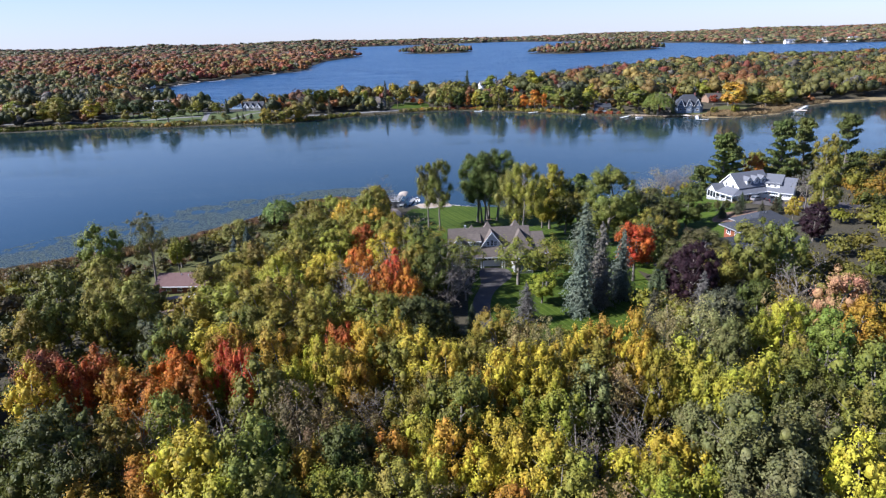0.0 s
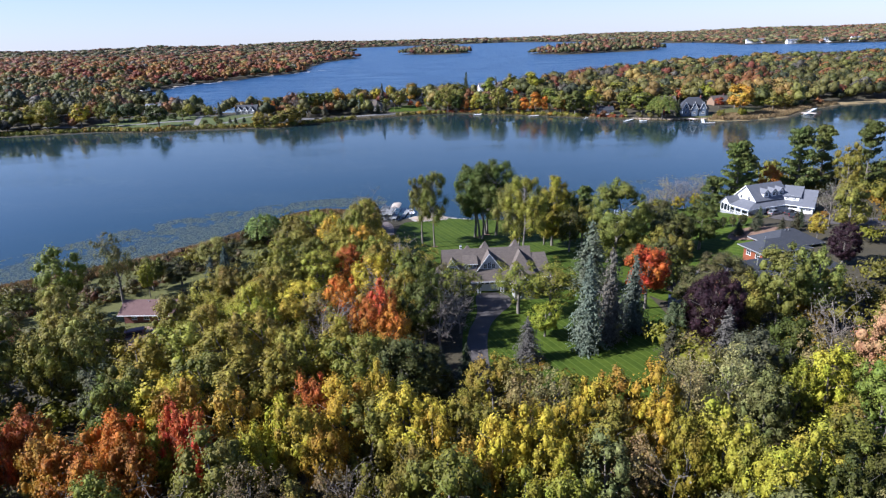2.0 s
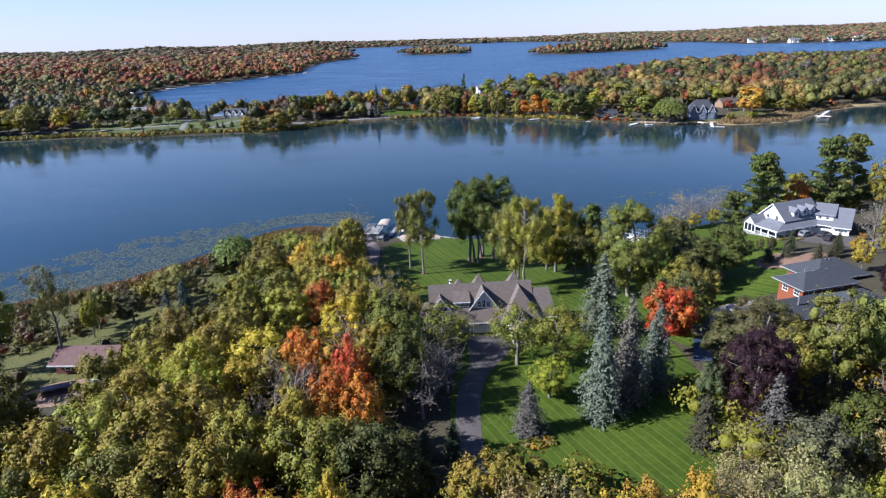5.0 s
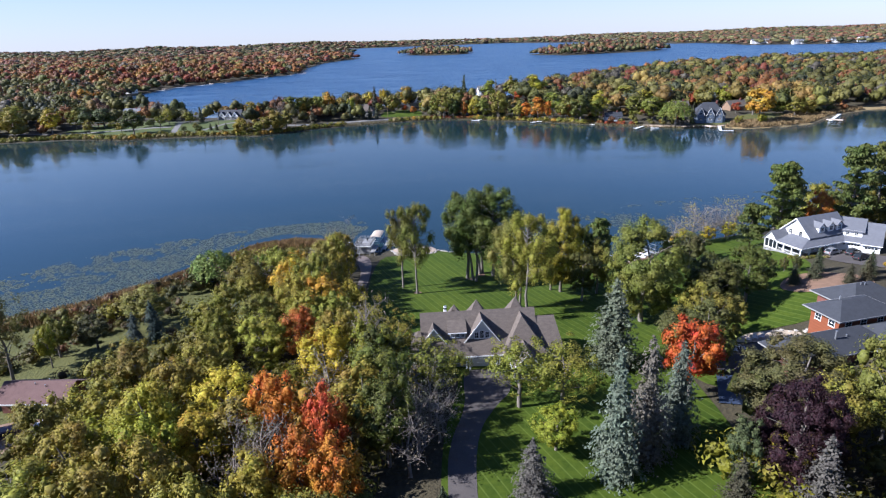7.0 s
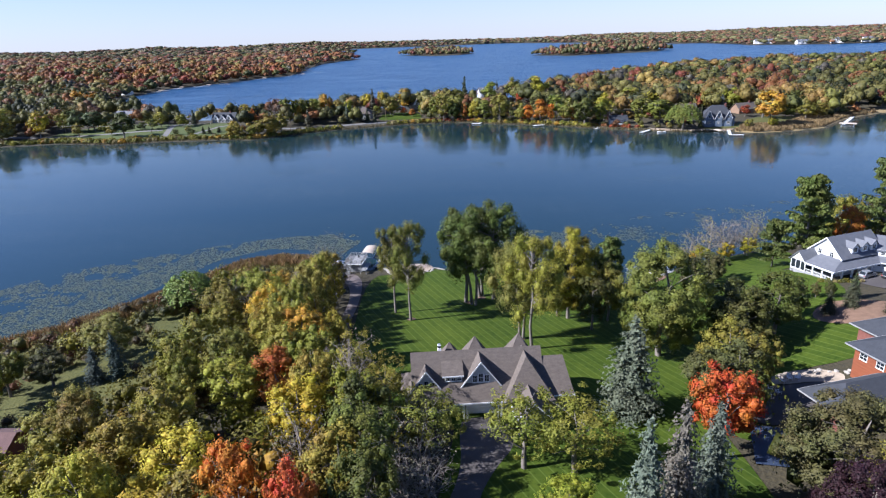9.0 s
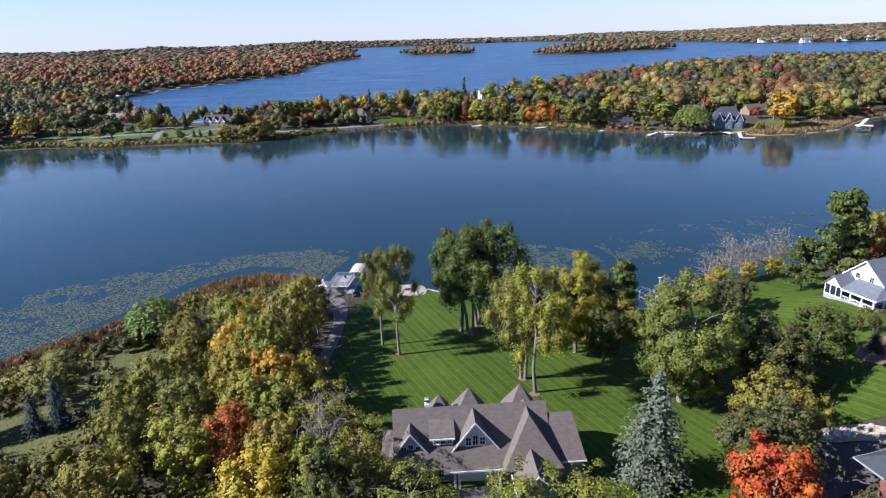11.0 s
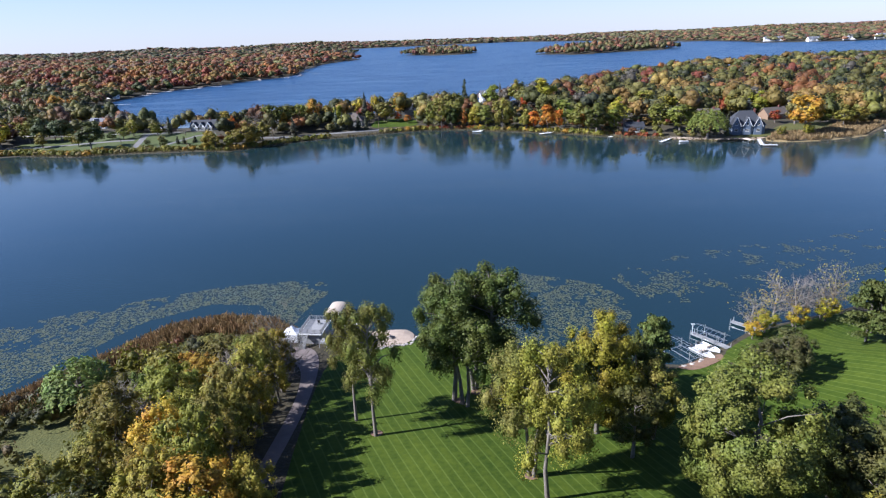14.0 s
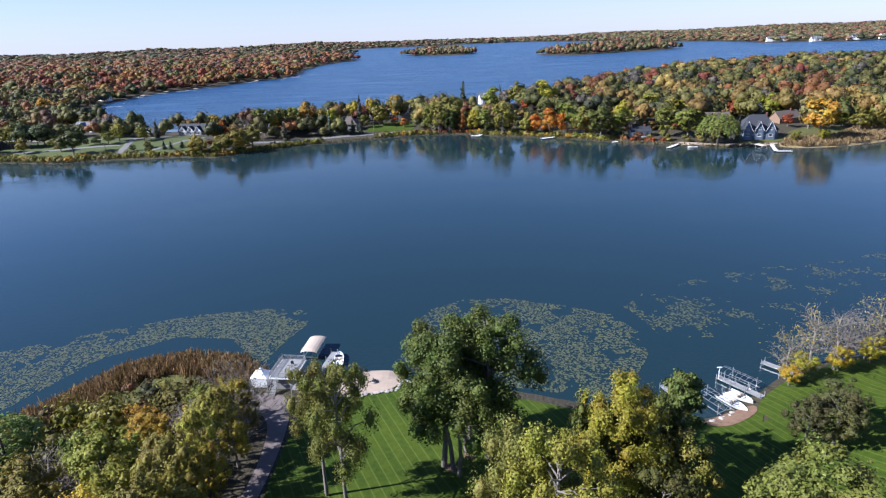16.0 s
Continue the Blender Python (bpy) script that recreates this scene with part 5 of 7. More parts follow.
bank_rng = random.Random(8)
GREENS = [("olive", 4), ("ygb", 3), ("green", 3), ("goldb", 1.5), ("tan", 1)]
south = [p for p in POINT_SOUTH if -420 <= p[0] <= 130]
thicket("bank_shrubs", [(x, y + 4.5) for x, y in along(south, 2.2, bank_rng, 1.4) if x < -70 or -36 < x < 8 or x > 35],
        (1.5, 3.2), 60, 1.0, GREENS, "low olive shrubs along the far bank", 31)
thicket("bank_shrubs", [(x, y + 8) for x, y in along([p for p in POINT_SOUTH if -420 <= p[0] <= -100], 3, bank_rng, 2) if x < -150 or x < -105],
        (1.6, 3.8), 60, 1.1, GREENS, "low olive shrubs behind the far bank", 32)
thicket("bank_shrubs", [(x, y + 5) for x, y in along([(-16, 322), (8, 325), (40, 312)], 2.2, bank_rng, 1.5)] + [(x, y + 7) for x, y in along([(95, 282), (137, 250), (150, 244)], 2, bank_rng, 2)],
        (1.3, 2.6), 46, 0.9, [("redb", 4), ("brownr", 3), ("olive", 2), ("goldb", 1)], "dark red and russet shrubs along the far bank", 33)


def reeds(name, places, height, label, tone, seed, count=5, width=0.25):
    """Upright reed blades in tufts."""
    rng = np.random.default_rng(seed)
    p = np.repeat(np.array(places, float), count, 0) + rng.normal(size=(len(places) * count, 2)) * 0.45
    n = len(p)
    z = np.maximum(ground_z(p[:, 0], p[:, 1]), -0.2)
    h = rng.uniform(*height, n)
    a = rng.uniform(0, math.tau, n)
    dx, dy = np.cos(a) * width / 2, np.sin(a) * width / 2
    lx, ly = rng.normal(size=(2, n)) * 0.22 * h
    co = np.stack([np.stack([p[:, 0] - dx, p[:, 1] - dy, z - 0.1], -1), np.stack([p[:, 0] + dx, p[:, 1] + dy, z - 0.1], -1),
                   np.stack([p[:, 0] + lx + dx * 0.5, p[:, 1] + ly + dy * 0.5, z + h], -1), np.stack([p[:, 0] + lx - dx * 0.5, p[:, 1] + ly - dy * 0.5, z + h], -1)], 1)
    me = bpy.data.meshes.new(name)
    me.vertices.add(n * 4)
    me.vertices.foreach_set("co", co.astype(np.float32).ravel())
    me.loops.add(n * 4)
    me.loops.foreach_set("vertex_index", np.arange(n * 4, dtype=np.int32))
    me.polygons.add(n)
    me.polygons.foreach_set("loop_start", np.arange(n, dtype=np.int32) * 4)
    me.materials.append(LEAF_FAR)
    layer = me.color_attributes.new("leaf_colour", "FLOAT_COLOR", "POINT")
    rgba = np.ones((n, 4, 4), np.float32)
    rgba[:, :, :3] = (np.array(tone) * rng.uniform(0.6, 1.4, (n, 1)))[:, None, :]
    layer.data.foreach_set("color", rgba.ravel())
    me.update(calc_edges=True)
    return tagged(new(name, me), label, "reeds", kind="stuff")


def strip(poly, depth, gap, seed, start=0.0):
    """Places in a belt that follows a shore, inland from it."""
    rng = np.random.default_rng(seed)
    out = []
    for (ax, ay), (bx, by) in zip(poly, poly[1:]):
        length = math.hypot(bx - ax, by - ay)
        nx, ny = (by - ay) / length, -(bx - ax) / length
        for k in range(int(length * depth / gap ** 2)):
            s, d = rng.uniform(0, 1), start + rng.uniform(0, depth)
            out.append((ax + (bx - ax) * s + nx * d, ay + (by - ay) * s + ny * d))
    return out


west = [p for p in NEAR_SHORE if -210 <= p[0] <= -24]
reeds("cattails", strip(west, 11, 0.62, 41, -1.5), (0.9, 2.0), "brown and tan cattails along the reedy shore", (0.23, 0.15, 0.065), 42, 4, 0.3)
reeds("cattails", strip([(345, 290), (300, 262), (264, 227), (230, 216), (212, 217), (203, 224)], 22, 1.2, 43, 2), (1.0, 2.2), "pale tan reeds in the far marsh", (0.27, 0.19, 0.09), 44, 4, 0.5)
reeds("cattails", [(x, y + 1.5) for x, y in along([p for p in POINT_SOUTH if -300 <= p[0] <= 205], 0.8, bank_rng, 1.2)], (0.5, 1.3), "tan sedge at the edge of the far bank", (0.17, 0.14, 0.06), 45, 4, 0.5)
patch("marsh", [(203, 224), (212, 217), (230, 216), (264, 227), (300, 262), (345, 290), (420, 300), (420, 318), (345, 308), (290, 282), (255, 250), (225, 238), (206, 232)],
      surface("marsh_grass", (0.16, 0.12, 0.05), (0.34, 0.25, 0.12), 8, 0.95, 0.6, fine=10), "tan marsh grass beside the far bay", "marsh", 0.12, 6)


def lily_bed(places, label, seed):
    """Floating round leaves, each with a notch, a little above the water."""
    rng = np.random.default_rng(seed)
    p = np.array(places, float)
    n, k = len(p), 5
    ang = np.linspace(0.25, math.tau - 0.25, k)[None, :] + rng.uniform(0, math.tau, (n, 1))
    r = rng.uniform(0.13, 0.32, (n, 1))
    tilt = rng.normal(size=(n, 2)) * 0.04
    x, y = np.cos(ang) * r, np.sin(ang) * r
    z = 0.02 + x * tilt[:, :1] + y * tilt[:, 1:] + rng.uniform(0, 0.02, (n, 1))
    ring_ = np.stack([p[:, :1] + x, p[:, 1:] + y, z], -1)
    co = np.concatenate([np.concatenate([p, np.full((n, 1), 0.025)], 1)[:, None, :], ring_], 1)
    me = bpy.data.meshes.new("lily_pads")
    me.vertices.add(n * (k + 1))
    me.vertices.foreach_set("co", co.astype(np.float32).ravel())
    me.loops.add(n * (k + 1))
    me.loops.foreach_set("vertex_index", np.arange(n * (k + 1), dtype=np.int32))
    me.polygons.add(n)
    me.polygons.foreach_set("loop_start", np.arange(n, dtype=np.int32) * (k + 1))
    me.materials.append(LILY)
    me.update(calc_edges=True)
    return tagged(new("lily_pads", me), label, "lily pads", kind="stuff")


def bed(box, gap, rule, seed):
    rng = np.random.default_rng(seed)
    x0, y0, x1, y1 = box
    n = int((x1 - x0) * (y1 - y0) / gap ** 2)
    x, y = rng.uniform(x0, x1, n), rng.uniform(y0, y1, n)
    patchy = np.array([noise.noise((a * 0.13, b * 0.13, seed)) + 0.6 * noise.noise((a * 0.5, b * 0.5, seed + 3.0)) for a, b in zip(x, y)])
    d = inland(x, y)
    keep = (d < -0.4) & rule(x, y, d, patchy)
    return np.stack([x[keep], y[keep]], -1)


def within(x, y, poly):
    inside = np.zeros(np.shape(x), bool)
    for (ax, ay), (bx, by) in zip(poly, poly[1:] + poly[:1]):
        if ay != by:
            inside ^= ((ay > y) != (by > y)) & (x < (bx - ax) * (y - ay) / (by - ay) + ax)
    return inside


WEST_BED = [(-180, -112), (-160, -62), (-134, -31), (-122, -17), (-109, -5), (-93, 5), (-72, 15), (-51, 23), (-33, 25), (-23, 23), (-21, 15), (-25, 4), (-27, -6),
            (-38, 8), (-52, 10), (-66, 0), (-74, -18), (-90, -46), (-120, -68)]
MID_BED = [(6, 14), (10, 21), (18, 26), (30, 26), (44, 20), (54, 14), (58, 4), (57, -7), (52, -15), (46, -24), (30, -19), (14, -16), (12, -4)]
EAST_BED = [(56, 17), (64, 26), (84, 35), (101, 41), (122, 43), (150, 52), (200, 62), (260, 70), (260, 60), (190, 50), (150, 36), (117, 24), (95, 8), (80, 0), (66, 0), (58, 8)]
HEART_BED = [(58.4, 18.1), (65.0, 24.4), (71.8, 21.7), (74.7, 16.6), (79.9, 13.4), (87.8, 12.7), (84.4, 9.1), (75.1, 5.7), (67.6, -0.5), (62.3, 1.3), (61.3, 9.0)]
SHORE_BED = [(88, 0), (104, 6), (128, 20), (170, 36), (230, 54), (230, 44), (140, 14), (117, 0), (95, -9), (84, -10)]
lily_bed(bed((-182, -114, -18, 28), 0.43, lambda x, y, d, q: within(x, y, WEST_BED) & (q > np.where(d > -22, -0.5, -0.1)), 51), "broad bed of yellow-green lily pads along the reeds", 52)
lily_bed(bed((4, -26, 60, 28), 0.44, lambda x, y, d, q: within(x, y, MID_BED) & (q > -0.25) & ~((x < 12) & (y < 6)), 53), "dense bed of yellow-green lily pads off the lawn", 54)
lily_bed(bed((50, -10, 130, 60), 0.5, lambda x, y, d, q: within(x, y, HEART_BED) & (q > -0.12), 63), "dense island of lily pads on open water", 64)
lily_bed(bed((54, -2, 262, 72), 0.55, lambda x, y, d, q: within(x, y, EAST_BED) & ~within(x, y, HEART_BED) & (q > 0.3 - 0.12 * (x > 110)), 55), "scattered islands of lily pads on open water", 56)
lily_bed(bed((82, -12, 232, 56), 0.6, lambda x, y, d, q: within(x, y, SHORE_BED) & (q > 0.02), 57), "lily pads close under the eastern shore", 58)
far_pads = [p for p in POINT_SOUTH if -420 <= p[0] <= 270]
rng_ = np.random.default_rng(59)
lily_bed(np.array([(x + rng_.uniform(-1, 1), y - rng_.uniform(0, 1) ** 1.5 * (13 if x < -110 else 6) - 0.3) for x, y in along(far_pads, 0.12, bank_rng, 0.6)]), "belt of lily pads below the far bank", 60)

# ---- the point: lawns, road and drives ----
patch("lawn", rounded([(-300, 292), (-262, 284), (-215, 282), (-186, 281), (-158, 284), (-150, 300), (-160, 330), (-200, 345), (-240, 356), (-270, 345), (-300, 320)], 2),
      surface("far_lawn", (0.04, 0.06, 0.01), (0.09, 0.11, 0.022), 9, 0.9, 0.4, fine=12), "green lawns round the far houses", "lawn", 0.12, 8)
patch("lawn", rounded([(-46, 336), (-28, 340), (-8, 340), (-10, 366), (-24, 372), (-44, 368)], 2), LAWN, "bright green lawn across the bay", "lawn", 0.12, 6)
patch("lawn", rounded([(184, 232), (202, 232), (222, 240), (262, 254), (274, 266), (262, 276), (236, 268), (214, 246), (190, 240)], 2), ROUGH_GRASS, "green lawn below the blue-grey house", "lawn", 0.14, 6)
patch("beach", rounded([(150, 243), (168, 232.4), (188, 227.4), (204, 228), (206, 232), (188, 232), (170, 238), (156, 247)], 1), SAND, "narrow pale gravel beach", "beach", 0.18, 3)


def ribbon(name, line, width, material, label, category, lift=0.16):
    left, right = [], []
    for k, (x, y) in enumerate(line):
        ax, ay = line[max(k - 1, 0)]
        bx, by = line[min(k + 1, len(line) - 1)]
        n = Vector((ay - by, bx - ax)).normalized() * width / 2
        left.append((x + n.x, y + n.y))
        right.append((x - n.x, y - n.y))
    return patch(name, left + right[::-1], material, label, category, lift, 6)


PALE_ROAD = surface("pale_road", (0.13, 0.125, 0.12), (0.22, 0.21, 0.2), 4, 0.9, 0.2, fine=15)
ribbon("road", [(-146, 303), (-124, 305), (-103, 308), (-77, 317), (-46, 327), (-14, 335), (12, 338), (40, 345)], 5.5, PALE_ROAD, "narrow pale road along the far bank", "road")
ribbon("road", [(-420, 300), (-340, 305), (-300, 300), (-260, 305), (-215, 312)], 4.5, PALE_ROAD, "narrow pale road between the far houses", "road")
ribbon("driveway", [(-203, 281), (-206, 296), (-212, 320), (-214, 338)], 4.5, PALE_ROAD, "pale gravel drive up to the far houses", "driveway", 0.2)
ribbon("driveway", [(-187, 286), (-180, 300), (-172, 318), (-160, 326)], 3.5, PALE_ROAD, "pale gravel drive to the gabled house", "driveway", 0.2)
patch("driveway", rounded([(-222, 334), (-190, 336), (-190, 342), (-222, 342)], 1), PALE_ROAD, "pale gravel parking strip", "driveway", 0.24, 6)


# ---- house parts ----
def gable_roof(x0, x1, y0, y1, ze, zr, along="x", over=0.5, thick=0.22):
    """Two slopes over a box; the ridge runs along x or y. Eaves reach out by over, dropping with the slope."""
    if along == "y":
        half = (x1 - x0) / 2
        drop = (zr - ze) * over / half
        m = (x0 + x1) / 2
        vs = [(x0 - over, y0 - over, ze - drop), (m, y0 - over, zr), (m, y1 + over, zr), (x0 - over, y1 + over, ze - drop),
              (x1 + over, y0 - over, ze - drop), (x1 + over, y1 + over, ze - drop)]
        return solid(vs, [(0, 1, 2, 3), (1, 4, 5, 2)], thick)
    half = (y1 - y0) / 2
    drop = (zr - ze) * over / half
    m = (y0 + y1) / 2
    vs = [(x0 - over, y0 - over, ze - drop), (x1 + over, y0 - over, ze - drop), (x1 + over, m, zr), (x0 - over, m, zr),
          (x1 + over, y1 + over, ze - drop), (x0 - over, y1 + over, ze - drop)]
    return solid(vs, [(0, 1, 2, 3), (3, 2, 4, 5)], thick)


def hip_roof(x0, x1, y0, y1, ze, zr, a=None, b=None, over=0.5, thick=0.22, along="x"):
    """Four slopes; a and b are how far the ridge ends stand in from each end."""
    x0, x1, y0, y1 = x0 - over, x1 + over, y0 - over, y1 + over
    if along == "x":
        a = (y1 - y0) / 2 if a is None else a
        b = (y1 - y0) / 2 if b is None else b
        r0, r1 = (x0 + a, (y0 + y1) / 2, zr), (x1 - b, (y0 + y1) / 2, zr)
        faces = [(0, 1, 5, 4), (1, 2, 5), (2, 3, 4, 5), (3, 0, 4)]
    else:
        a = (x1 - x0) / 2 if a is None else a
        b = (x1 - x0) / 2 if b is None else b
        r0, r1 = ((x0 + x1) / 2, y0 + a, zr), ((x0 + x1) / 2, y1 - b, zr)
        faces = [(0, 1, 4), (1, 2, 5, 4), (2, 3, 5), (3, 0, 4, 5)]
    if (Vector(r0) - Vector(r1)).length < 0.02:
        r1 = (r1[0] + 0.03, r1[1] + 0.03, r1[2])
    vs = [(x0, y0, ze), (x1, y0, ze), (x1, y1, ze), (x0, y1, ze), r0, r1]
    return solid(vs, faces, thick)


def fascia(x0, x1, y0, y1, z, over=0.5, deep=0.24, wide=0.09):
    """A white board round the eaves."""
    a, b, c, d = x0 - over - wide, x1 + over + wide, y0 - over - wide, y1 + over + wide
    lo, hi = z - deep, z - 0.01
    return boxes((a, c, lo, b, c + wide, hi), (a, d - wide, lo, b, d, hi), (a, c + wide, lo, a + wide, d - wide, hi), (b - wide, c + wide, lo, b, d - wide, hi))


def gable_wall(x0, x1, y, ze, zr, thick=0.18):
    """The triangle of wall under a gable that faces along y."""
    m = (x0 + x1) / 2
    vs = [(x0, y, ze), (x1, y, ze), (m, y, zr), (x0, y + thick, ze), (x1, y + thick, ze), (m, y + thick, zr)]
    return solid(vs, [(0, 1, 2), (5, 4, 3), (0, 3, 4, 1), (1, 4, 5, 2), (2, 5, 3, 0)])


def rakes(x0, x1, y, ze, zr, w=0.24, thick=0.09):
    """White boards along the two edges of a gable."""
    m = (x0 + x1) / 2
    vs, fs = [], []
    for xe in (x0, x1):
        o = len(vs)
        vs += [(xe, y - thick, ze), (m, y - thick, zr), (m, y - thick, zr - w * 1.3), (xe, y - thick, ze - w * 1.3),
               (xe, y, ze), (m, y, zr), (m, y, zr - w * 1.3), (xe, y, ze - w * 1.3)]
        fs += [tuple(o + i for i in f) for f in ((0, 1, 2, 3), (7, 6, 5, 4), (0, 4, 5, 1), (3, 2, 6, 7), (0, 3, 7, 4))]
    return solid(vs, fs)


def window(parent, x, y, z, w, h, face="front", bars=2, proud=0.05):
    """A window with its pane, set proud of a wall; face says which way it looks."""
    turn = {"front": 0, "right": 90, "back": 180, "left": 270}[face]
    t = 0.09
    bm, rings = bmesh.new(), []
    for yy in (-proud, 0.05):
        for e in (0.0, t):
            rings.append([bm.verts.new((sx * (w / 2 - e), yy, e if sz < 0 else h - e)) for sx, sz in ((-1, -1), (1, -1), (1, 1), (-1, 1))])
    for r, q in ((0, 1), (1, 3), (3, 2), (2, 0)):
        for k in range(4):
            bm.faces.new([rings[r][k], rings[r][(k + 1) % 4], rings[q][(k + 1) % 4], rings[q][k]])
    frame_ = part("window", bm, TRIM, parent, "white framed window")
    frame_.matrix_basis = pose(x, y, z, 0, 0, turn)
    part("sill", boxes((-w / 2 - 0.05, -proud - 0.05, -0.08, w / 2 + 0.05, 0.05, -0.002)), TRIM, frame_)
    for k in range(1, bars):
        part("mullion", boxes((-w / 2 + w * k / bars - 0.025, -proud + 0.015, t, -w / 2 + w * k / bars + 0.025, 0.03, h - t)), TRIM, frame_)
    part("sash_bar", boxes((-w / 2 + t, -proud + 0.012, h * 0.5, w / 2 - t, 0.032, h * 0.5 + 0.05)), TRIM, frame_)
    part("pane", boxes((-w / 2 + t, -proud + 0.022, t, w / 2 - t, 0.025, h - t)), GLASS, frame_, "dark glass pane")
    return frame_


def door_panel(parent, x, y, z, w, h, material=TRIM, turn=0, rows=4, name="garage_door"):
    bm = boxes(*[(-w / 2, -0.05 - 0.012 * (k % 2), h * k / rows + 0.01, w / 2, 0.05, h * (k + 1) / rows - 0.01) for k in range(rows)])
    ob = part(name, bm, material, parent)
    ob.matrix_basis = pose(x, y, z, 0, 0, turn)
    for k in range(4):
        c = -w / 2 + w * (k + 0.5) / 4
        part("pane", boxes((c - w * 0.095, -0.085, h * (rows - 1) / rows + 0.1, c + w * 0.095, -0.03, h - 0.1)), GLASS, ob, "small dark glass pane")
    return ob


def vents(parent, places):
    """Little pipes and vents that stand on a roof."""
    for x, y, z in places:
        vs, fs = tube([(0, 0, -0.4), (0, 0, 0.3), (0, 0, 0.32)], [0.09, 0.09, 0.13], 8)
        ob = part("roof_vent", solid(vs, fs), METAL, parent, "small metal roof vent")
        ob.location = (x, y, z)


# ---- the big house with the steep gables ----
house = thing("house", 13, -99, 4.9, 3, "large grey-green shingled house with steep brown-grey gable roofs", "house")
part("wall", boxes((-11.0, 0.5, -0.5, 11.2, 9.6, 3.9), (-12.6, 3.0, -0.5, -11.0, 9, 3.4), (11.2, 0.2, -0.5, 16.0, 10.2, 3.9),
                   (5.7, -6.6, -0.5, 10.6, 0.5, 3.5)), GREYSIDE, house)
part("roof", gable_roof(-10.9, 11.0, -0.7, 9.9, 4.0, 10.2, "x", 0.4), SHINGLE, house, "brown-grey shingled main roof")
for x in (-11.0, 10.82):
    g = part("gable_wall", gable_wall(-0.4, 9.6, 0, 3.9, 9.85), GREYSIDE, house)
    g.matrix_basis = Matrix(((0, 1, 0, x), (1, 0, 0, 0), (0, 0, 1, 0), (0, 0, 0, 1)))
part("roof", hip_roof(9.0, 15.6, -1.0, 8.2, 3.9, 8.7, 0.0, 1.0), SHINGLE, house, "brown-grey shingled side roof")
part("fascia", fascia(11.3, 15.6, -1.0, 8.2, 3.88), TRIM, house, "white eaves board")
part("roof", hip_roof(-12.8, -10.0, 2.8, 9.2, 3.3, 5.6, 1.6, 0.1), SHINGLE, house, "brown-grey shingled end roof")
# three front gables
for cx, hw, zp, yb, zw in ((-8.8, 2.9, 8.7, 4.0, 4.6), (0.5, 3.25, 9.95, 4.7, 5.5)):
    part("roof", gable_roof(cx - hw, cx + hw, 0.8, yb, zw, zp, "y", 0.35), SHINGLE, house, "steep shingled front gable roof")
    part("gable_wall", gable_wall(cx - hw + 0.15, cx + hw - 0.15, 0.85, zw - 0.1, zp - 0.25), PALESHAKE, house, "pale grey shake gable wall")
    part("fascia", rakes(cx - hw - 0.33, cx + hw + 0.33, 0.44, zw - 0.3, zp + 0.02), TRIM, house, "white gable edge boards")
    for k in (-1, 0, 1):
        window(house, cx + k * 1.02, 0.84, zw + 0.35, 0.86, 1.75 if k == 0 else 1.4)
part("roof", hip_roof(4.6, 12.2, -2.4, 8.6, 3.8, 9.75, 4.6, 3.0, 0.4, along="y"), SHINGLE, house, "steep hipped shingle roof")
part("roof", gable_roof(5.7, 10.6, -6.6, 0.5, 3.5, 6.1, "y", 0.45), SHINGLE, house, "shingled front wing roof")
part("gable_wall", gable_wall(5.75, 10.55, -6.6, 3.45, 5.9), GREYSIDE, house)
part("fascia", rakes(5.25, 11.05, -7.06, 3.3, 6.15), TRIM, house, "white gable edge boards")
part("fascia", boxes((5.12, -7.0, 2.92, 5.24, -0.6, 3.2), (11.06, -7.0, 2.92, 11.18, -0.6, 3.2)), TRIM, house, "white eaves board")
# shed dormer between the gables
part("dormer", boxes((-5.7, 1.2, 5.4, -2.6, 4.0, 7.35)), GREYSIDE, house)
part("roof", solid([(-6.1, 0.8, 7.32), (-2.4, 0.8, 7.32), (-2.4, 4.2, 9.3), (-6.1, 4.2, 9.3)], [(0, 1, 2, 3)], 0.16), SHINGLE, house)
part("fascia", boxes((-6.1, 0.7, 7.1, -2.4, 0.79, 7.32)), TRIM, house, "white eaves board")
for k in (-1, 0, 1):
    window(house, -4.15 + k * 0.98, 1.18, 6.15, 0.82, 0.95)
# back roofs that stand above the ridge
for cx, cy, hw, zp, zb in ((0.3, 8.4, 2.3, 10.8, 6.4), (8.2, 8.3, 2.3, 11.0, 6.4), (-4.3, 8.2, 1.2, 10.0, 7.6)):
    part("roof", hip_roof(cx - hw, cx + hw, cy - hw, cy + hw, zb, zp, None, None, 0.3), SHINGLE, house, "pointed shingle roof behind the ridge")
    part("wall", boxes((cx - hw + 0.2, cy - hw + 0.2, 3.0, cx + hw - 0.2, cy + hw - 0.2, zb + 0.05)), GREYSIDE, house)
chimney = part("chimney", boxes((-6.5, 6.7, 5.0, -5.8, 7.4, 9.3), bevel=0.03), TRIM, house, "white painted chimney")
for k in range(3):
    part("flue", boxes((-6.45, 6.75, 9.35 + k * 0.32, -5.85, 7.35, 9.52 + k * 0.32), bevel=0.03), TRIM if k % 2 == 0 else BLACK, chimney)
part("flue_pot", boxes((-6.35, 6.85, 9.3, -5.95, 7.25, 10.3)), METAL, chimney)
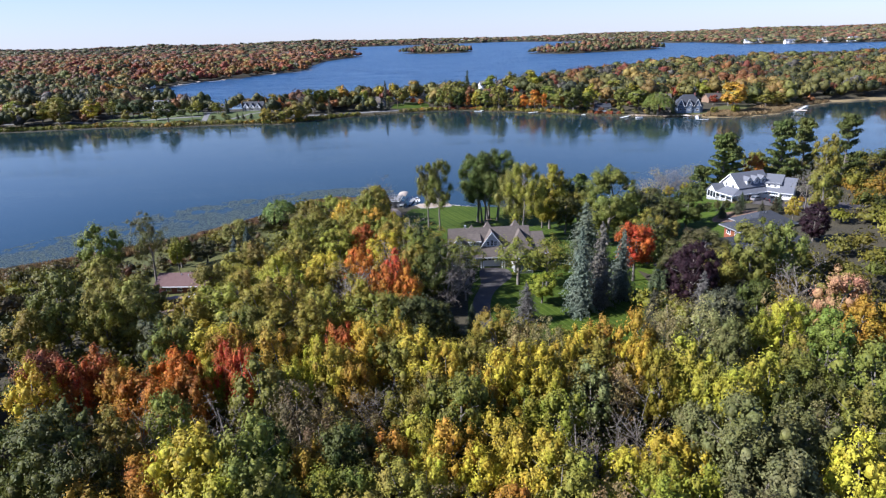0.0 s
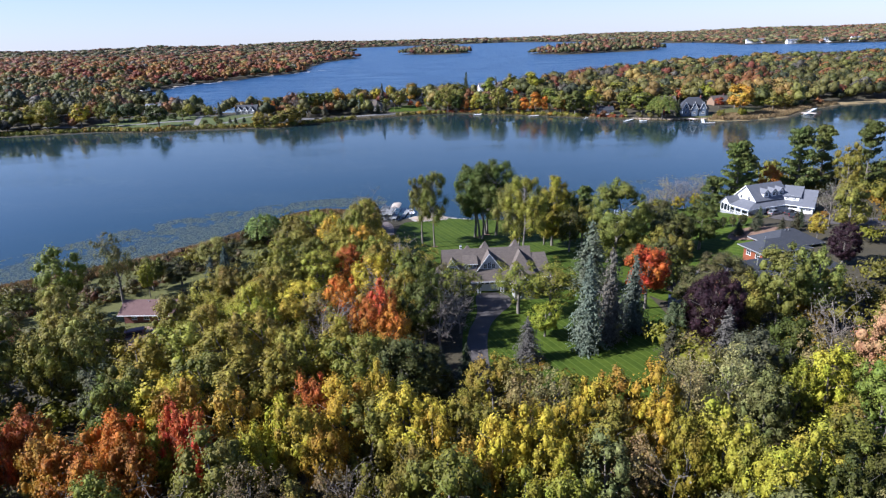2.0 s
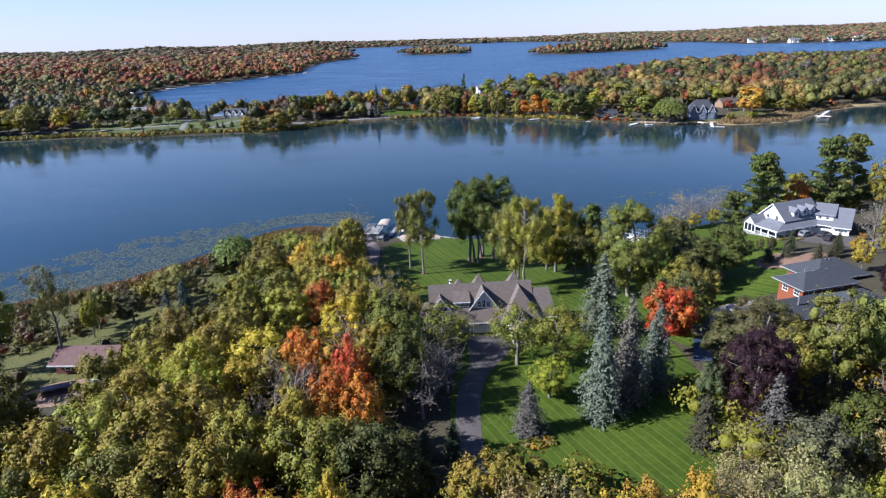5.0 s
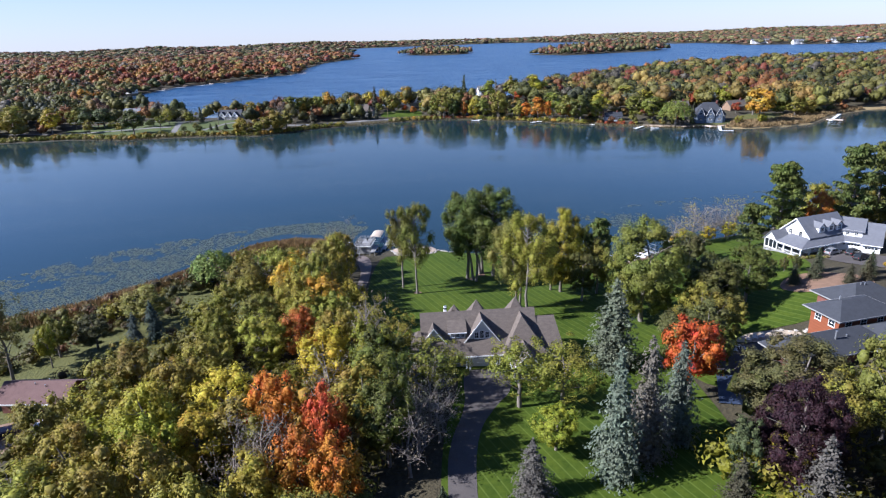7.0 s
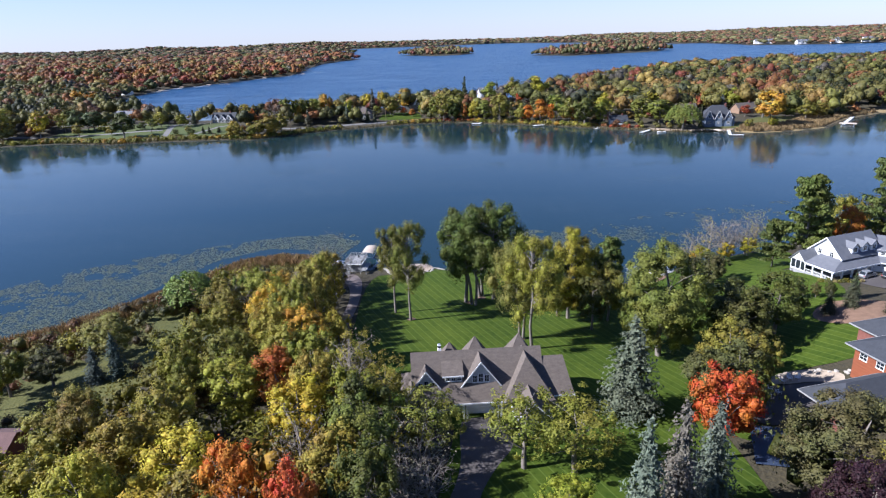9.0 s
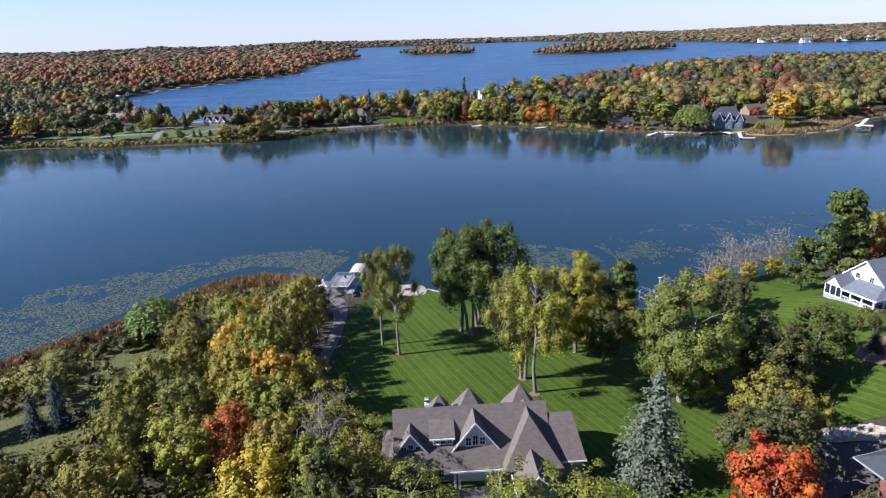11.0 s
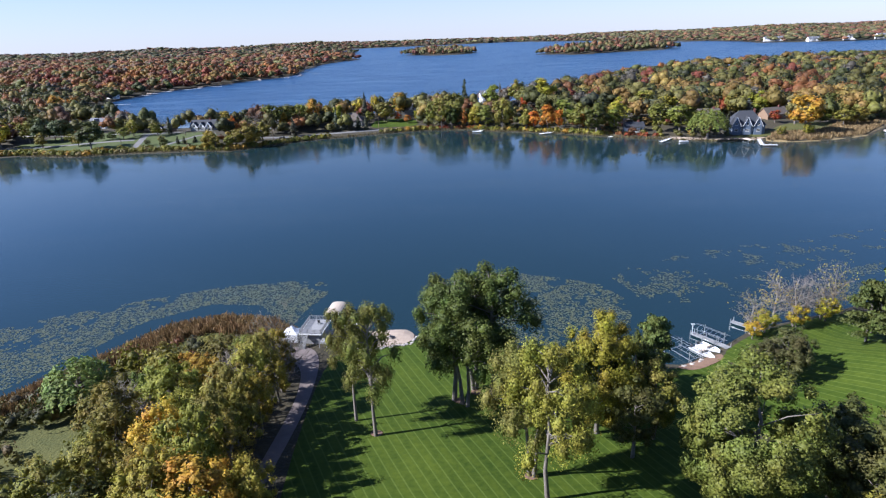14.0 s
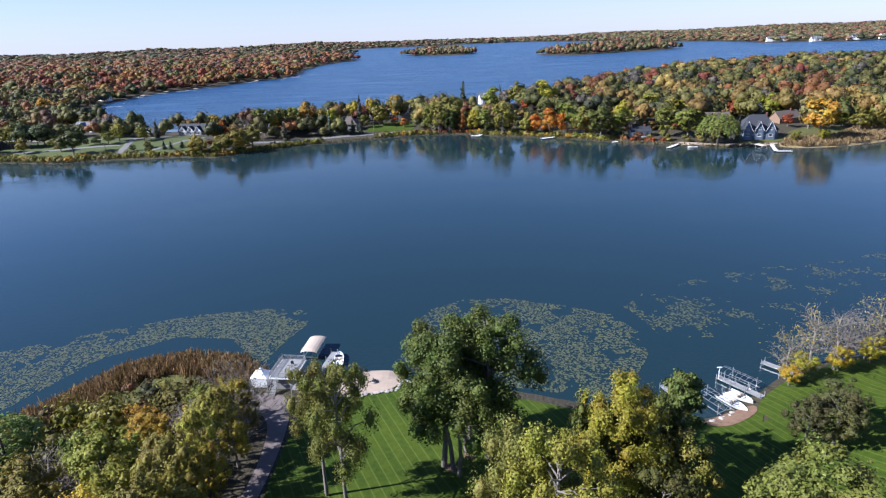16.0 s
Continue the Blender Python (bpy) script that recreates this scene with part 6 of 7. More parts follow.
# garage front
part("roof", solid([(-4.4, -1.5, 3.35), (5.2, -1.5, 3.35), (5.2, 0.4, 4.1), (-4.4, 0.4, 4.1)], [(0, 1, 2, 3)], 0.16), SHINGLE, house, "shingled porch roof over the garage door")
part("fascia", boxes((-4.4, -1.6, 3.08, 5.2, -1.51, 3.34)), TRIM, house, "white eaves board")
door_panel(house, 0.45, 0.42, -0.3, 4.9, 2.75)
for x in (-2.7, -2.1, 3.1, 3.7):
    part("column", boxes((x - 0.16, -1.35, -0.4, x + 0.16, -1.03, 3.1), (x - 0.21, -1.4, -0.4, x + 0.21, -0.98, -0.15), (x - 0.21, -1.4, 2.95, x + 0.21, -0.98, 3.09)),
         TRIM, house, "square white column")
for x in (-10.3, -8.6, -6.2, -4.6):
    window(house, x, 0.5, 0.9, 1.0, 1.5)
for x in (6.9, 9.3):
    window(house, x, -6.6, 0.9, 1.0, 1.5)
window(house, 8.1, -6.62, 3.7, 1.0, 0.9)
for y in (3, 6, 9):
    window(house, 16.0, y, 1.0, 1.1, 1.4, "right")
dish = part("satellite_dish", solid(*tube([(0, 0, 0), (0, -0.12, 0.05), (0, -0.2, 0.08)], [0.05, 0.3, 0.42], 14)), PLASTIC, house, "round white satellite dish")
dish.location = (15.6, 0.6, 4.5)

# ---- the white house by the lake ----
white = thing("house", 101.0, -47.6, 8.3, 19.5, "large white farmhouse-style lake house with grey roofs and a wraparound porch", "house")
part("wall", boxes((0.5, -4.4, -0.8, 14.2, 4.4, 5.0)), WHITE, white)
part("roof", gable_roof(0.5, 14.2, -4.4, 4.4, 5.0, 9.0, "x", 0.5), SHINGLE_GREY, white, "grey shingled main roof")
for x in (0.5, 14.02):
    g = part("gable_wall", gable_wall(-4.4, 4.4, 0, 4.95, 8.75), WHITE, white)
    g.matrix_basis = Matrix(((0, 1, 0, x), (1, 0, 0, 0), (0, 0, 1, 0), (0, 0, 0, 1)))
g = part("fascia", rakes(-4.9, 4.9, 0, 4.55, 9.0), TRIM, white, "white gable edge boards")
g.matrix_basis = Matrix(((0, 1, 0, 0.0), (1, 0, 0, 0), (0, 0, 1, 0), (0, 0, 0, 1)))
for y in (-1.6, 1.6):
    window(white, 0.5, y, 4.3, 1.1, 1.3, "left")
for x in (5.0, 8.2, 11.2):
    part("dormer", boxes((x - 1.0, -4.0, 5.3, x + 1.0, -1.6, 7.0)), WHITE, white)
    part("roof", gable_roof(x - 1.0, x + 1.0, -4.05, 0.2, 7.0, 8.0, "y", 0.25, 0.14), SHINGLE_GREY, white, "small grey dormer roof")
    part("gable_wall", gable_wall(x - 0.98, x + 0.98, -4.02, 6.98, 7.9), WHITE, white)
    window(white, x, -4.02, 5.6, 1.2, 1.25)
# porch round two sides
part("porch_floor", boxes((-4.2, -6.3, -0.7, 13.2, -4.4, 0.25), (-4.2, -4.4, -0.7, 0.5, 5.4, 0.25)), DECKWOOD, white, "grey porch floor")
part("roof", solid([(-4.7, -6.8, 2.95), (13.6, -6.8, 2.95), (13.6, -4.4, 4.4), (0.4, -4.4, 4.4), (0.4, 1.2, 4.4), (-4.7, 1.2, 2.95)],
                   [(0, 1, 2, 3), (0, 3, 4, 5)], 0.18), SHINGLE_GREY, white, "grey porch roof")
part("fascia", boxes((-4.75, -6.9, 2.6, 13.6, -6.81, 2.94), (-4.8, -6.8, 2.6, -4.71, 1.2, 2.94)), TRIM, white, "white porch eaves board")
for x in (-4.0, -0.8, 2.4, 5.6, 8.8, 12.0):
    part("porch_post", boxes((x - 0.15, -6.2, 0.2, x + 0.15, -5.9, 2.75), (x - 0.21, -6.26, 0.2, x + 0.21, -5.84, 0.5)), TRIM, white, "white porch post")
for y in (-3.4, -0.8):
    part("porch_post", boxes((-4.15, y - 0.15, 0.2, -3.85, y + 0.15, 2.75)), TRIM, white, "white porch post")
part("railing", boxes((-4.08, -6.0, 1.1, -3.98, 1.2, 1.18), (-4.06, -6.0, 0.4, -4.0, 1.2, 0.46),
                      *[(-4.05, -5.9 + k * 0.35, 0.46, -4.01, -5.86 + k * 0.35, 1.1) for k in range(20)]), TRIM, white, "white porch railing")
# screened porch
part("wall", boxes((-4.2, 1.2, 0.25, -4.0, 1.4, 2.9), (-4.2, 5.2, 0.25, -4.0, 5.4, 2.9), (-4.2, 1.2, 0.25, -4.0, 5.4, 0.5), (-4.2, 2.5, 0.5, -4.05, 2.65, 2.9),
                   (-4.2, 3.9, 0.5, -4.05, 4.05, 2.9), (-4.2, 1.2, 2.7, -4.0, 5.4, 2.95)), WHITE, white, "white screened porch frame")
part("screen", boxes((-4.1, 1.4, 0.5, -4.07, 5.2, 2.7)), GLASS, white, "dark porch screen")
part("roof", gable_roof(-4.2, 3.0, 1.2, 5.4, 3.0, 5.2, "x", 0.4), SHINGLE_GREY, white, "grey screened-porch roof")
g = part("gable_wall", gable_wall(1.2, 5.4, 0, 2.95, 5.05), WHITE, white)
g.matrix_basis = Matrix(((0, 1, 0, -4.2), (1, 0, 0, 0), (0, 0, 1, 0), (0, 0, 0, 1)))
for x in (2.2, 4.2, 7.4, 9.6):
    window(white, x, -4.4, 1.0, 1.2, 1.6)
part("door", boxes((5.3, -4.5, 0.25, 6.3, -4.35, 2.4)), WOOD, white, "brown front door")
for y in (-2.4, 0.2):
    window(white, 0.5, y, 0.9, 1.3, 1.7, "left")
# garage wing, turned toward the drive
wing = thing("garage", 114.6, -50.8, 8.3, -36, "white two-bay garage wing with grey roofs and carriage doors", "garage")
part("wall", boxes((-4.8, 0.2, -0.8, 2.4, 8.0, 3.2), (-4.6, 1.6, 3.2, 2.2, 8.0, 5.6), (2.4, -1.2, -0.8, 6.6, 7.6, 3.2)), WHITE, wing)
part("roof", solid([(-5.2, 1.2, 5.45), (2.7, 1.2, 5.45), (2.7, 7.6, 7.6), (-5.2, 7.6, 7.6), (2.7, 11.5, 5.4), (-5.2, 11.5, 5.4)], [(0, 1, 2, 3), (3, 2, 4, 5)], 0.2),
     SHINGLE_GREY, wing, "grey upper garage roof")
part("roof", solid([(-5.2, -0.6, 3.0), (2.6, -0.6, 3.0), (2.6, 1.7, 4.0), (-5.2, 1.7, 4.0)], [(0, 1, 2, 3)], 0.16), SHINGLE_GREY, wing, "grey garage front roof")
part("roof", solid([(2.2, -1.8, 3.1), (7.0, -1.8, 3.1), (7.0, 6.5, 7.0), (2.2, 6.5, 7.0), (7.0, 11, 5), (2.2, 11, 5)], [(0, 1, 2, 3), (3, 2, 4, 5)], 0.2),
     SHINGLE_GREY, wing, "grey side garage roof")
part("fascia", boxes((-5.2, -0.7, 2.78, 2.1, -0.61, 3.0), (2.2, -1.9, 2.88, 7.0, -1.81, 3.1)), TRIM, wing, "white eaves board")
door_panel(wing, -2.6, 0.17, -0.1, 2.8, 2.5)
door_panel(wing, 0.7, 0.17, -0.1, 2.8, 2.5)
door_panel(wing, 4.6, -1.23, -0.1, 2.9, 2.5)
for x in (-3.2, -1.2, 0.8):
    window(wing, x, 1.6, 4.2, 0.9, 0.9)

# ---- the low cedar house ----
cedar = thing("house", 80.0, -101.9, 7.4, 14, "low modern house with orange cedar walls and charcoal hip roofs", "house")
part("wall", boxes((0.8, 0.8, -1.0, 13.5, 7.4, 6.1)), CEDAR, cedar, "orange cedar upper wall")
part("roof", hip_roof(0.6, 13.6, 0.6, 7.6, 6.2, 8.3, None, None, 0.9), SHINGLE_DARK, cedar, "charcoal upper hip roof")
part("fascia", fascia(0.6, 13.6, 0.6, 7.6, 6.2, 0.9), DECKWOOD, cedar, "grey eaves board")
part("wall", boxes((11.0, 7.4, -1.0, 24, 16.0, 4.2)), BRICK, cedar)
part("roof", hip_roof(11.0, 24, 7.0, 16.4, 4.4, 7.4, None, None, 0.9), SHINGLE_DARK, cedar, "charcoal rear hip roof")
part("fascia", fascia(11.0, 24, 7.0, 16.4, 4.4, 0.9), DECKWOOD, cedar, "grey eaves board")
for y in (2.4, 5.6):
    window(cedar, 0.8, y, 4.0, 1.5, 1.3, "left")
for x in (3.0, 6.5, 10.5):
    window(cedar, x, 0.8, 4.0, 1.5, 1.3)
# lower front rooms
part("wall", boxes((-12.5, -5.4, -2.5, 3.0, 0.4, 3.1), (3.0, -9.0, -2.5, 16, 0.4, 3.1)), BRICK, cedar)
part("roof", hip_roof(-14.6, 6.0, -5.6, 1.6, 3.3, 6.1, None, None, 0.8), SHINGLE_DARK, cedar, "charcoal lower hip roof")
part("fascia", fascia(-14.6, 6.0, -5.6, 1.6, 3.3, 0.8), DECKWOOD, cedar, "grey eaves board")
part("roof", hip_roof(2.6, 16.5, -9.2, 1.6, 3.35, 6.7, None, None, 0.8), SHINGLE_DARK, cedar, "charcoal lower hip roof")
part("fascia", fascia(2.6, 16.5, -9.2, 1.6, 3.35, 0.8), DECKWOOD, cedar, "grey eaves board")
part("porch_post", boxes((-13.6, -6.0, -2.5, -13.3, -5.7, 3.1)), TRIM, cedar)
vents(cedar, ((-2.0, -3.5, 5.3), (-1.0, -1.5, 5.4), (6, -6, 5.2), (9, -3, 5.8), (5.2, 5.5, 8.1), (5.8, 6.1, 7.6), (16.4, 11.2, 7.2), (17.2, 11.0, 7.2)))
stack = part("chimney_pipe", solid(*tube([(-4.5, -3.6, 3.4), (-4.5, -3.6, 6.6), (-4.5, -3.6, 6.7)], [0.14, 0.14, 0.22], 8)), METAL, cedar, "thin metal chimney pipe")
part("skylight", boxes((8.2, 4.6, 7.2, 10.4, 5.6, 7.75), bevel=0.04), BLACK, cedar, "dark roof hatch")
patch("driveway", rounded([(61, -96), (66, -92), (73, -93.5), (78, -95), (74, -100), (67, -103), (60, -105), (57, -100)], 2), ASPHALT,
      "dark asphalt court beside the cedar house", "driveway", 0.1)
patch("patio", rounded([(66, -90.5), (70, -88), (76, -89.5), (79, -93.5), (77, -96), (73.5, -93.2), (69, -92.4)], 2), PAVER,
      "tan paver patio with curved stone edge", "patio", 0.13)
patch("pool_cover", [(53, -114.5), (57, -104), (62.5, -105.5), (59, -116)], surface("pool_cover_blue", (0.02, 0.03, 0.06), (0.05, 0.07, 0.12), 1.5, 0.6, 0.3),
      "dark blue pool cover", "pool", 0.16)

# ---- the brown house among the reeds ----
brown = thing("house", -69.4, -104.2, 3.2, -3, "low brown ranch house with a plain reddish-brown shingle roof", "house")
part("wall", boxes((-6.0, -3.2, -0.8, 6.0, 3.4, 2.9)), BRICK, brown)
part("roof", gable_roof(-6.2, 6.2, -3.6, 3.8, 3.0, 4.9, "x", 0.7), SHINGLE_RED, brown, "plain reddish-brown shingle roof")
part("fascia", boxes((-6.95, -4.4, 2.4, 6.95, -4.31, 2.64)), TRIM, brown, "white eaves board")
for x in (-6.0, 5.82):
    g = part("gable_wall", gable_wall(-3.2, 3.4, 0, 2.85, 4.7), BRICK, brown)
    g.matrix_basis = Matrix(((0, 1, 0, x), (1, 0, 0, 0), (0, 0, 1, 0), (0, 0, 0, 1)))
for x in (-3.4, -0.4, 3.0):
    window(brown, x, -3.2, 1.0, 1.3, 1.2)
vents(brown, ((-0.5, -0.6, 4.6), (1.2, 1.0, 4.55), (1.6, -1.0, 4.4)))


# ---- cottages across the bay ----
def cottage(x, y, turn, w, d, eave, ridge, wall, roof, label, cross=0, front_windows=3, z=None, rise=0.96, hipped=False):
    """A house seen from afar: walls, gable roof, a cross gable or two, windows, chimney."""
    ob = thing("house", x, y, gz(x, y) - 0.1 if z is None else z, turn, label, "house", "houses across the bay")
    part("wall", boxes((-w / 2, -d / 2, -1.5, w / 2, d / 2, eave)), wall, ob)
    part("roof", hip_roof(-w / 2, w / 2, -d / 2, d / 2, eave, ridge, None, None, 0.6) if hipped else gable_roof(-w / 2, w / 2, -d / 2, d / 2, eave, ridge, "x", 0.6), roof, ob)
    for s in () if hipped else (-w / 2, w / 2 - 0.18):
        g = part("gable_wall", gable_wall(-d / 2, d / 2, 0, eave - 0.05, ridge - 0.25), wall, ob)
        g.matrix_basis = Matrix(((0, 1, 0, s), (1, 0, 0, 0), (0, 0, 1, 0), (0, 0, 0, 1)))
    for k in range(cross):
        cx = (k - (cross - 1) / 2) * w / max(cross, 1) * 0.9
        hw = min(w / (cross + 0.6) / 2, 3.4) * (0.8 if hipped else 1)
        part("roof", gable_roof(cx - hw, cx + hw, -d / 2 - 1.2, 0.5, eave * 0.95, ridge * rise, "y", 0.4), roof, ob)
        part("gable_wall", gable_wall(cx - hw, cx + hw, -d / 2 - 1.2, eave * 0.93, ridge * rise - 0.3), TRIM if wall == GREYSIDE else wall, ob)
        part("wall", boxes((cx - hw + 0.1, -d / 2 - 1.15, -1.5, cx + hw - 0.1, -d / 2 + 0.4, eave * 0.95)), wall, ob)
        part("fascia", rakes(cx - hw - 0.45, cx + hw + 0.45, -d / 2 - 1.62, eave * 0.9, ridge * rise + 0.05, 0.4), TRIM, ob, "white gable edge boards")
        window(ob, cx, -d / 2 - 1.2, eave * 0.98, 1.6, 1.5)
        window(ob, cx, -d / 2 - 1.15, eave * 0.3, 2.2, 1.6, bars=3)
    for k in range(front_windows):
        window(ob, (k - (front_windows - 1) / 2) * w / front_windows, -d / 2, eave * 0.35, 1.5, 1.5)
    part("chimney", boxes((w * 0.22, -0.5, eave, w * 0.22 + 1.0, 0.5, ridge + 1.1), bevel=0.05), BRICK, ob, "brick chimney")
    return ob


SLATE_BLUE = surface("blue_grey_siding", (0.09, 0.12, 0.17), (0.15, 0.19, 0.25), 1, 0.7, 0.2)
cottage(-177, 352, -8, 20, 10, 3.6, 8.6, GREYSIDE, SHINGLE_DARK, "grey lake house with three white-edged front gables", 3, 2, rise=0.84)
cottage(-286, 400, -16, 17, 9, 4.5, 8.6, WHITE, SHINGLE_GREY, "white two-storey lake house with a grey roof", 1)
cottage(-311, 392, -4, 16, 9, 3.4, 6.6, WHITE, SHINGLE_GREY, "low white house with a grey roof", 1)
cottage(-217, 366, -12, 18, 9, 3.2, 6.4, WOOD, SHINGLE_DARK, "dark brown house half hidden by trees", 1)
cottage(-122, 346, -8, 11, 8, 4.4, 7.4, WHITE, SHINGLE_GREY, "white cottage with a grey roof among trees", 1)
cottage(-60, 350, -8, 18, 11, 4.2, 9.6, GREYSIDE, SHINGLE, "house with a broad grey-brown hip roof behind spruces", 0, hipped=True)
cottage(-14, 392, 4, 20, 10, 5.0, 9.5, GREYSIDE, SHINGLE, "tall shingled house with a brown roof", 1)
cottage(0, 386, 30, 8, 9, 5.5, 11.5, WHITE, SHINGLE, "narrow white-gabled house with a steep brown roof", 1, 1)
cottage(53, 447, 10, 14, 9, 5.0, 9.0, WHITE, SHINGLE_GREY, "large white house with a grey gable roof above the trees", 2, z=8.5)
cottage(201, 250, -10, 21, 13, 5.6, 13.6, SLATE_BLUE, SHINGLE_DARK, "large blue-grey lake house with white trim and steep gables", 3, 4, rise=0.78, hipped=True)
cottage(238, 288, 18, 17, 9, 3.6, 7.6, WOOD, SHINGLE, "low brown-roofed boathouse in the trees", 0)
cottage(192, 285, -5, 14, 8, 5.5, 9.0, WOOD, SHINGLE, "brown-roofed outbuilding in the trees", 0)
cottage(138, 272, 0, 12, 8, 4.0, 6.5, WHITE, SHINGLE_DARK, "white cottage shaded by trees", 0)


# ---- boathouse, tent, lift and docks ----
def rail_run(parent, ax, ay, bx, by, z, h=1.0, gap=0.14, material=DECKWOOD):
    """A railing from one corner to the other: two rails, posts and pickets."""
    length = math.hypot(bx - ax, by - ay)
    n = max(2, int(length / gap))
    specs = [(0, -0.05, h - 0.05, length, 0.05, h + 0.03), (0, -0.03, 0.1, length, 0.03, 0.17)]
    specs += [(length * k / n - 0.018, -0.018, 0.17, length * k / n + 0.018, 0.018, h - 0.05) for k in range(1, n)]
    m = max(1, round(length / 1.8))
    specs += [(length * k / m - 0.055, -0.055, -0.1, length * k / m + 0.055, 0.055, h + 0.1) for k in range(m + 1)]
    ob = part("railing", boxes(*specs), material, parent, "weathered grey railing")
    ob.matrix_basis = pose(ax, ay, z, 0, 0, math.degrees(math.atan2(by - ay, bx - ax)))
    return ob


deck = thing("boathouse", -19.0, -13.6, 0.9, -7, "flat-roofed grey boathouse with a railed roof deck and stairs", "boathouse")
part("wall", boxes((-2.2, -3.2, -0.6, 2.2, 3.4, 2.5)), DECKWOOD, deck, "grey board walls")
part("roof_deck", boxes(*[(-2.5, -3.6 + k * 0.3, 2.52, 2.5, -3.6 + k * 0.3 + 0.285, 2.6) for k in range(25)]), DECKWOOD, deck, "pale grey deck boards")
part("fascia", boxes((-2.6, -3.7, 2.3, 2.6, -3.6, 2.58), (-2.6, 3.9, 2.3, 2.6, 4.0, 2.58), (-2.62, -3.6, 2.3, -2.5, 3.9, 2.58), (2.5, -3.6, 2.3, 2.62, 3.9, 2.58)), TRIM, deck, "white edge board")
for a in ((-2.5, -3.5, -2.5, 3.9), (-2.5, 3.9, 2.5, 3.9), (2.5, 3.9, 2.5, -3.5), (2.5, -3.5, -0.6, -3.5)):
    rail_run(deck, *a, 2.6)
stairs = part("stairs", boxes(*[(-1.9 + 0.0, -3.75 - k * 0.27, 2.4 - (k + 1) * 0.19, -0.7, -3.47 - k * 0.27, 2.44 - (k + 1) * 0.19) for k in range(12)]), DECKWOOD, deck, "grey outside stairs")
for x in (-1.95, -0.65):
    s = part("stringer", solid([(x - 0.04, -3.5, 2.5), (x + 0.04, -3.5, 2.5), (x + 0.04, -7.0, 0.05), (x - 0.04, -7.0, 0.05), (x - 0.04, -3.5, 2.2), (x + 0.04, -3.5, 2.2),
                                (x + 0.04, -6.8, -0.2), (x - 0.04, -6.8, -0.2)], [(0, 1, 2, 3), (7, 6, 5, 4), (0, 3, 7, 4), (1, 5, 6, 2), (0, 4, 5, 1), (3, 2, 6, 7)]), DECKWOOD, stairs)
    vs, fs = tube([(x, -3.5, 3.5), (x, -6.9, 1.15)], [0.04, 0.04], 6)
    part("handrail", solid(vs, fs), DECKWOOD, stairs)
for x, y in ((2.6, -5.6), (4.2, -5.6), (4.2, 0)):
    part("post", boxes((x - 0.08, y - 0.08, -0.9, x + 0.08, y + 0.08, 2.4)), DECKWOOD, deck)
part("landing", boxes(*[(2.65, -5.8 + k * 0.3, 1.3, 4.3, -5.52 + k * 0.3, 1.36) for k in range(22)]), DECKWOOD, deck, "grey side landing")
table = thing("deck_chair", -18.3, -12.2, 3.5, 30, "small dark chair standing on the roof deck", "chair")
part("seat", boxes((-0.28, -0.28, 0.4, 0.28, 0.28, 0.46), bevel=0.02), BLACK, table)
part("backrest", boxes((-0.28, 0.22, 0.46, 0.28, 0.28, 0.95), bevel=0.02), BLACK, table)
for x in (-0.24, 0.24):
    for y in (-0.24, 0.24):
        part("leg", boxes((x - 0.025, y - 0.025, 0.0, x + 0.025, y + 0.025, 0.42)), BLACK, table)

tent = thing("canopy_tent", -24.3, -14.6, 1.0, -5, "white peaked canopy tent with cloth side walls", "tent")
cloth = bmesh.new()
ring = []
for r, z in ((1.75, 2.0), (1.1, 2.4), (0.55, 2.9), (0.06, 3.6)):
    ring.append([cloth.verts.new((sx * r, sy * r, z)) for sx, sy in ((-1, -1), (0, -1.02), (1, -1), (1.02, 0), (1, 1), (0, 1.02), (-1, 1), (-1.02, 0))])
for a, b in zip(ring, ring[1:]):
    for k in range(8):
        cloth.faces.new([a[k], a[(k + 1) % 8], b[(k + 1) % 8], b[k]])
cloth.faces.new(ring[-1])
part("canopy", cloth, TENTCLOTH, tent, "white peaked tent roof")
for k, (a, b, c, d) in enumerate(((-1.72, -1.72, 1.72, -1.68), (-1.72, 1.68, 1.72, 1.72), (-1.72, -1.68, -1.68, 1.68), (1.68, -1.68, 1.72, 1.68))):
    part("side_wall", boxes((a, b, 0.0, c, d, 2.02)), TENTCLOTH, tent, "white cloth side wall")
for sx in (-1, 1):
    for sy in (-1, 1):
        part("leg", boxes((sx * 1.76 - 0.03, sy * 1.76 - 0.03, -0.3, sx * 1.76 + 0.03, sy * 1.76 + 0.03, 2.0)), METAL, tent)


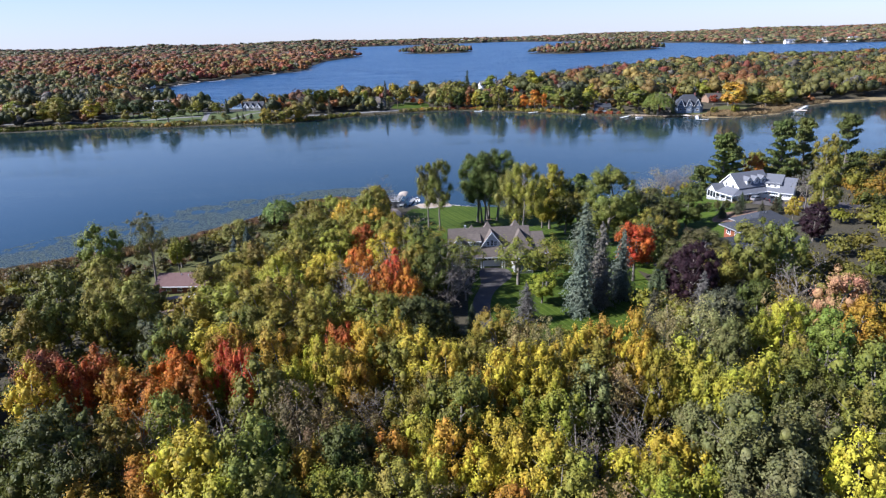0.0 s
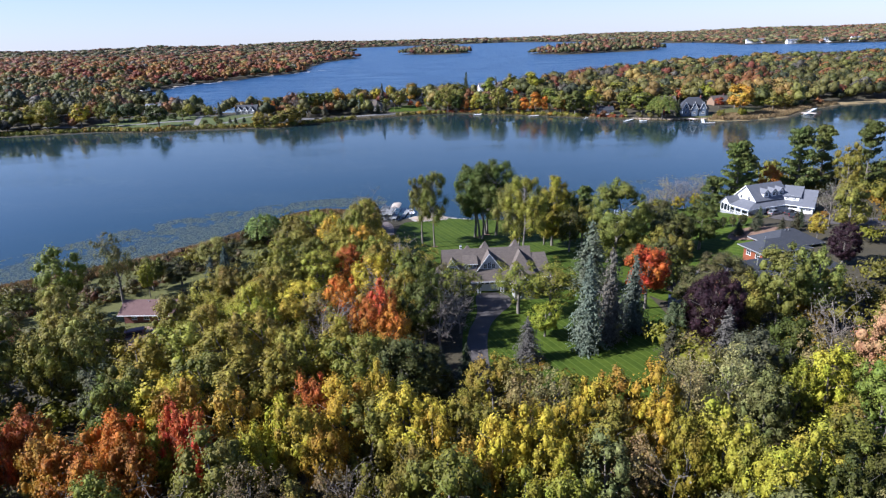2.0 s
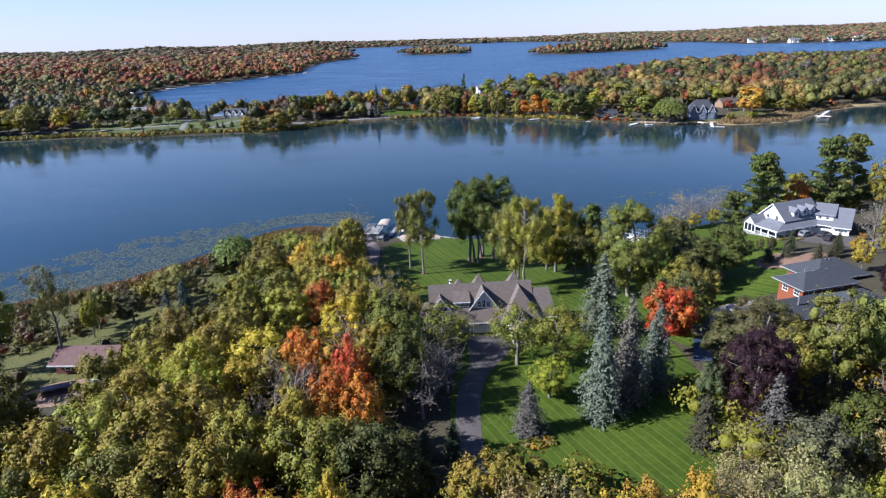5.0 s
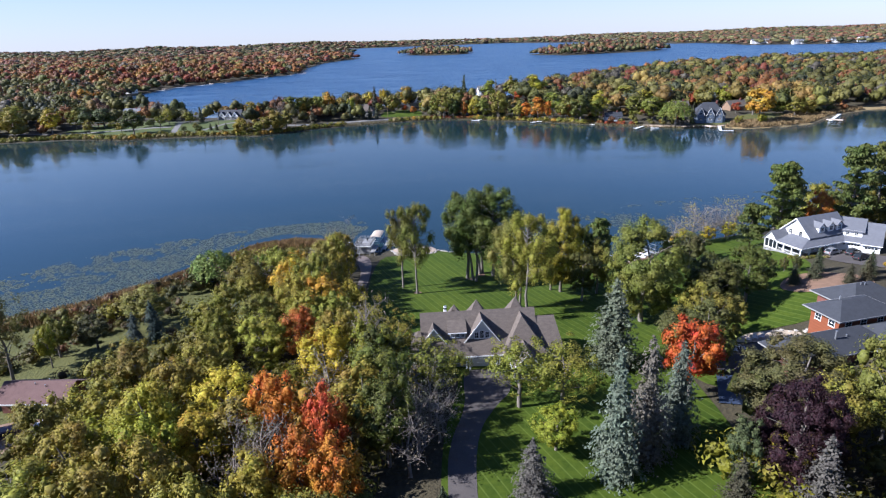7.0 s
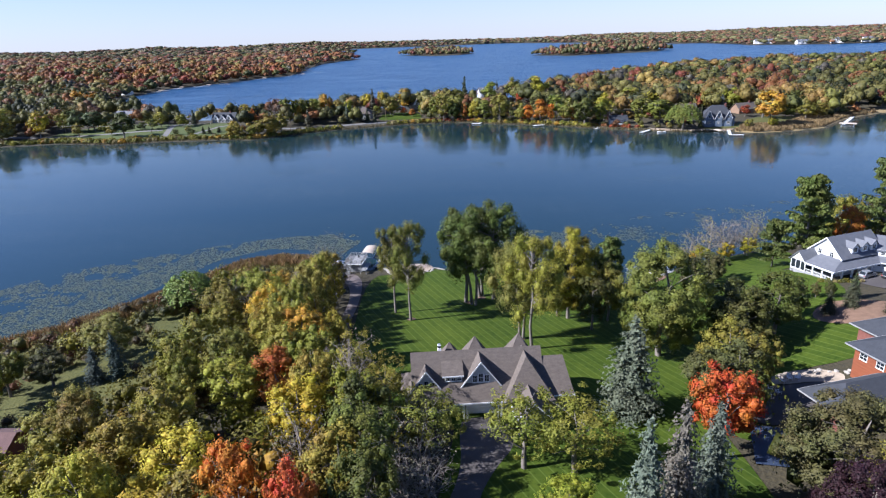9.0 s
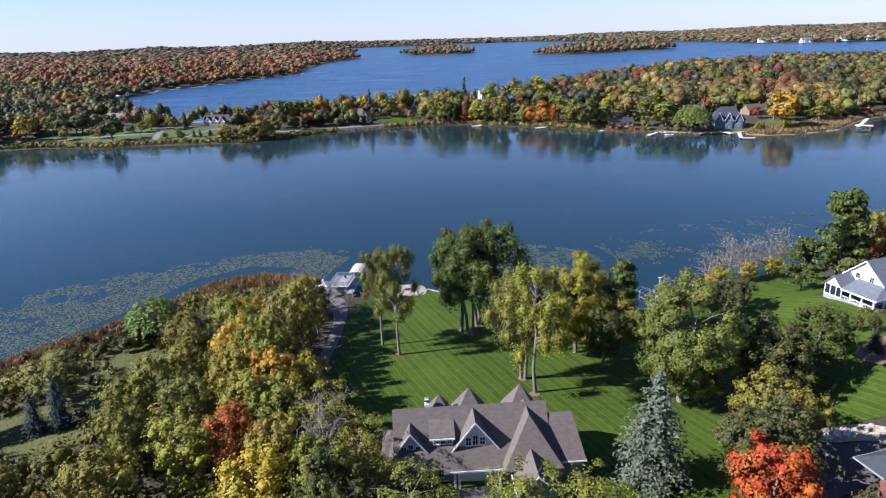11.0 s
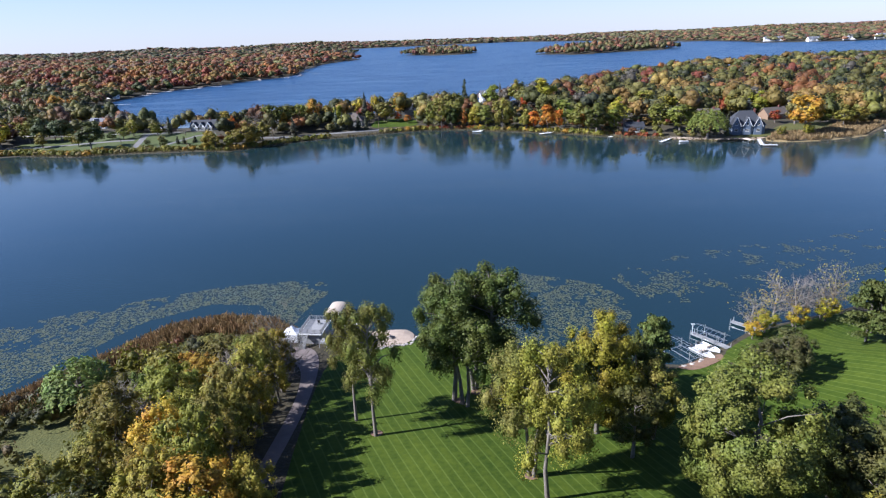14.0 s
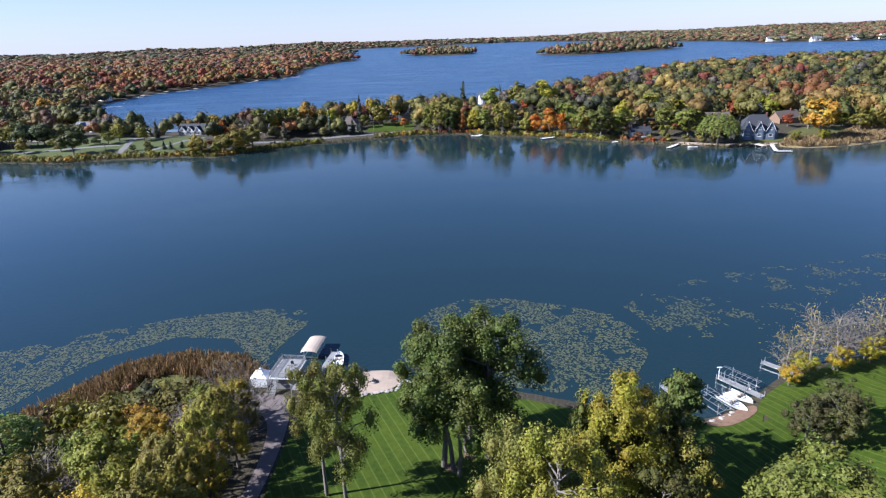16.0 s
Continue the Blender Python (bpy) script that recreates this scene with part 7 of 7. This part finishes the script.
def boat_lift(x, y, turn, length, width, canopy, label):
    ob = thing("boat_lift", x, y, 0.0, turn, label, "boat lift")
    for sx in (-1, 1):
        for sy in (-1, 1):
            part("post", boxes((sx * width / 2 - 0.06, sy * length * 0.33 - 0.06, -1.2, sx * width / 2 + 0.06, sy * length * 0.33 + 0.06, 2.4)), METAL, ob)
        part("beam", boxes((sx * width / 2 - 0.05, -length * 0.42, 0.5, sx * width / 2 + 0.05, length * 0.42, 0.62)), METAL, ob)
    for sy in (-1, 1):
        part("cross_beam", boxes((-width / 2 + 0.05, sy * length * 0.33 - 0.05, 0.36, width / 2 - 0.05, sy * length * 0.33 + 0.05, 0.48)), METAL, ob)
    if canopy:
        bm, rows = bmesh.new(), []
        for k in range(9):
            f = k / 8
            end = 0.55 if k in (0, 8) else 0.0
            rows.append([bm.verts.new((width * 0.62 * c, -length / 2 + length * f, 2.3 + 0.5 * (1 - abs(c) ** 2.4) - end * (0.5 - 0.3 * abs(c)))) for c in (-1, -0.75, -0.4, 0, 0.4, 0.75, 1)])
        for a, b in zip(rows, rows[1:]):
            for k in range(6):
                bm.faces.new([a[k], a[k + 1], b[k + 1], b[k]])
        part("canopy", bm, CANVAS, ob, "stretched tan canvas canopy")
    else:
        for k in range(8):
            yy = -length / 2 + length * k / 7
            path = [(width * 0.55 * c, yy, 1.9 + 0.6 * (1 - c * c)) for c in (-1, -0.6, 0, 0.6, 1)]
            vs, fs = tube(path, [0.035] * 5, 5)
            part("hoop", solid(vs, fs), METAL, ob, "bare metal canopy hoop")
        for c in (-1, 0, 1):
            part("purlin", boxes((width * 0.55 * c - 0.03, -length / 2, 1.87 + (0.6 if c == 0 else 0), width * 0.55 * c + 0.03, length / 2, 1.93 + (0.6 if c == 0 else 0))), METAL, ob)
    return ob


def hull(ob, length, width, material, name="hull"):
    """A boat's hull, pointed at the bow, hollow inside."""
    bm = bmesh.new()
    n, rows = 9, []
    for k in range(n):
        f = k / (n - 1)
        w = width / 2 * (1 - max(0, f - 0.45) ** 2 * 3.2) if f < 1 else 0.03
        y = -length / 2 + length * f
        up = 0.28 * f * f
        rows.append([bm.verts.new(p) for p in ((-w, y, 0.62 + up), (-w * 0.8, y, 0.15 + up * 0.6), (0, y, -0.05 + up * 0.5), (w * 0.8, y, 0.15 + up * 0.6), (w, y, 0.62 + up),
                                              (w * 0.86, y, 0.6 + up), (w * 0.7, y, 0.3 + up * 0.5), (-w * 0.7, y, 0.3 + up * 0.5), (-w * 0.86, y, 0.6 + up))])
    for a, b in zip(rows, rows[1:]):
        for k in range(9):
            bm.faces.new([a[k], a[(k + 1) % 9], b[(k + 1) % 9], b[k]])
    bm.faces.new(rows[0])
    bm.faces.new(rows[-1])
    return part(name, bm, material, ob)


def motor_boat(x, y, z, turn, label, material=PLASTIC, length=5.6):
    ob = thing("motor_boat", x, y, z, turn, label, "boat")
    hull(ob, length, 2.2, material)
    part("windscreen", boxes((-0.8, 0.35, 0.6, 0.8, 0.45, 1.1), bevel=0.02), GLASS, ob)
    for s in (-0.5, 0.5):
        part("seat", boxes((s - 0.3, -0.7, 0.3, s + 0.3, -0.1, 0.85), bevel=0.04), CANVAS, ob)
    part("outboard_motor", boxes((-0.2, -length / 2 - 0.45, 0.0, 0.2, -length / 2 - 0.02, 1.0), bevel=0.06), BLACK, ob)
    return ob


def dock(ax, ay, bx, by, width, label, z=0.55, posts=True, boards=None):
    length = math.hypot(bx - ax, by - ay)
    ob = thing("dock", ax, ay, 0.0, math.degrees(math.atan2(by - ay, bx - ax)), label, "dock")
    n = max(3, int(length / 0.5))
    part("deck", boxes(*[(length * k / n, -width / 2, z, length * (k + 1) / n - 0.02, width / 2, z + 0.07) for k in range(n)]), boards or DECKWOOD, ob, "pale dock boards")
    part("side_beam", boxes((0, -width / 2 - 0.05, z - 0.15, length, -width / 2 - 0.003, z + 0.05), (0, width / 2 + 0.003, z - 0.15, length, width / 2 + 0.05, z + 0.05)), METAL, ob)
    for k in range(max(2, int(length / 3)) + 1):
        x = 0.2 + (length - 0.4) * k / max(2, int(length / 3))
        for s in (-1, 1):
            part("post", boxes((x - 0.05, s * (width / 2 + 0.1) - 0.045, -1.5, x + 0.05, s * (width / 2 + 0.1) + 0.045, z + (0.9 if posts else 0.2))), METAL, ob)
    return ob


boat_lift(-16.4, -0.8, -6, 7.6, 3.0, True, "boat lift with a long tan canvas canopy")
dock(-13.5, -12.5, -11.6, -1.5, 1.3, "grey dock beside the boat lift")
motor_boat(-10.2, -4.5, 0.1, 5, "small white motor boat moored at the dock")
dock(57.8, -26.5, 55.6, -20.0, 1.2, "narrow grey dock with thin posts")
boat_lift(62.6, -26.6, 24, 8.5, 3.2, False, "empty boat lift with bare hoop frame")
dock(72.6, -25.4, 67.4, -17.6, 1.3, "grey dock with a white light post at its end")
boat_lift(70.6, -20.2, 33, 7.5, 2.8, False, "second empty boat lift with bare hoop frame")
motor_boat(66.2, -27.2, 0.25, 205, "white runabout boat on its lift", length=6.2)
motor_boat(68.4, -25.2, 0.25, 212, "small white and blue fishing boat", length=5.0)
mast = thing("light_post", 67.2, -18.4, 0.4, 0, "white light post at the end of the dock", "post")
part("pole", boxes((-0.07, -0.07, 0, 0.07, 0.07, 2.6)), TRIM, mast)
part("lamp_head", boxes((-0.45, -0.14, 2.6, 0.45, 0.14, 2.76), bevel=0.03), TRIM, mast)
dock(83.5, -18.5, 78.6, -12.5, 1.3, "grey dock under the half-bare trees")
patch("landing_pad", rounded([(58, -33.5), (61, -30.8), (66, -29), (70, -28), (69, -31), (62, -35)], 2), MULCH, "brown mulch landing beside the boat lifts", "ground", 0.13, 1.5)
# docks across the bay
dock(42.6, 319, 37.5, 305, 2.2, "white dock across the bay", 0.6, True, TRIM)
dock(32.5, 306.5, 38.4, 304.6, 2.6, "white dock platform across the bay", 0.62, True, TRIM)
dock(96, 300, 84.5, 285, 2.0, "white dock across the bay", 0.6, True, TRIM)
dock(77.5, 282.5, 84, 285.5, 2.4, "white dock platform across the bay", 0.62, True, TRIM)
dock(129.5, 267, 118, 258, 1.8, "grey dock across the bay", 0.5, True, TRIM)
dock(154.6, 245, 143, 232, 2.0, "white dock across the bay", 0.6, True, TRIM)
dock(201.5, 231, 193.4, 209.4, 2.0, "white L-shaped dock below the blue-grey house", 0.6, True, TRIM)
dock(193.4, 209.2, 201, 207.4, 2.0, "white dock end platform", 0.62, True, TRIM)
dock(310, 270, 282, 236, 2.0, "long grey dock by the marsh", 0.6, True, TRIM)
boat_lift(190.1, 219.5, 12, 7, 3.4, True, "boat lift across the bay with a blue canopy").children[-1].data.materials[0] = surface("blue_canvas", (0.05, 0.16, 0.3), (0.09, 0.24, 0.4), 1, 0.7, 0.1)
lift = boat_lift(281, 229, 50, 10, 5.0, True, "boat lift across the bay with a yellow and blue canopy")
lift.children[-1].data.materials[0] = surface("yellow_canvas", (0.5, 0.42, 0.05), (0.62, 0.54, 0.12), 1, 0.7, 0.1)
motor_boat(92, 300, 0.05, 40, "red boat moored across the bay", surface("red_hull", (0.4, 0.04, 0.03), (0.5, 0.08, 0.06), 1, 0.4, 0.05))
motor_boat(157, 232, 0.05, 80, "small white boat moored across the bay")


# ---- cars ----
def car(x, y, turn, paint, label, length=4.7, height=1.65, z=None):
    ob = thing("car", x, y, (gz(x, y) if z is None else z) + 0.13, turn, label, "car")
    w = 0.92
    prof = [(-length / 2, 0.35), (-length / 2, 0.85), (-length / 2 + 0.25, 0.98), (-length * 0.36, height - 0.08), (-length * 0.2, height), (length * 0.08, height - 0.02),
            (length * 0.25, 1.02), (length / 2 - 0.2, 0.86), (length / 2, 0.62), (length / 2, 0.35)]
    bm = bmesh.new()
    sides = []
    for s in (-1, 1):
        sides.append([bm.verts.new((px, s * (w if pz < 1.05 else w * 0.8), pz)) for px, pz in prof])
    n = len(prof)
    for k in range(n):
        bm.faces.new([sides[0][k], sides[0][(k + 1) % n], sides[1][(k + 1) % n], sides[1][k]])
    bm.faces.new(sides[0])
    bm.faces.new(sides[1][::-1])
    bmesh.ops.bevel(bm, geom=bm.edges[:], offset=0.05, segments=1, affect="EDGES")
    part("body", bm, paint, ob)
    part("windscreen", solid([(length * 0.262, -0.72, 1.06), (length * 0.262, 0.72, 1.06), (length * 0.1, 0.66, height - 0.05), (length * 0.1, -0.66, height - 0.05)], [(0, 1, 2, 3)], 0.03), GLASS, ob)
    part("rear_window", solid([(-length / 2 + 0.22, -0.7, 1.06), (-length / 2 + 0.22, 0.7, 1.06), (-length * 0.365, 0.66, height - 0.1), (-length * 0.365, -0.66, height - 0.1)], [(0, 1, 2, 3)], 0.03), GLASS, ob)
    for s in (-1, 1):
        part("side_window", boxes((-length * 0.3, s * 0.8 - 0.06, 1.08, length * 0.12, s * 0.8 + 0.06, height - 0.2)), GLASS, ob)
        part("headlight", boxes((length / 2 - 0.08, s * 0.65 - 0.16, 0.62, length / 2 + 0.02, s * 0.65 + 0.16, 0.76), bevel=0.02), PLASTIC, ob)
        part("tail_light", boxes((-length / 2 - 0.02, s * 0.7 - 0.14, 0.72, -length / 2 + 0.08, s * 0.7 + 0.14, 0.9), bevel=0.02), RED_LENS, ob)
        for e in (-1, 1):
            vs, fs = tube([(0, -0.12, 0), (0, 0.12, 0)], [0.34, 0.34], 14)
            fs.append(tuple(range(13, -1, -1)))
            wheel = part("wheel", solid(vs, fs), BLACK, ob, "black tyre")
            wheel.location = (e * length * 0.31, s * 0.82, 0.2)
            vs, fs = tube([(0, -0.02, 0), (0, 0.02, 0)], [0.2, 0.2], 10)
            fs.append(tuple(range(9, -1, -1)))
            rim = part("rim", solid(vs, fs), METAL, wheel)
            rim.location = (0, s * 0.12, 0)
    return ob


RED_LENS = surface("red_lens", (0.25, 0.01, 0.01), (0.35, 0.02, 0.02), 0.3, 0.2, 0.02)
SILVER = surface("silver_paint", (0.45, 0.46, 0.47), (0.52, 0.53, 0.54), 2, 0.25, 0.02, metal=0.6)
DARKCAR = surface("dark_car_paint", (0.02, 0.021, 0.024), (0.035, 0.036, 0.04), 2, 0.2, 0.02)
car(108.6, -53.2, 24, SILVER, "silver car parked before the white garage")
car(112.2, -59.0, 28, DARKCAR, "black car parked on the asphalt drive")
car(113.0, -54.6, 30, DARKCAR, "dark car parked beside the garage door")
car(99, -104, 40, PLASTIC, "white car parked by the low cedar house", z=8.0)
patch("driveway", rounded([(103, -54), (107, -52), (112, -52.5), (118, -57), (126, -62), (150, -74), (150, -84), (126, -74), (114, -68), (106, -61)], 2), ASPHALT,
      "grey asphalt drive before the white garage", "driveway", 0.13)
patch("mulch_bed", rounded([(85, -71), (90, -66), (99, -67), (106, -72), (103, -79), (93, -79), (87, -76)], 2), MULCH, "reddish bark mulch bed under shrubs", "mulch bed", 0.15)
van = thing("van", -69.3, -115.6, 3.3, 22, "long dark purple-brown van parked on bare earth", "van")
part("body", boxes((-3.4, -1.0, 0.4, 2.4, 1.0, 2.3), (2.38, -0.95, 0.4, 3.4, 0.95, 1.4), bevel=0.14), surface("maroon_paint", (0.05, 0.025, 0.04), (0.09, 0.05, 0.07), 2, 0.3, 0.05), van)
part("windscreen", boxes((2.2, -0.85, 1.45, 2.46, 0.85, 2.1), bevel=0.03), GLASS, van)
for s in (-1, 1):
    part("side_window", boxes((-3.0, s * 1.0 - 0.03, 1.45, 1.9, s * 1.0 + 0.03, 2.05)), GLASS, van)
    for e in (-2.2, 2.3):
        vs, fs = tube([(0, -0.14, 0), (0, 0.14, 0)], [0.38, 0.38], 12)
        fs.append(tuple(range(11, -1, -1)))
        wv = part("wheel", solid(vs, fs), BLACK, van, "black tyre")
        wv.location = (e, s * 0.86, 0.38)
part("bumper", boxes((-3.55, -0.95, 0.4, -3.4, 0.95, 0.65), bevel=0.03), METAL, van)
patch("yard", rounded([(-78, -116), (-74, -111), (-64, -110), (-60, -113), (-62, -121), (-76, -122)], 2), surface("bare_earth", (0.16, 0.1, 0.065), (0.3, 0.2, 0.14), 2, 0.95, 0.5),
      "bare red-brown earth yard", "yard", 0.12)
for x, y, t, m, l in ((-64.5, -112.2, 10, TENTCLOTH, "pale tarpaulin heap beside the house"), (-63.6, -117.0, 30, METAL, "heap of grey scrap on the yard")):
    heap = thing("heap", x, y, gz(x, y) + 0.1, t, l, "heap")
    rr = random.Random(int(x * 10))
    part("pile", boxes(*[(a - rr.uniform(0.3, 0.9), b - rr.uniform(0.2, 0.5), -0.1, a + rr.uniform(0.3, 0.9), b + rr.uniform(0.2, 0.5), rr.uniform(0.2, 0.7))
                         for a, b in ((rr.uniform(-1.4, 1.4), rr.uniform(-0.8, 0.8)) for _ in range(9))], bevel=0.05), m, heap)


# ---- garden things ----
def adirondack(x, y, turn):
    ob = thing("garden_chair", x, y, gz(x, y) + 0.16, turn, "white slatted garden chair on the patio", "chair", "patio chairs")
    part("seat", boxes(*[(-0.3, -0.35 + k * 0.12, 0.36 - k * 0.02, 0.3, -0.25 + k * 0.12, 0.4 - k * 0.02) for k in range(6)]), PLASTIC, ob)
    back = part("backrest", boxes(*[(-0.3 + k * 0.122, -0.02, 0, -0.2 + k * 0.122, 0.02, 0.8 - 0.03 * abs(k - 2) ** 2) for k in range(5)]), PLASTIC, ob)
    back.matrix_basis = pose(0, 0.34, 0.26, -18)
    for s in (-1, 1):
        part("armrest", boxes((s * 0.38 - 0.07, -0.45, 0.58, s * 0.38 + 0.07, 0.35, 0.62)), PLASTIC, ob)
        part("leg", boxes((s * 0.38 - 0.025, -0.42, 0, s * 0.38 + 0.025, -0.34, 0.58)), PLASTIC, ob)
        part("leg", boxes((s * 0.38 - 0.025, 0.26, 0, s * 0.38 + 0.025, 0.34, 0.58)), PLASTIC, ob)
    return ob


for x, y, t in ((69.0, -91.6, 40), (70.4, -91.2, -10), (71.6, -91.6, -50), (65.8, -93.6, 60), (66.4, -95.0, 100), (64.6, -95.2, 80)):
    adirondack(x, y, t)


def rock_mesh(seed, n=9):
    rng = np.random.default_rng(seed)
    bm = bmesh.new()
    bmesh.ops.create_icosphere(bm, subdivisions=1, radius=1.0)
    for v in bm.verts:
        v.co *= rng.uniform(0.75, 1.15)
        v.co.z *= 0.65
    me = bpy.data.meshes.new("rock")
    bm.to_mesh(me)
    bm.free()
    me.materials.append(ROCK)
    return me


ROCKS = [rock_mesh(s) for s in range(5)]
rr = random.Random(77)
edging = tagged(new("stone_edging"), "row of pale boulders edging the beach and lawn", "stones", kind="structure")
edging.location = (0, 0, 0)
for x, y in along([(-10.5, -15), (-8, -20.5), (-3, -20.9), (3.4, -19.2), (4.8, -13.5), (7, -16.2), (13, -18)], 0.75, rr, 0.2) \
        + along([(60, -32.2), (66, -29.6)], 1.0, rr, 0.3) + along([(76, -90), (79, -93.5), (82, -91)], 1.0, rr, 0.6):
    s = rr.uniform(0.28, 0.55)
    piece("rock", rr.choice(ROCKS), edging, pose(x, y, gz(x, y) + s * 0.25, 0, 0, rr.uniform(0, 360)) @ Matrix.Diagonal((s * 1.25, s, s, 1)))
fire = thing("fire_pit", -1.2, -16.0, gz(-1.2, -16) + 0.16, 20, "dark driftwood fire pit on the sand", "fire pit")
part("ring", solid(*tube([(math.cos(a) * 0.55, math.sin(a) * 0.55, 0.16) for a in np.linspace(0, 6.2, 12)], [0.15] * 12, 6)), ROCK, fire)
part("logs", boxes((-0.9, -0.1, 0.12, 0.9, 0.1, 0.34), (-0.1, -0.7, 0.3, 0.12, 0.8, 0.5), (0.3, -0.5, 0.1, 0.5, 0.5, 0.34), bevel=0.04), BLACK, fire)
for k, (x, y) in enumerate(((-4.4, -10.3), (-3.5, -10.1))):
    st = thing("beach_chair", x, y, gz(x, y) + 0.17, 10, "low dark beach chair at the water's edge", "chair")
    part("seat", boxes((-0.3, -0.3, 0.18, 0.3, 0.3, 0.24), bevel=0.02), BLACK, st)
    part("backrest", boxes((-0.3, -0.34, 0.24, 0.3, -0.28, 0.75), bevel=0.02), BLACK, st)
    for s in (-0.27, 0.27):
        part("leg", boxes((s - 0.03, -0.3, 0.0, s + 0.03, 0.3, 0.18)), BLACK, st)

# ---- rounded shrubs and small evergreens round the white house ----
for x, y, h, r in ((88.6, -61.7, 4.2, 1.5), (90.9, -62.7, 4.2, 1.5), (93.2, -64.0, 4.4, 1.6), (86.4, -60.0, 3.8, 1.4)):
    tree("dgreenb", x, y, h, r)
for x, y, h, r in ((88.7, -71.1, 5.5, 2.2), (94.3, -69.8, 6, 2.4), (98.9, -75.4, 5, 2.0), (103.6, -74.1, 6.2, 2.3), (107, -70, 6, 2.2), (97, -66, 6.5, 2.0)):
    tree("spruced", x, y, h, r)
for x, y, h, r in ((110.5, -72, 4.6, 2.0), (120, -60.5, 2.4, 1.6), (117, -76, 5, 2.2)):
    tree("goldb", x, y, h, r)
for ax, ay in ((25.7, -72.8), (24.3, -66.5), (17.2, -40.5), (13.9, -43.4), (-0.7, -53.8)):
    patch("tree_ring", [(ax + math.cos(a) * 1.05, ay + math.sin(a) * 1.0) for a in np.linspace(0, math.tau, 18)[:-1]], MULCH, "round mulch bed at a trunk's foot", "mulch bed", 0.15, 1.5)
thicket("flower_bed", [(19 + random.Random(k).uniform(-2.2, 2.2), -139.4 + random.Random(k + 50).uniform(-1, 1)) for k in range(16)], (0.5, 0.9), 60, 0.3,
        [("tan", 3), ("olive", 2), ("goldb", 2)], "low flower bed on the front lawn", 61)
thicket("flower_bed", [(97 + k * 0.9, -54.5 - 0.2 * k + random.Random(k).uniform(-0.5, 0.5)) for k in range(10)], (0.5, 0.9), 60, 0.3,
        [("tan", 3), ("olive", 2), ("palegreen", 2)], "low shrubs below the white porch", 62)


# ---- poles and wires across the bay ----
def pole(x, y, turn):
    ob = thing("power_pole", x, y, gz(x, y), turn, "wooden power pole with a crossarm", "pole", "power poles")
    part("post", solid(*tube([(0, 0, -0.6), (0, 0, 9.6)], [0.17, 0.11], 8)), WOOD, ob)
    part("crossarm", boxes((-1.1, -0.06, 8.7, 1.1, 0.06, 8.84)), WOOD, ob)
    for s in (-1, -0.45, 0.45, 1):
        part("insulator", boxes((s - 0.05, -0.05, 8.84, s + 0.05, 0.05, 9.0), bevel=0.01), PLASTIC, ob)
    return ob


line = [(-330, 306), (-276, 301), (-215, 292), (-168, 290), (-110, 300), (-38, 334), (20, 345)]
for k, (x, y) in enumerate(line):
    pole(x, y, 90)
for (ax, ay), (bx, by) in zip(line, line[1:]):
    za, zb = gz(ax, ay) + 8.95, gz(bx, by) + 8.95
    wire = tagged(new("power_line"), "thin dark overhead power line", "wire")
    for off in (-0.95, 0.95):
        path = [(ax + (bx - ax) * k / 8, ay + off + (by - ay) * k / 8, za + (zb - za) * k / 8 - 1.1 * (1 - (k / 4 - 1) ** 2)) for k in range(9)]
        part("cable", solid(*tube(path, [0.035] * 9, 4)), BLACK, wire)

# ---- boats and docks along the western shore, and far buildings ----
for k, (x, y) in enumerate(((-432, 800), (-430, 830), (-424, 862), (-404, 892), (-394, 905), (-372, 940), (-340, 1062), (-300, 1128), (-284, 1160), (-262, 1235))):
    dock(x - 8, y, x + 10, y - 3, 2.4, "white dock on the western shore", 0.7, False, TRIM)
    if k % 2 == 0:
        boat_lift(x + 6, y + 6, 80, 8, 4, True, "boat lift with a pale canopy on the western shore")
for k, (x, y, t) in enumerate(((-395, 655, 10), (-412, 610, 40))):
    dock(x - 8, y, x + 12, y, 2.2, "white dock in the western corner of the lake", 0.7, False, TRIM)
for x, y, t, w in ((-452, 748, 60, 14), (-470, 1010, 40, 20), (-500, 700, 20, 15), (1180, 2170, -10, 60), (1250, 2040, 0, 40), (1330, 1975, -15, 36), (1420, 1960, 0, 30)):
    cottage(x, y, t, w, 12 if w < 30 else 18, 6 if w < 30 else 9, 11 if w < 30 else 15, WHITE, SHINGLE_GREY, "distant white building by the water among trees", 1 if w < 30 else 2, 3)
